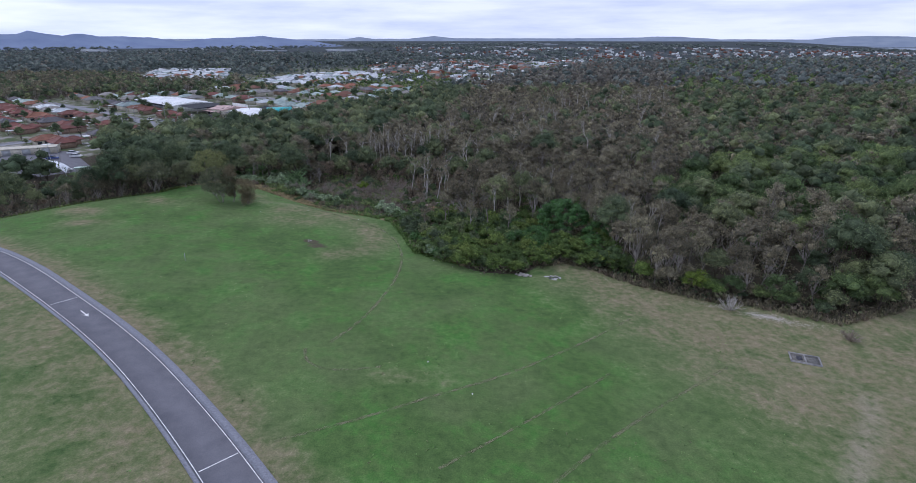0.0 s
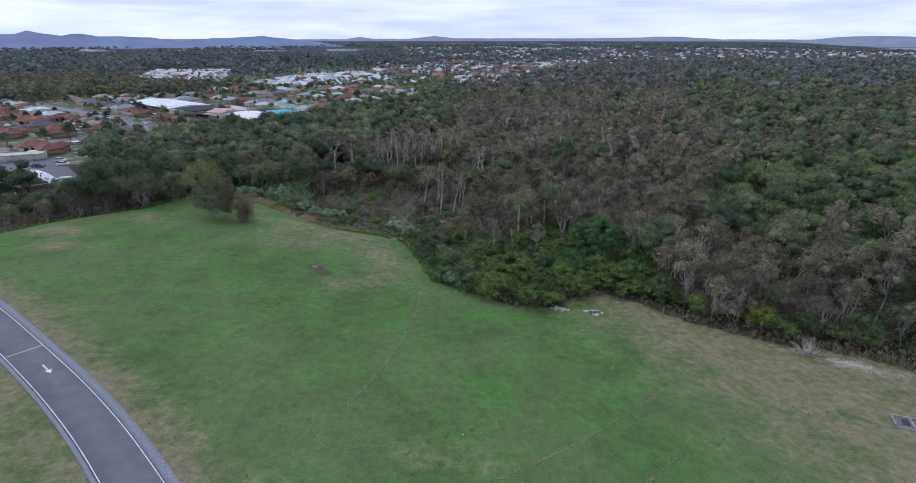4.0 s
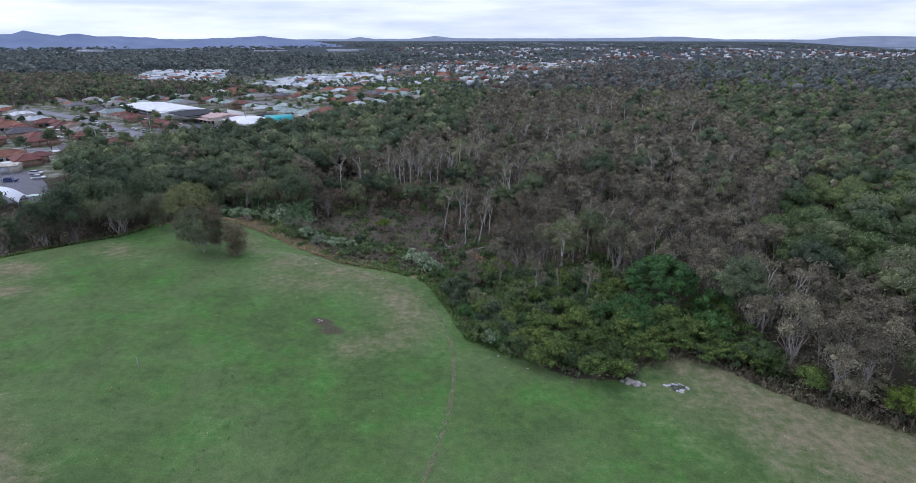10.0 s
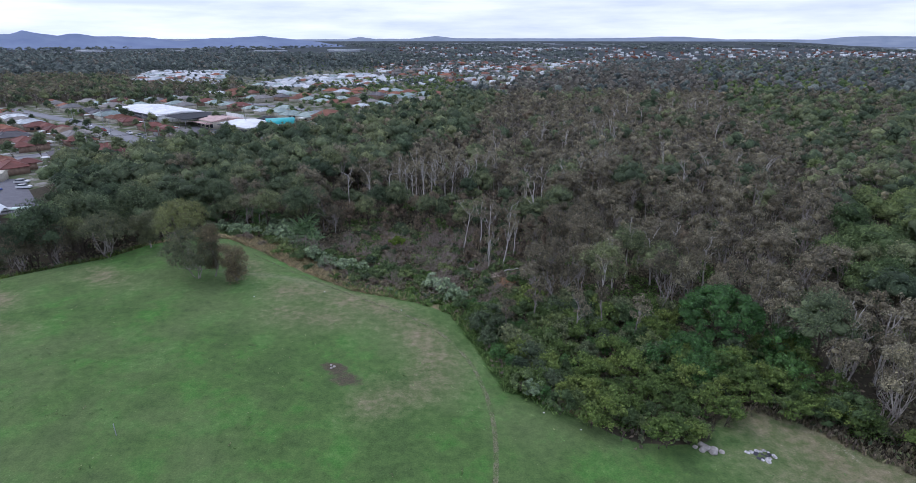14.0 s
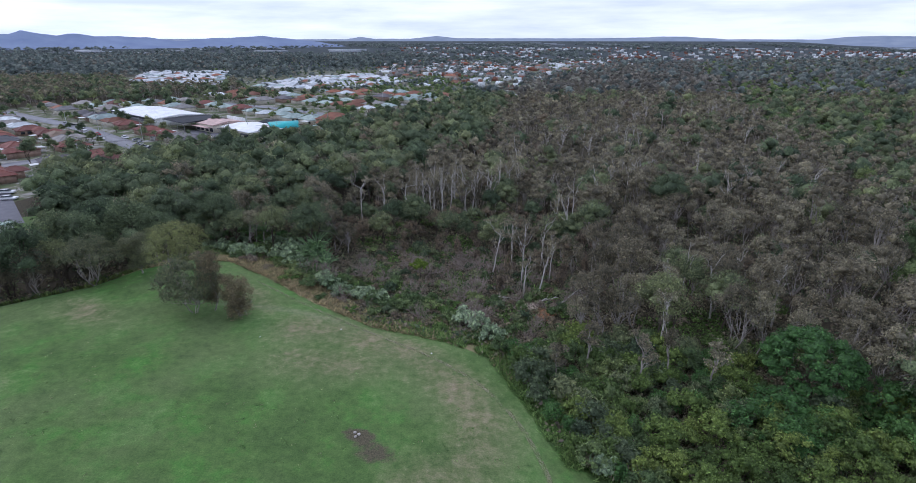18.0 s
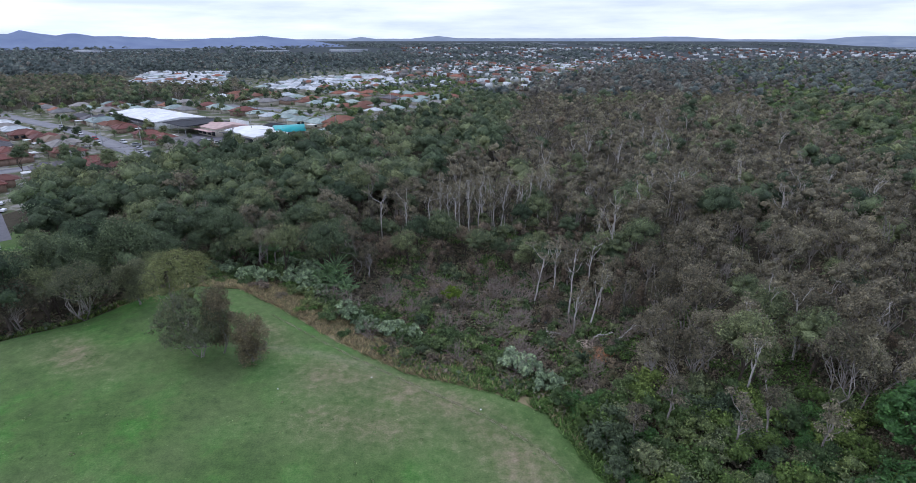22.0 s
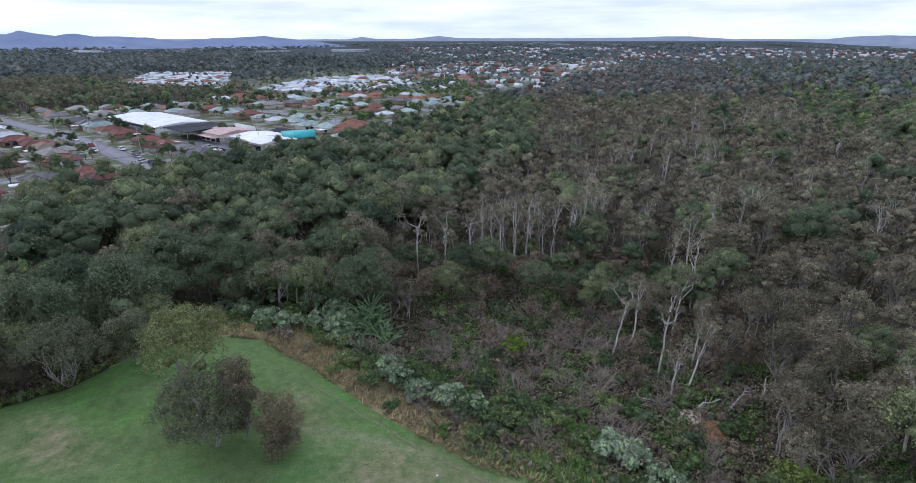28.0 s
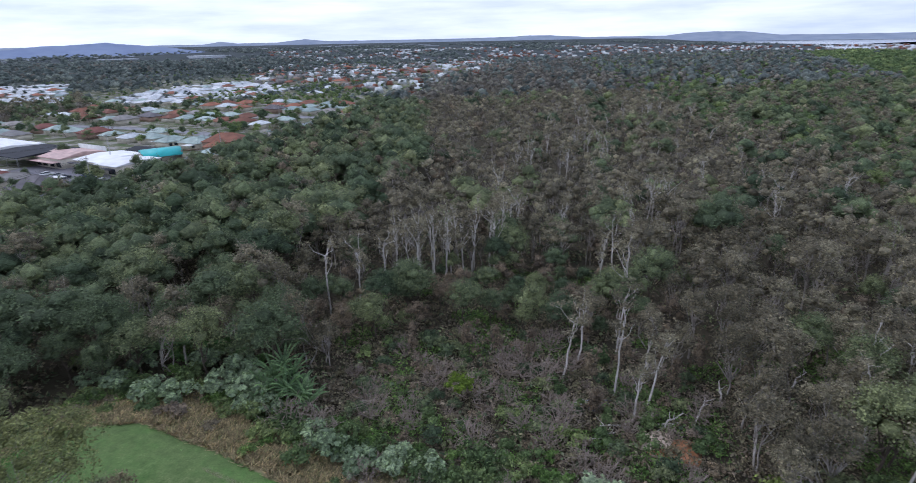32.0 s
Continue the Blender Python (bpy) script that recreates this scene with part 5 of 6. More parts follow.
for x in (-10, -3, 4, 11):
    part("roller_door", box(x - 1.5, x + 1.5, -3.06, -3.0, 0, 2.4), M["grey_metal"], shed)

# ---- cars ----
M["tyre"] = painted("tyre", (0.025, 0.025, 0.025), 0.9)
PAINT = {c: painted("car_" + c, v, 0.25, 0.05) for c, v in {"white": (0.78, 0.78, 0.78), "blue": (0.04, 0.07, 0.22), "silver": (0.45, 0.46, 0.48), "red": (0.35, 0.03, 0.03), "dark": (0.04, 0.045, 0.05)}.items()}


def make_car(m, color):
    ob = thing("car", m, color + " parked car with dark tinted windows", "car", "parked cars")
    prof = [(-2.2, 0.35), (-2.25, 0.85), (-1.2, 0.95), (1.3, 0.92), (2.15, 0.75), (2.2, 0.35)]
    V = np.array([(x, y, z) for y in (-0.88, 0.88) for x, z in prof])
    me = bpy.data.meshes.new("body")
    me.from_pydata([tuple(v) for v in V], [], [tuple(range(6)), tuple(range(11, 5, -1))] + [(i, i + 6, (i + 1) % 6 + 6, (i + 1) % 6) for i in range(6)])
    me.materials.append(PAINT[color])
    part("body", me, None, ob)
    me = bpy.data.meshes.new("windows")
    cab = [(-1.9, 0.9, 0.82), (1.15, 0.9, 0.82), (0.45, 1.4, 0.66), (-1.4, 1.4, 0.66)]
    me.from_pydata([(x, s * y, z) for s in (-1, 1) for x, z, y in cab], [], [(0, 1, 2, 3), (7, 6, 5, 4), (0, 4, 5, 1), (1, 5, 6, 2), (3, 7, 4, 0), (2, 6, 7, 3)])
    me.materials.append(M["window_glass"])
    part("cabin_glass", me, None, ob)
    part("roof_panel", box(-1.42, 0.47, -0.68, 0.68, 1.39, 1.45), PAINT[color], ob)
    a = np.arange(10) * np.pi / 5
    for x in (-1.4, 1.35):
        for s in (-0.8, 0.8):
            part("wheel", tube([(x, s - 0.1, 0.32), (x, s + 0.1, 0.32)], [0.32, 0.32], 10), M["tyre"], ob)
    return ob


cars = {}
for x, y, t, color in ((-166, 221, 10, "blue"), (-159, 225, 8, "white"), (-165, 232, 8, "white"), (-185, 214, 20, "dark"), (-146, 199, 40, "white"),
                       (-163, 309, GRID + 90, "white"), (-158, 306, GRID, "dark"), (-170, 318, GRID, "silver"), (-186, 334, GRID, "white"), (-176, 327, GRID + 90, "silver"),
                       (-196, 331, GRID, "white"), (-205, 343, GRID, "red"), (-222, 358, GRID, "white"), (-247, 381, GRID, "silver"), (-240, 375, GRID + 90, "dark"),
                       (-150, 339, GRID + 90, "white"), (-145, 335, GRID + 90, "silver"), (-141, 331, GRID + 90, "dark"), (-128, 324, GRID + 90, "white"), (-133, 330, GRID, "blue"),
                       (-138, 340, GRID + 90, "red"), (-122, 331, GRID, "silver")):
    m = pose(x, y, 0.06, 0, 0, t)
    if color in cars:
        copy_thing(cars[color], m)
    else:
        cars[color] = make_car(m, color)

# ---- power poles and street lamps ----
def make_pole(m, h=11.0, label="weathered timber power pole with crossarm", group="power poles"):
    ob = thing("power_pole", m, label, "pole", group)
    part("pole", tube([(0, 0, -0.3), (0, 0, h)], [0.17, 0.12], 8), M["concrete"], ob)
    part("crossarm", box(-1.2, 1.2, -0.06, 0.06, h - 0.9, h - 0.75), M["timber_door"], ob)
    for x in (-1.1, -0.5, 0.5, 1.1):
        part("insulator", tube([(x, 0, h - 0.75), (x, 0, h - 0.5)], [0.06, 0.04], 6), M["white_wall"], ob)
    return ob


pole_spots = [(-152, 250), (-166, 314), (-131, 350), (-103, 388), (-72, 437), (-210, 352), (-120, 300), (-88, 345)]
first_pole = None
for x, y in pole_spots:
    m = pose(x, y, 0, 0, 0, GRID)
    first_pole = copy_thing(first_pole, m) if first_pole else make_pole(m, 13.0)
for (x0, y0), (x1, y1) in (((-152, 250), (-166, 314)), ((-166, 314), (-131, 350)), ((-131, 350), (-103, 388)), ((-103, 388), (-72, 437)), ((-152, 250), (-120, 300))):
    lines = []
    for o in (-1.1, 0.5, 1.1):
        t = np.linspace(0, 1, 9)
        P = np.stack([x0 + (x1 - x0) * t + AX[0] * o, y0 + (y1 - y0) * t + AX[1] * o, 12.5 - 1.4 * 4 * t * (1 - t)], 1)
        lines.append(tube(P, np.full(9, 0.025), 3))
    tagged(new("power_line", mesh_of("power_line", *join(lines), M["tyre"])), "thin dark sagging power lines between poles", "cables")
lamp = None
for x, y, t in ((-149, 247, 120), (-150, 296, 50), (-188, 322, 50), (-233, 362, 50), (-155, 205, 0), (-150, 203, 90)):
    m = pose(x, y, 0, 0, 0, t)
    if lamp:
        copy_thing(lamp, m)
        continue
    lamp = thing("street_lamp", m, "grey steel street lamp with outreach arm", "street lamp", "street lamps")
    part("pole", tube([(0, 0, -0.2), (0, 0, 8.5), (0.5, 0, 9.1)], [0.12, 0.08, 0.06], 8), M["grey_metal"], lamp)
    part("arm", tube([(0.5, 0, 9.1), (2.2, 0, 9.5)], [0.05, 0.04], 6), M["grey_metal"], lamp)
    part("lamp_head", box(2.1, 2.8, -0.14, 0.14, 9.42, 9.56), M["grey_metal"], lamp)


# ---- trees and palms among the houses ----
def make_palm(m, h, seed, name="palm_tree", label="tall palm with feathery fronds among the houses", leaf="palm_leaf", fronds=14, length=2.6, group="palms", rise=(0.1, 1.0), wide=0.34):
    r = np.random.default_rng(seed)
    ob = thing(name, m, label, "palm", group)
    top = np.array([r.normal(0, 0.2), r.normal(0, 0.2), h])
    part("trunk", tube(bent((0, 0, -0.2), top, r, 5, 0.01), np.linspace(0.16, 0.12, 5), 6), M["pale_bark"], ob)
    out = []
    for k in range(fronds):
        a, up = k * 2.4, r.uniform(*rise)
        d = np.array([math.cos(a), math.sin(a), 0])
        t = np.linspace(0, 1, 6)
        C = top + d * (t * length)[:, None] + np.array([0, 0, 1]) * (up * t * length * 0.8 - 1.1 * t ** 2 * length * 0.8)[:, None]
        side = np.array([-d[1], d[0], 0])
        w = wide * np.sin(np.pi * np.clip(t * 0.9 + 0.1, 0, 1))[:, None] * length / 2.6
        V = np.concatenate([C - side * w + (0, 0, -0.12), C, C + side * w + (0, 0, -0.12)])
        i = np.arange(5)
        out.append((V, np.concatenate([np.stack([i, i + 1, i + 7, i + 6], 1), np.stack([i + 6, i + 7, i + 13, i + 12], 1)])))
    part("crown", join(out), M[leaf], ob)
    return ob


def build_town_trees():
    r = np.random.default_rng(77)
    P = np.stack([r.uniform(-340, 0, 5200), r.uniform(232, 500, 5200)], 1)
    houses = np.array([o.location[:2] for o in bpy.data.objects if o.parent is None and o.name.split(".")[0] in ("house", "cabin", "shop", "store", "shelter", "shade_house", "long_shed")])
    def free(P, gap):
        ok = inside(P, TOWN) & ~inside(P, SHOPS) & ~inside(P, CAR_PARK)
        for s in STREETS:
            ok &= line_distance(P, s) > 6
        d = np.min(np.linalg.norm(P[:, None] - houses[None], axis=2), 1)
        return ok & (d > gap) & (np.degrees(np.arctan2(P[:, 0], P[:, 1])) > -47)
    P = P[free(P, 6.6)]
    P = P[:190]
    level = {}
    for i, (x, y) in enumerate(P):
        kind = ("gum", "mangrove", "gum", "palm" if i % 20 == 3 else "gum", "gum")[i % 5]
        v = (kind, i % 3)
        m = at(x, y, r.uniform(0, 360), r.uniform(0.4, 0.85), 0.0)
        if v in level:
            copy_thing(level[v], m)
            continue
        if kind == "palm":
            level[v] = make_palm(m, 7.5, 400 + i)
        else:
            (wv, wf), (lv, lf) = shapes(kind, "mid", 3, 300, 0.06)[v[1]]
            level[v] = thing("garden_tree", m, "dark green garden tree among the houses" if kind == "gum" else "fresh green garden tree among the houses", "tree", "garden trees")
            part("trunk", (wv, wf), M[BARK[kind]], level[v])
            part("crown", (lv, lf), M[LEAF[kind]], level[v])
        level[v].scale = m.to_scale()
    for i, (x, y, s) in enumerate(((-196, 268, 1.2), (-190, 276, 1.0), (-152, 268, 1.15), (-143, 283, 1.1), (-183, 352, 0.9), (-171, 343, 0.8), (-160, 318, 0.7), (-128, 316, 0.9), (-122, 309, 1.0), (-213, 385, 0.8), (-165, 267, 1.25), (-214, 381, 0.9), (-199, 349, 0.55), (-173, 328, 0.7), (-153, 311, 0.9), (-130, 322, 1.0), (-154, 366, 0.8), (-226, 353, 0.6), (-248, 361, 0.6), (-243, 401, 0.6), (-194, 295, 0.8), (-155, 335, 0.6), (-117, 334, 0.7))):
        copy_thing(level[("gum", i % 3)], at(x, y, 67 * i, s, 0.0))
    # belts of dark trees farther off
    P = np.stack([r.uniform(-600, 330, 6800), r.uniform(380, 1400, 6800)], 1)
    P = P[~inside(P, VILLAGE_WEST) & ~inside(P, VILLAGE_EAST) | (r.uniform(0, 1, len(P)) < 0.25)]
    P = P[free(P, 5.5)]
    near = P[:, 1] < 560
    belt = np.array([noise.noise((a * 0.01, b * 0.022, 4.4)) for a, b in P])
    woodland("town_trees", "gum", "low", P[near & (belt > 0.0)][:230], r, "dark trees in the streets and gardens", 0.65)
    woodland("town_trees", "mangrove", "low", P[near & (belt < -0.15)][:200], r, "green trees in the streets and gardens", 0.6)
    woodland("town_trees", "gum", "far", P[~near & (belt > -0.05)], r, "belts of dark gums between the far suburbs", 0.55)
    palms = np.stack([r.uniform(-166, 0, 420), r.uniform(546, 780, 420)], 1)
    palms = palms[inside(palms, PALM_BELT)]
    woodland("town_trees", "mangrove", "low", palms[24:], r, "bright green gardens between the terracotta roofs", 0.6)
    for x, y in palms[:24]:
        copy_thing(level[("palm", 0)] if ("palm", 0) in level else level[[k for k in level if k[0] == "palm"][0]], at(x, y, 40 * x, r.uniform(0.9, 1.2), 0.0))
    P = P[~near & (belt <= -0.05)]
    woodland("town_trees", "mangrove", "far", P[::2], r, "greenery between the far suburbs", 0.5)


build_town_trees()


# ---- thicket, fig, clearing and the rough edge of the lawn ----
def make_shrub(m, seed, green, label, name="shrub", h=4.0, spread=2.0, group="", **more):
    args = dict(h=h, spread=spread, bole=0.08, limbs=4, blobs=18, blob_r=0.8, per=32, leaf=0.155, girth=0.09, lean=0.05, flat=0.8, sides=5, low=-0.5)
    args.update(more)
    (wv, wf), (lv, lf) = make_tree(seed, **args)
    if h < 2.4:  # no stem shows
        ob = tagged(new(name, mesh_of(name, lv, lf, M[green])), label, "shrub", group)
        ob.matrix_basis = m
        return ob
    ob = thing(name, m, label, "shrub", group)
    part("stem", (wv, wf), M["dark_bark"], ob)
    part("crown", (lv, lf), M[green], ob)
    return ob


def fill(P, protos, r, lo=0.75, hi=1.25):
    """Shrubs at many places, copied from a few that are built at the first ones."""
    made = {}
    z = height(P[:, 0], P[:, 1])
    for i, (x, y) in enumerate(P):
        k = int(r.integers(0, len(protos)))
        m = at(x, y, r.uniform(0, 360), r.uniform(lo, hi), z[i])
        if k in made:
            copy_thing(made[k], m)
        else:
            made[k] = protos[k](m)
            made[k].scale = m.to_scale()


def make_brush(m, seed, name="dead_shrub", label="bare grey-brown twiggy shrub", h=3.1, wood="dead_wood", group="dead shrubs", twigs=34):
    """A leafless shrub of many twigs."""
    r = np.random.default_rng(seed)
    out = []
    for k in range(twigs):
        d = ball_dirs(1, r, 0.35)[0]
        tip = d * h * r.uniform(0.6, 1.0)
        P = bent((0, 0, -0.1), tip, r, 4, 0.07)
        out.append(tube(P, np.linspace(0.06, 0.02, 4), 3))
        for _ in range(3):
            b = P[2] + (P[3] - P[2]) * r.uniform(0, 0.8)
            out.append(tube([b, b + ball_dirs(1, r, 0.0)[0] * h * 0.28], [0.028, 0.012], 3))
    ob = thing(name, m, label, "shrub", group)
    part("brushwood", join(out), M[wood], ob)
    return ob


def make_snag(m, seed, h, label, lean=(0.0, 0.0), leafy=10, wood="white_bark", crown="paperbark_leaf", girth=0.16, name="snag_tree"):
    """A tall bare-boled paperbark with forked white limbs and few leaves."""
    r = np.random.default_rng(seed)
    top = np.array([lean[0], lean[1], h * 0.72])
    bole = bent((0, 0, -0.3), top, r, 7, 0.008)
    out = [tube(bole, np.linspace(girth, girth * 0.55, 7), 8)]
    tips = []
    for k in range(6):
        s = bole[4 + k % 3]
        tip = s + np.array([r.normal(0, 0.085 * h), r.normal(0, 0.085 * h), h * r.uniform(0.14, 0.34)])
        P = bent(s, tip, r, 5, 0.05)
        out.append(tube(P, np.linspace(girth * 0.45, girth * 0.12, 5), 5))
        tips.append(tip)
        for _ in range(3):
            b = P[3]
            e = b + np.array([r.normal(0, 0.55), r.normal(0, 0.55), r.uniform(0.2, 1.1)])
            out.append(tube(bent(b, e, r, 3, 0.1), np.linspace(girth * 0.16, girth * 0.05, 3), 4))
            tips.append(e)
    ob = thing(name, m, label, "tree", "pale bare-boled trees")
    part("trunk", join(out), M[wood], ob, smooth=True)
    if leafy:
        part("crown", clumps(np.array(tips), 0.55, leafy, 0.15, r, 0.8), M[crown], ob)
    return ob


def build_edges():
    r = np.random.default_rng(55)
    # green thicket
    P = grid_points(-20, 40, 98, 142, 2.45, r)
    d = line_distance(P, FIELD, True)
    P = P[inside(P, THICKET) & ~inside(P, FIELD) & (d > 0.5) & (np.hypot(P[:, 0] - 25.5, P[:, 1] - 128) > 5.5)]
    sunny = (P[:, 0] > -2) & (P[:, 1] < 119)
    fill(P[sunny], [
        lambda m: make_shrub(m, 61, "shrub_leaf", "dense yellow-green shrub in the thicket", "thicket_shrub", 4.2, 1.9, "thicket shrubs"),
        lambda m: make_shrub(m, 62, "shrub_leaf", "dense leafy green shrub in the thicket", "thicket_shrub", 3.6, 2.0, "thicket shrubs", leaf=0.16),
        lambda m: make_shrub(m, 64, "shrub_leaf", "tall mid-green shrub in the thicket", "thicket_shrub", 4.8, 1.9, "thicket shrubs"),
        lambda m: make_shrub(m, 66, "mangrove_leaf", "mid-green shrub in the thicket", "thicket_shrub", 4.0, 1.8, "thicket shrubs")], r, 0.7, 1.15)
    fill(P[~sunny], [
        lambda m: make_shrub(m, 63, "mangrove_leaf", "dark green shrub in the thicket", "thicket_shrub", 3.8, 1.8, "thicket shrubs"),
        lambda m: make_shrub(m, 67, "gum_leaf", "dull olive-green shrub in the thicket", "thicket_shrub", 3.6, 1.7, "thicket shrubs"),
        lambda m: make_shrub(m, 68, "shrub_leaf", "leafy mid-green shrub in the thicket", "thicket_shrub", 3.0, 1.6, "thicket shrubs"),
        lambda m: make_shrub(m, 65, "fig_leaf", "dark glossy-leaved shrub in the thicket", "thicket_shrub", 3.2, 1.8, "thicket shrubs", leaf=0.17)], r, 0.7, 1.25)
    fig = make_shrub(at(26.0, 128, 0), 71, "fig_leaf", "domed umbrella tree with large glossy dark-green leaves", "umbrella_tree", 9.6, 5.8, blobs=120, blob_r=1.0, per=52, leaf=0.22,
                     limbs=10, girth=0.25, low=-0.3, bole=0.05, core=0.75, shell=0.88, flat=0.6)
    fig["category"] = "tree"
    for i, (x, y, h) in enumerate(((3, 128, 8.5), (8, 130, 9.5), (-3, 133, 8.5), (12, 128, 8.0), (33, 130, 9.5), (35, 124, 9.0), (-8, 130, 6.5), (37, 114, 8.5), (38.5, 108, 8))):
        make_snag(at(x, y), 880 + i, h, "crooked pale paperbark rising from the thicket", (r.normal(0, 1.2), r.normal(0, 0.7)), 40, "pale_bark")
    for x, y, h, s in ((19, 122, 5.0, 72), (14.5, 120, 4.2, 73), (33, 122, 6.0, 74), (18, 117, 4.0, 75), (30, 115, 5.0, 76), (22.5, 118, 4.2, 77)):
        make_shrub(at(x, y, 0), s, "fig_leaf", "spreading shrub with large dark glossy leaves", "umbrella_tree", h, 3.2, "umbrella trees", blobs=34, blob_r=0.9, per=50, leaf=0.19, shell=0.8)
    # bushes along the east edge
    for i, (x, y, leaf, h, label) in enumerate((
            (44.5, 92.5, "lime_leaf", 5.2, "yellow-green bushy tree at the dry grass edge"), (46.5, 90.2, "shrub_leaf", 4.0, "green bush at the dry grass edge"),
            (36.5, 98.5, "shrub_leaf", 4.5, "thin green tree at the dry grass edge"), (31.5, 104, "mangrove_leaf", 5.6, "broad blue-green tree at thicket end"),
            (58, 88, "mangrove_leaf", 6.2, "grey-green tree at the dry grass edge"), (51, 91.5, "mangrove_leaf", 4.6, "fresh green bush below the paperbarks"),
            (70, 88, "mangrove_leaf", 6.0, "round green tree near the sandy ground"), (66.5, 85.5, "gum_leaf", 4.2, "low dark bush at the lawn edge"),
            (77, 90, "mangrove_leaf", 5.6, "round green tree near the sandy ground"), (40, 95.2, "paperbark_leaf", 4.6, "thin grey-green sapling at the edge"))):
        make_shrub(at(x + 1.0, y + 2.2), 80 + i, leaf, label, "edge_tree", h, h * 0.42, "bushes on the east edge", blobs=18, per=64, bole=0.25, blob_r=0.95)
    edge = dense(round_line(EAST_EDGE + (1.0, 3.0), 1), 1.5)
    P = edge + r.normal(0, 1.0, edge.shape) + np.stack([r.uniform(0, 2, len(edge)), r.uniform(0, 5, len(edge))], 1)
    P = P[~inside(P, FIELD) & (line_distance(P, FIELD, True) > 1.8)]
    fill(P, [
        lambda m: make_shrub(m, 281, "gum_leaf", "dull olive shrub under the edge trees", "edge_shrub", 3.4, 1.6, "shrubs under the edge trees", leaf=0.13, per=44),
        lambda m: make_shrub(m, 282, "paperbark_leaf", "grey-brown leafy shrub under the edge trees", "edge_shrub", 3.8, 1.5, "shrubs under the edge trees", leaf=0.13, per=44),
        lambda m: make_shrub(m, 283, "mangrove_leaf", "green leafy shrub under the edge trees", "edge_shrub", 3.0, 1.5, "shrubs under the edge trees", leaf=0.13, per=44)], r, 0.6, 1.3)
    # silvery large-leaved shrubs
    spots = [(-73.7, 186, 1.1), (-64.9, 184, 1.2), (-61.5, 176.5, 1.25), (-66.4, 174.5, 1.1), (-70.3, 176, 1.0), (-57, 173, 1.3), (-54.6, 170, 1.0), (-48.5, 162.5, 0.85), (-46.6, 159.5, 0.9),
             (-43.8, 156.6, 0.95), (-40.4, 155.4, 0.75), (-38.8, 157.4, 0.7), (-36.2, 154.4, 0.9), (-20.5, 146.2, 1.0), (-18.6, 145, 0.9), (-16.6, 140.8, 0.95), (-6.0, 111.9, 0.75),
             (-76, 181.5, 0.9), (-80, 183, 0.8), (-59, 180, 1.2), (-52, 174, 1.0)]
    proto = []
    for i, (x, y, s) in enumerate(spots):
        m = at(x, y, 137 * i, s)
        if len(proto) < 3:
            ob = make_shrub(m, 120 + i, "silver_leaf", "pale silvery-green shrub with large umbrella leaves", "silver_shrub", 3.0, 1.7, "silver shrubs", blobs=22, blob_r=0.62, per=26, leaf=0.26,
                            flat=0.35, ratio=0.85, core=0.3)
            ob.scale = m.to_scale()
            proto.append(ob)
        else:
            copy_thing(proto[i % 3], m)
    # palm-like clumps
    for i, (x, y, h) in enumerate(((-52.3, 171.6, 2.4), (-50.4, 170.6, 1.8), (-53.6, 173.4, 3.2), (-67.6, 184.6, 3.4), (-71.0, 185.4, 3.0), (-49.0, 169.4, 1.2), (-51.4, 173.6, 3.0), (-54.8, 172.0, 2.0), (-53.0, 175.6, 3.4))):
        make_palm(at(x, y, 50 * i, 1.15), h, 500 + i, "banana_palm", "clump of broad arching green palm fronds", "palm_leaf", 22, 2.3, "palm clumps", (0.9, 2.6), 0.17)
    P = np.stack([r.uniform(-84, -56, 26), r.uniform(-2, 6, 26)], 1)
    P[:, 1] += np.interp(P[:, 0], [-84, -70, -56], [187, 188, 181])
    fill(P, [
        lambda m: make_shrub(m, 171, "fig_leaf", "dark large-leaved shrub behind the silver shrubs", "broadleaf_shrub", 4.6, 2.0, "broadleaf shrubs", leaf=0.17),
        lambda m: make_shrub(m, 172, "mangrove_leaf", "mid-green broad-leaved shrub behind the silver shrubs", "broadleaf_shrub", 4.0, 2.0, "broadleaf shrubs", leaf=0.17)], r, 0.7, 1.2)
    P = np.stack([r.uniform(-80, -22, 90), r.uniform(8.5, 15, 90)], 1)
    P[:, 1] += np.interp(P[:, 0], NORTH_EDGE[:7, 0], NORTH_EDGE[:7, 1])
    fill(P, [
        lambda m: make_shrub(m, 181, "weed_leaf", "fresh green bush among the silver shrubs", "weed_bush", 1.9, 1.3, "green bushes on the bank", blobs=9, blob_r=0.6),
        lambda m: make_shrub(m, 182, "mangrove_leaf", "green leafy bush among the silver shrubs", "weed_bush", 2.3, 1.3, "green bushes on the bank", blobs=9, blob_r=0.65)], r, 0.7, 1.3)
    make_shrub(at(-29.8, 166.6), 140, "lime_leaf", "bright lime-green shrub on a bare stem", "lime_shrub", 4.4, 1.7, bole=0.5, blobs=18, blob_r=0.62, leaf=0.2, per=44)
    # low bushes along the lawn's rough edge
    edge = dense(round_line(NORTH_EDGE + (0.8, 3.2), 1), 2.6)
    P = edge + r.normal(0, 1.8, edge.shape) + (0.5, 1.2)
    P = P[~inside(P, FIELD) & (line_distance(P, FIELD, True) > 1.6)]
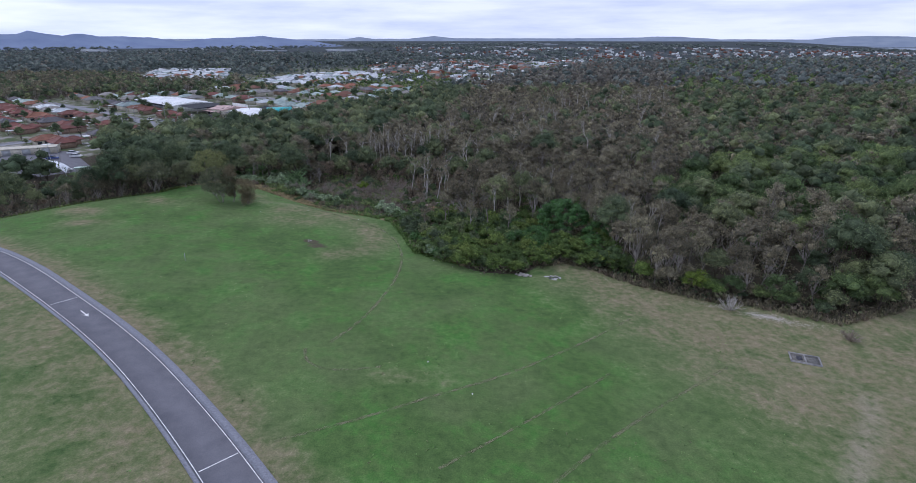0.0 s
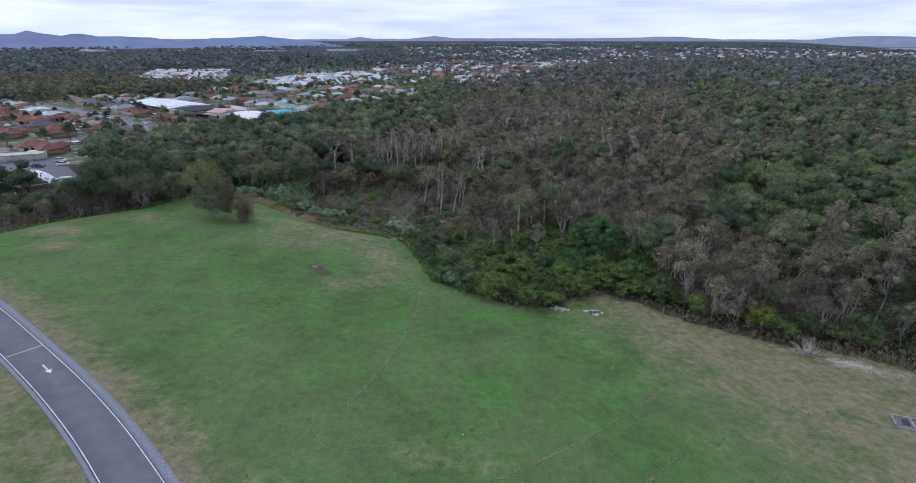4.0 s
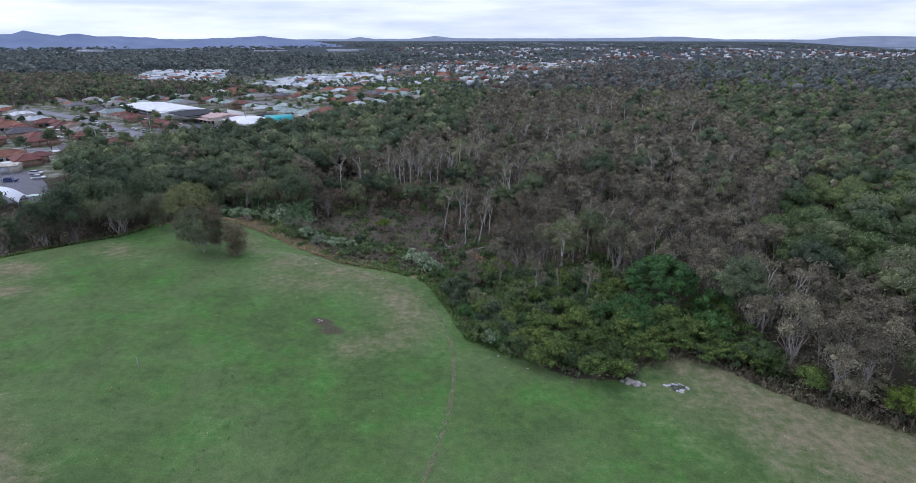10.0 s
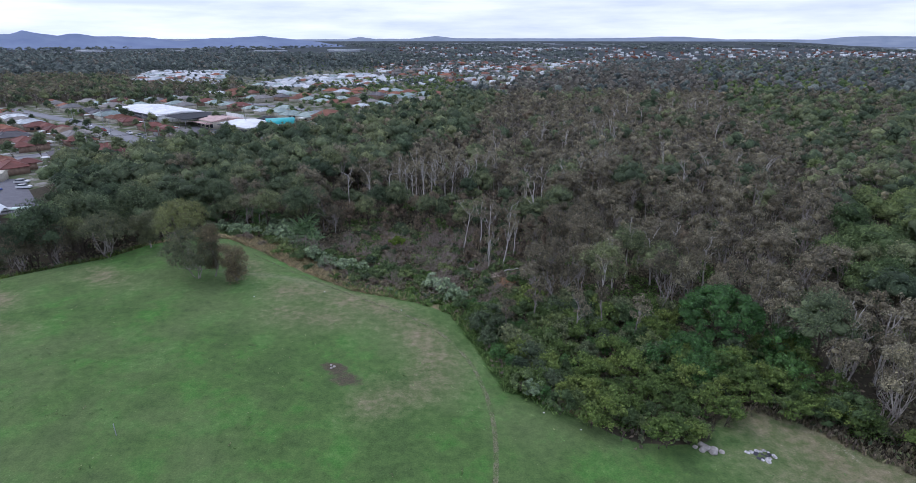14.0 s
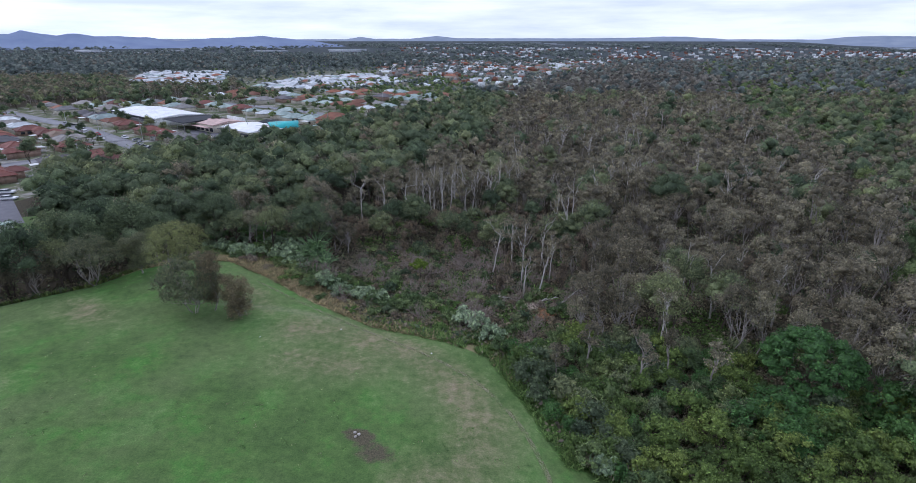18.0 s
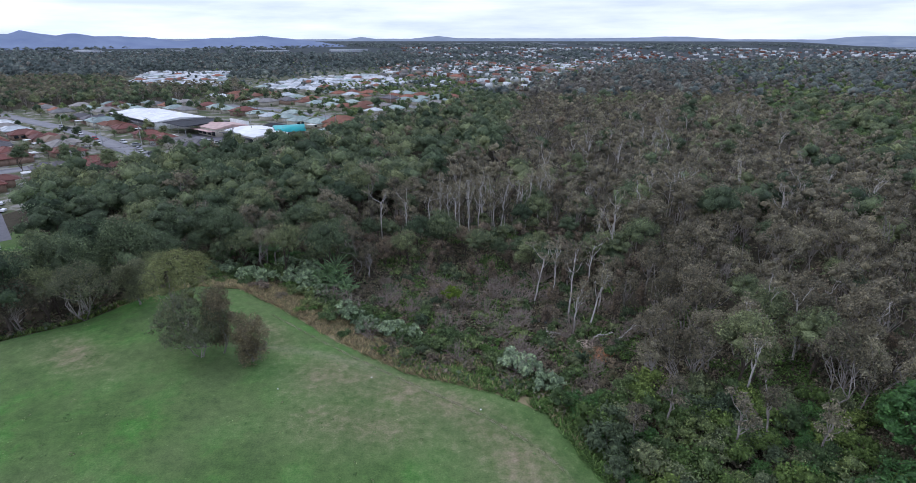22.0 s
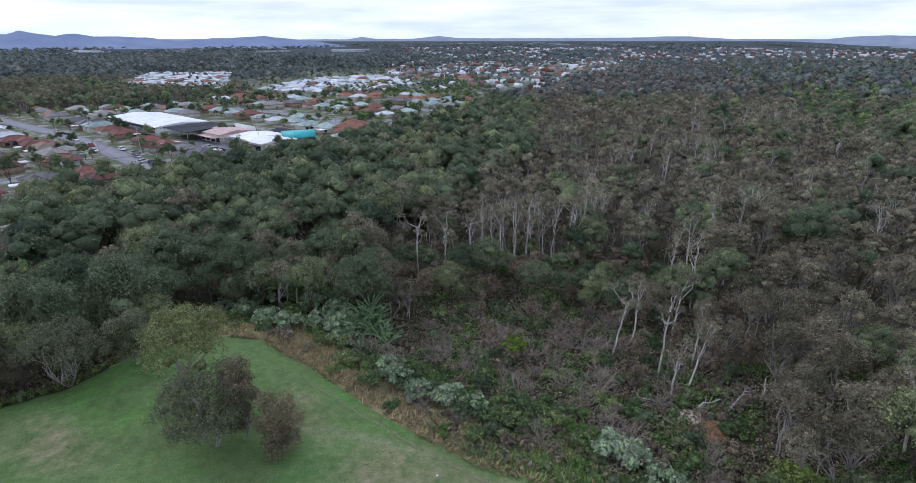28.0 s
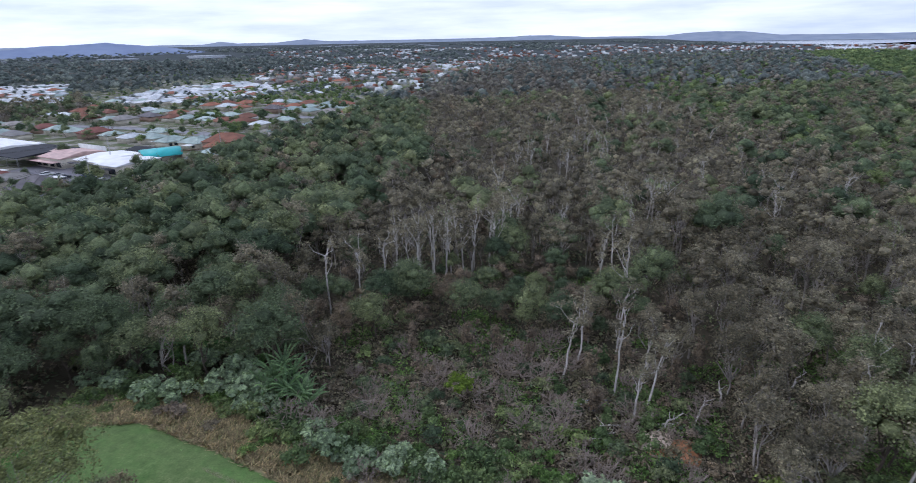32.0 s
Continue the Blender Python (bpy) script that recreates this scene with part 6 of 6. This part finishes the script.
    fill(P, [
        lambda m: make_shrub(m, 151, "weed_leaf", "low green bush in the rough grass", "edge_bush", 1.7, 1.1, "bushes in the rough grass", blobs=8, blob_r=0.6, per=40, leaf=0.16),
        lambda m: make_shrub(m, 152, "mangrove_leaf", "low dark green bush in the rough grass", "edge_bush", 1.5, 1.2, "bushes in the rough grass", blobs=8, blob_r=0.6, per=40, leaf=0.16),
        lambda m: make_shrub(m, 153, "scrub_leaf", "low olive-brown bush in the rough grass", "edge_bush", 1.8, 1.2, "bushes in the rough grass", blobs=8, blob_r=0.6, per=34, leaf=0.16),
    ], r, 0.6, 1.3)


build_edges()


def build_clearing():
    r = np.random.default_rng(91)
    # the leaning and upright white trunks over the clearing
    for i, (x, y, h, lx, ly) in enumerate(((-15.0, 167.5, 12.5, 1.6, 0.6), (-9.6, 162.8, 14.5, 0.5, 0), (-6.6, 159.6, 11.0, 1.8, 0.5), (-9.6, 157.6, 9.0, 0.2, 0), (-11.0, 171, 12.0, 0.4, 0),
                                           (-4.5, 172, 12.5, 0.7, 0), (-3.6, 165.5, 10.5, 0.6, 0))):
        make_snag(at(x, y, 0), 600 + i, h, "white leaning paperbark trunk with thin crown" if lx > 1 else "tall white bare-boled paperbark", (lx, ly), 30)
    # the row of white trunks behind, and forked white trees
    for i, (x, y, h) in enumerate(((-46.5, 197, 13.5), (-41, 199, 12), (-33, 207, 13), (-28.5, 208, 14), (-26, 206, 13.5), (-23, 209, 13), (-20, 210, 14), (-17.2, 209, 13), (-11.7, 210, 14.5),
                                   (-8, 214, 14), (-5, 216, 13.5), (-2.5, 238, 15), (19, 276, 15), (10, 262, 14), (50, 288, 15), (7, 195, 13), (34, 219, 14.5), (29, 213, 15), (24.5, 211, 14),
                                   (60, 320, 15), (75, 350, 15), (46, 300, 14), (88, 390, 15), (68, 372, 14), (18, 152, 11.5), (22, 149, 11.0), (26, 152, 12), (14, 147, 10), (31, 146, 11), (40, 118, 11),
                                   (43, 116, 10.5), (46, 119, 11), (9.5, 139, 9.5))):
        make_snag(at(x, y, 77 * i), 650 + i, h + 1.8, "tall pale-limbed paperbark above the canopy", (r.normal(0, 0.6), r.normal(0, 0.6)), 20, "white_bark", girth=0.18)
    row = [(-36 + 2.3 * i + r.normal(0, 0.5), 204.5 + 0.3 * i + r.normal(0, 1.2)) for i in range(11)] + [(28.6, 219.3), (30.4, 217.8), (23, 217.5), (21.6, 295.6), (3.2, 182.8), (1.5, 190), (13, 200)]
    for i, (x, y) in enumerate(row):
        make_snag(at(x, y, 61 * i), 720 + i, r.uniform(12.5, 15.5), "straight white paperbark trunk with small crown", (r.normal(0, 0.5), r.normal(0, 0.5)), 16, "white_bark", girth=0.19)
    # half-bare white crowns that stand out of the wood
    P = np.stack([r.uniform(-10, 175, 400), r.uniform(185, 420, 400)], 1)
    mid = np.interp(P[:, 1], [185, 250, 420], [35, 50, 105])
    P = P[(np.abs(P[:, 0] - mid) < np.interp(P[:, 1], [185, 420], [40, 60])) & (np.array([noise.noise((a * 0.03, b * 0.03, 7.7)) for a, b in P]) > 0.05)][:46]
    for i, (x, y) in enumerate(P):
        if i < 6:
            bare = make_snag(at(x, y, 40 * i, 1.0), 760 + i, (13.5, 14.5, 15.0, 13.0, 14.0, 12.5)[i], "half-bare paperbark with white forked limbs", (r.normal(0, 1.0), r.normal(0, 0.6)), 14, "white_bark", girth=0.21)
            half_bare = [bare] if i == 0 else half_bare + [bare]
        else:
            copy_thing(half_bare[i % 6], at(x, y, r.uniform(0, 360), r.uniform(0.85, 1.1)))
    # bare brush, vine-hung stumps and scrub on the clearing's floor
    P = grid_points(-55, 8, 138, 188, 2.5, r)
    d = line_distance(P, FIELD, True)
    P = P[inside(P, CLEARING) & ~inside(P, FIELD) & (d > 5.5)]
    fill(P[::4], [
        lambda m: make_brush(m, 201), lambda m: make_brush(m, 202, h=2.0), lambda m: make_brush(m, 203, label="bare purplish-grey twiggy shrub", h=2.3, twigs=32)], r, 0.7, 1.3)
    rest = np.concatenate([P[1::4], P[2::4], P[3::4]])
    fill(rest, [
        lambda m: make_shrub(m, 211, "scrub_leaf", "low brown scrub in the swampy clearing", "scrub_bush", 1.7, 1.3, "scrub of the clearing", blobs=9, blob_r=0.65, per=36, leaf=0.15),
        lambda m: make_shrub(m, 212, "rust_leaf", "reddish-brown withered scrub in the clearing", "scrub_bush", 1.9, 1.2, "scrub of the clearing", blobs=9, blob_r=0.6, per=36, leaf=0.15),
        lambda m: make_shrub(m, 213, "mangrove_leaf", "green bush in the swampy clearing", "scrub_bush", 1.6, 1.3, "scrub of the clearing", blobs=9, blob_r=0.65, per=36, leaf=0.17),
        lambda m: make_shrub(m, 214, "gum_leaf", "dark olive bush in the swampy clearing", "scrub_bush", 2.2, 1.3, "scrub of the clearing", blobs=9, blob_r=0.7, per=36, leaf=0.16)], r, 0.6, 1.35)
    # trunks hung with brown vines
    spots = [(-18, 172, 7), (-22, 176, 6), (-12, 165, 7.5), (-6, 167, 7), (-2, 161, 6), (0, 167, 8), (-26, 178, 6.5), (-34, 180, 6), (3, 163, 7), (-14, 160, 4), (6, 158, 7), (-8, 175, 7)]
    for i, (x, y, h) in enumerate(spots):
        make_shrub(at(x, y), 230 + i, "rust_leaf", "trunk hung with withered brown vines", "vine_column", h, 0.7, "vine-hung trunks", bole=0.1, blobs=14, blob_r=0.6, per=40, leaf=0.15, girth=0.14, limbs=2, flat=1.3,
                   low=-0.9)
    # sandy cut with muddy water, roots and fallen logs
    M["mud"] = painted("mud", (0.42, 0.20, 0.10), 0.5, 0.35, 1.2)
    M["pale_clay"] = painted("pale_clay", (0.52, 0.42, 0.34), 0.8, 0.25, 1.5)
    bank = thing("mud_bank", at(-9.0, 153.4), "eroded clay bank with orange muddy water", "bank")
    a = np.linspace(0, 2 * np.pi, 15)[:-1]
    ring = lambda s, z, ox=0, oy=0: np.stack([ox + s * 1.7 * np.cos(a) * (1 + 0.2 * np.sin(3 * a)), oy + s * 1.2 * np.sin(a) * (1 + 0.15 * np.cos(5 * a)), np.full(14, z)], 1)
    V = np.concatenate([ring(1.6, 0.0), ring(1.25, 0.5), ring(0.8, 0.62), ring(0.1, 0.65)])
    q = np.concatenate([np.stack([k * 14 + np.arange(14), k * 14 + (np.arange(14) + 1) % 14, (k + 1) * 14 + (np.arange(14) + 1) % 14, (k + 1) * 14 + np.arange(14)], 1) for k in range(3)])
    part("clay", (V, q), M["pale_clay"], bank, smooth=True)
    V = np.concatenate([ring(1.9, 0.1, 1.5, -2.2), ring(1.5, 0.42, 1.6, -2.2), ring(0.1, 0.45, 1.6, -2.2)])
    part("mud", (V, q[:28]), M["mud"], bank, "orange-brown mud", smooth=True)
    for i, (x, y, L, t, up) in enumerate(((-9.6, 155.0, 6.5, 15, 6), (-7.5, 156.2, 5.0, -12, 4), (-3.2, 154.6, 4.5, 40, 22), (-10.5, 156.5, 4.0, 170, 8), (-18.0, 155.5, 5.0, 5, 3), (3.0, 157.5, 4.0, 60, 15),
                                              (13.8, 158.0, 5.0, 25, 10))):
        log = new("fallen_log", mesh_of("fallen_log", *join([tube(bent((0, 0, 0.1), (L, 0, 0.1 + L * math.tan(radians(up))), r, 6, 0.03), np.linspace(0.19, 0.07, 6), 7)] + [
            tube(bent((L * f, 0, 0.15 + L * f * math.tan(radians(up))), (L * f + 0.8, r.normal(0, 0.9), 0.7 + L * f * math.tan(radians(up))), r, 3, 0.1), [0.06, 0.04, 0.015], 4) for f in (0.45, 0.65, 0.85)]), M["white_bark"], smooth=True))
        log.matrix_basis = at(x, y, t)
        tagged(log, "pale fallen tree trunk with broken limbs", "log", "fallen logs")
    # dumped rubbish among the trees
    M["blue_tarp"] = painted("blue_tarp", (0.16, 0.22, 0.36), 0.5)
    dump = thing("rubbish_heap", at(-12.9, 161.8), "heap of dumped white and blue rubbish", "rubbish")
    for i in range(7):
        x, y = r.normal(0, 0.9), r.normal(0, 0.6)
        V, F = box(x - 0.4, x + 0.4, y - 0.3, y + 0.3, 0, r.uniform(0.25, 0.6))
        V = V + r.normal(0, 0.08, V.shape)
        part("sack", (V, F), M["white_wall"] if i % 2 else M["blue_tarp"], dump)


build_clearing()


# ---- grass, reeds and ground cover past counting ----
def tufts(P, height_, r, blades=4, width=0.09, lean=0.35):
    z = height(P[:, 0], P[:, 1])
    n_ = len(P) * blades
    base = np.column_stack([P, z]).repeat(blades, 0) + np.column_stack([r.normal(0, 0.16, (n_, 2)), np.zeros(n_)])
    a = r.uniform(0, 6.28, n_)
    d = np.column_stack([np.cos(a), np.sin(a), np.zeros(n_)])
    h = height_ * r.uniform(0.6, 1.2, n_)
    s = np.column_stack([-d[:, 1], d[:, 0], np.zeros(n_)]) * width
    tip = base + d * (lean * h)[:, None] + np.column_stack([np.zeros((n_, 2)), h])
    V = np.stack([base - s, base + s, tip + s * 0.35, tip - s * 0.35], 1).reshape(-1, 3)
    return V, np.arange(4 * n_).reshape(-1, 4), r.uniform(0, 1, len(P)).repeat(blades * 4)


def build_grass():
    r = np.random.default_rng(13)
    # long dry grass on the bank
    edge = dense(round_line(NORTH_EDGE + (0.3, 1.2), 1), 0.25)
    P = np.concatenate([edge + r.normal(0, 2.9, edge.shape) + (1.0, 3.2) for _ in range(26)])
    d = line_distance(P, FIELD, True) * np.where(inside(P, FIELD), 1, -1)
    P = P[(d < 0.2) & (d > -9.5)]
    P = P[np.array([noise.noise((a * 0.22, b * 0.22, 2)) for a, b in P]) > -0.5]
    green = P[:, 0] + 16 * np.array([noise.noise((a * 0.1, b * 0.1, 5)) for a, b in P]) + r.normal(0, 5, len(P)) > -27
    for sel, mat, label in ((~green, "dry_grass", "long dry tan grass along the lawn's edge"), (green, "weed_leaf", "long green grass and weeds along the lawn's edge")):
        V, F, t = tufts(P[sel], 0.5, r, 5, 0.08, 1.3)
        tagged(new("long_grass", mesh_of("long_grass", V, F, M[mat], t)), label, "grass", kind="stuff")
    # rank grass at the east edge and the west crest
    edge = dense(round_line(EAST_EDGE + (0.5, 1.5), 1), 0.3)
    west = dense(round_line(FIELD[2:8] + (-0.8, 1.2), 1), 0.35)
    for name, line, count, mat, label in (("rank_grass", edge, 5, "scrub_leaf", "rough olive-brown undergrowth under the trees"), ("rank_grass", west, 5, "shrub_leaf", "rank green weeds along the crest")):
        P = np.concatenate([line + r.normal(0, 1.7, line.shape) for _ in range(count)])
        d = line_distance(P, FIELD, True) * np.where(inside(P, FIELD), 1, -1)
        P = P[(d < -0.2) & (d > -6)]
        V, F, t = tufts(P, 0.65, r, 5, 0.1, 0.7)
        tagged(new(name, mesh_of(name, V, F, M[mat], t)), label, "grass", kind="stuff")
    # undergrowth on the floor of the wood and the clearing
    P = np.stack([r.uniform(-165, 110, 13000), r.uniform(86, 240, 13000)], 1)
    P = P[wild(P, 1.0)]
    z = height(P[:, 0], P[:, 1])
    C = np.column_stack([P, z + 0.5])
    for k, (mat, label) in enumerate((("scrub_leaf", "brown-green undergrowth on the wood's floor"), ("gum_leaf", "dark green ferny undergrowth on the wood's floor"))):
        Q = C[k::3] if k else np.concatenate([C[0::3], C[2::3]])
        V, F = clumps(Q, 1.2, 9, 0.34, r, 0.6)
        tagged(new("undergrowth", mesh_of("undergrowth", V, F, M[mat], r.uniform(0, 1, len(Q)).repeat(36))), label, "undergrowth", kind="stuff")
    # dense low scrub in the clearing and behind the long grass
    P = np.stack([r.uniform(-95, 40, 44000), r.uniform(104, 208, 44000)], 1)
    d = line_distance(P, FIELD, True) * np.where(inside(P, FIELD), 1, -1)
    P = P[(d < np.where(P[:, 0] < -16, -7.5, -3.0)) & (inside(P, CLEARING) | inside(P, BEFORE_ROW) | inside(P, THICKET) | (d > -13) | ((P[:, 0] > -12) & (P[:, 0] < 38) & (P[:, 1] > 134) & (P[:, 1] < 166)))]
    green = np.array([noise.noise((a * 0.12, b * 0.12, 9)) for a, b in P]) + 0.35 * smooth01(-line_distance(P, FIELD, True), -9, -3)
    for mat, sel, label in (("scrub_leaf", green < 0.12, "low brown-olive scrub filling the clearing"), ("weed_leaf", green >= 0.12, "low green weeds behind the long grass")):
        Q = P[sel][:9500]
        C = np.column_stack([Q, height(Q[:, 0], Q[:, 1]) + 0.4])
        V, F = clumps(C, 0.75, 9, 0.19, r, 0.75)
        tagged(new("low_scrub", mesh_of("low_scrub", V, F, M[mat], r.uniform(0, 1, len(Q)).repeat(36))), label, "undergrowth", kind="stuff")
    # coarse tussocks on the lawn
    P = np.stack([r.uniform(-115, 70, 5000), r.uniform(40, 175, 5000)], 1)
    keep = inside(P, FIELD) & (line_distance(P, TRACK) > 3.4) & (np.array([noise.noise((a * 0.09, b * 0.09, 6)) for a, b in P]) > 0.1)
    V, F, t = tufts(P[keep], 0.07, r, 3, 0.08, 3.0)
    M["tussock"] = foliage("tussock", (0.10, 0.18, 0.06), (0.12, 0.21, 0.07), (0.22, 0.23, 0.12), 0.9)
    tagged(new("tussocks", mesh_of("tussocks", V, F, M["tussock"], t)), "coarse green tussocks in the mown lawn", "grass", kind="stuff")


build_grass()

# ---- small things on the lawn ----
def rock_mesh(seed, s):
    r = np.random.default_rng(seed)
    bm = bmesh.new()
    bmesh.ops.create_icosphere(bm, subdivisions=2, radius=s)
    for v in bm.verts:
        v.co *= 1 + 0.3 * noise.noise(v.co * (1.6 / s) + Vector((seed, 0, 0)))
        v.co.z *= 0.6
    me = bpy.data.meshes.new("rock")
    bm.to_mesh(me)
    bm.free()
    return me


M["pale_rock"] = painted("pale_rock", (0.43, 0.39, 0.35), 0.85, 0.3, 2.0)
M["ash"] = painted("ash", (0.50, 0.48, 0.47), 0.95, 0.5, 2.5)
r = np.random.default_rng(3)
for i, (x, y, s) in enumerate(((13.2, 102.4, 0.55), (14.1, 102.2, 0.45), (12.6, 102.0, 0.4), (13.7, 101.6, 0.5), (14.8, 101.8, 0.35), (12.0, 102.6, 0.3), (13.0, 103.0, 0.45))):
    me = rock_mesh(10 + i, s)
    me.materials.append(M["pale_rock"])
    ob = new("rock", me)
    ob.matrix_basis = at(x, y) @ pose(0, 0, s * 0.3)
    tagged(ob, "pale broken concrete lump at the thicket's foot", "rock", "dumped rocks")
heap = thing("ash_heap", at(19.2, 101.4), "ring of white ash round a burnt centre on dry grass", "ash heap")
for i in range(26):
    a, q = i * 2.4, 0.25 + 1.05 * (i / 26) ** 0.5 + r.normal(0, 0.1)
    s_ = r.uniform(0.14, 0.34)
    me = rock_mesh(40 + i, s_)
    me.transform(Matrix.Translation((q * 1.35 * math.cos(a), q * 0.75 * math.sin(a), s_ * 0.1)) @ Matrix.Diagonal((1, 1, 0.35, 1)))
    me.materials.append(M["ash"] if i > 8 else M["dark_trim"])
    part("lump", me, None, heap, "" if i > 8 else "black charred lump")
# the bared concrete slab with its rim and two panels
M["pale_rim"] = painted("pale_rim", (0.27, 0.26, 0.25), 0.9, 0.35, 2.0)
M["slab_weed"] = painted("slab_weed", (0.20, 0.19, 0.17), 0.9, 0.4, 2.5)
pit = thing("concrete_slab", at(53.3, 72.0, -22), "weathered concrete slab with raised rim in dry grass", "slab")
part("base", box(-1.9, 1.9, -1.2, 1.2, -0.3, 0.1), M["slab_weed"], pit)
for x0, x1, y0, y1 in ((-2.1, 2.1, -1.4, -1.2), (-2.1, 2.1, 1.2, 1.4), (-2.1, -1.9, -1.2, 1.2), (1.9, 2.1, -1.2, 1.2), (-0.1, 0.1, -1.2, 1.2)):
    part("rim", box(x0, x1, y0, y1, -0.3, 0.2), M["pale_rim"], pit, "grey concrete rim")
part("panel", box(-1.2, -0.4, -0.6, 0.6, 0.1, 0.16), M["dark_trim"], pit, "dark cover panel")
stake = thing("stake", at(-53.8, 99.4), "thin grey steel stake standing in the lawn", "stake")
part("post", tube([(0, 0, -0.2), (0, 0, 1.5)], [0.05, 0.045], 6), M["grey_metal"], stake)
part("cap", tube([(0, 0, 1.5), (0, 0, 1.58)], [0.07, 0.05], 6), M["white_wall"], stake)
for i, (x, y) in enumerate(((-33.9, 116.0), (-33.4, 115.7), (-33.7, 115.3))):
    me = rock_mesh(70 + i, 0.2)
    me.materials.append(M["pale_rock"])
    ob = new("rock", me)
    ob.matrix_basis = at(x, y) @ pose(0, 0, 0.06)
    tagged(ob, "pale stone in a bare brown patch of lawn", "rock", "stones in the bare patch")
for i in range(9):
    x, y = r.uniform(-90, 40), r.uniform(50, 150)
    if not inside(np.array([(x, y)]), FIELD)[0] or line_distance(np.array([(x, y)]), TRACK)[0] < 4:
        continue
    V, F = box(-0.1, 0.1, -0.07, 0.07, 0, 0.06)
    ob = new("litter", mesh_of("litter", V + r.normal(0, 0.03, V.shape), F, M["white_wall"]))
    ob.matrix_basis = at(x, y, r.uniform(0, 360))
    tagged(ob, "small scrap of white litter on the lawn", "litter", "litter on the lawn")
brush = make_brush(at(64, 77.5), 260, "brush_pile", "pile of cut grey branches on the sandy edge", 2.2, "dead_wood", "", 40)
make_brush(at(49.5, 88.3), 261, "dead_shrub", "bare pale grey shrub by the sandy ground", 3.0, "white_bark", "dead shrubs", 34)
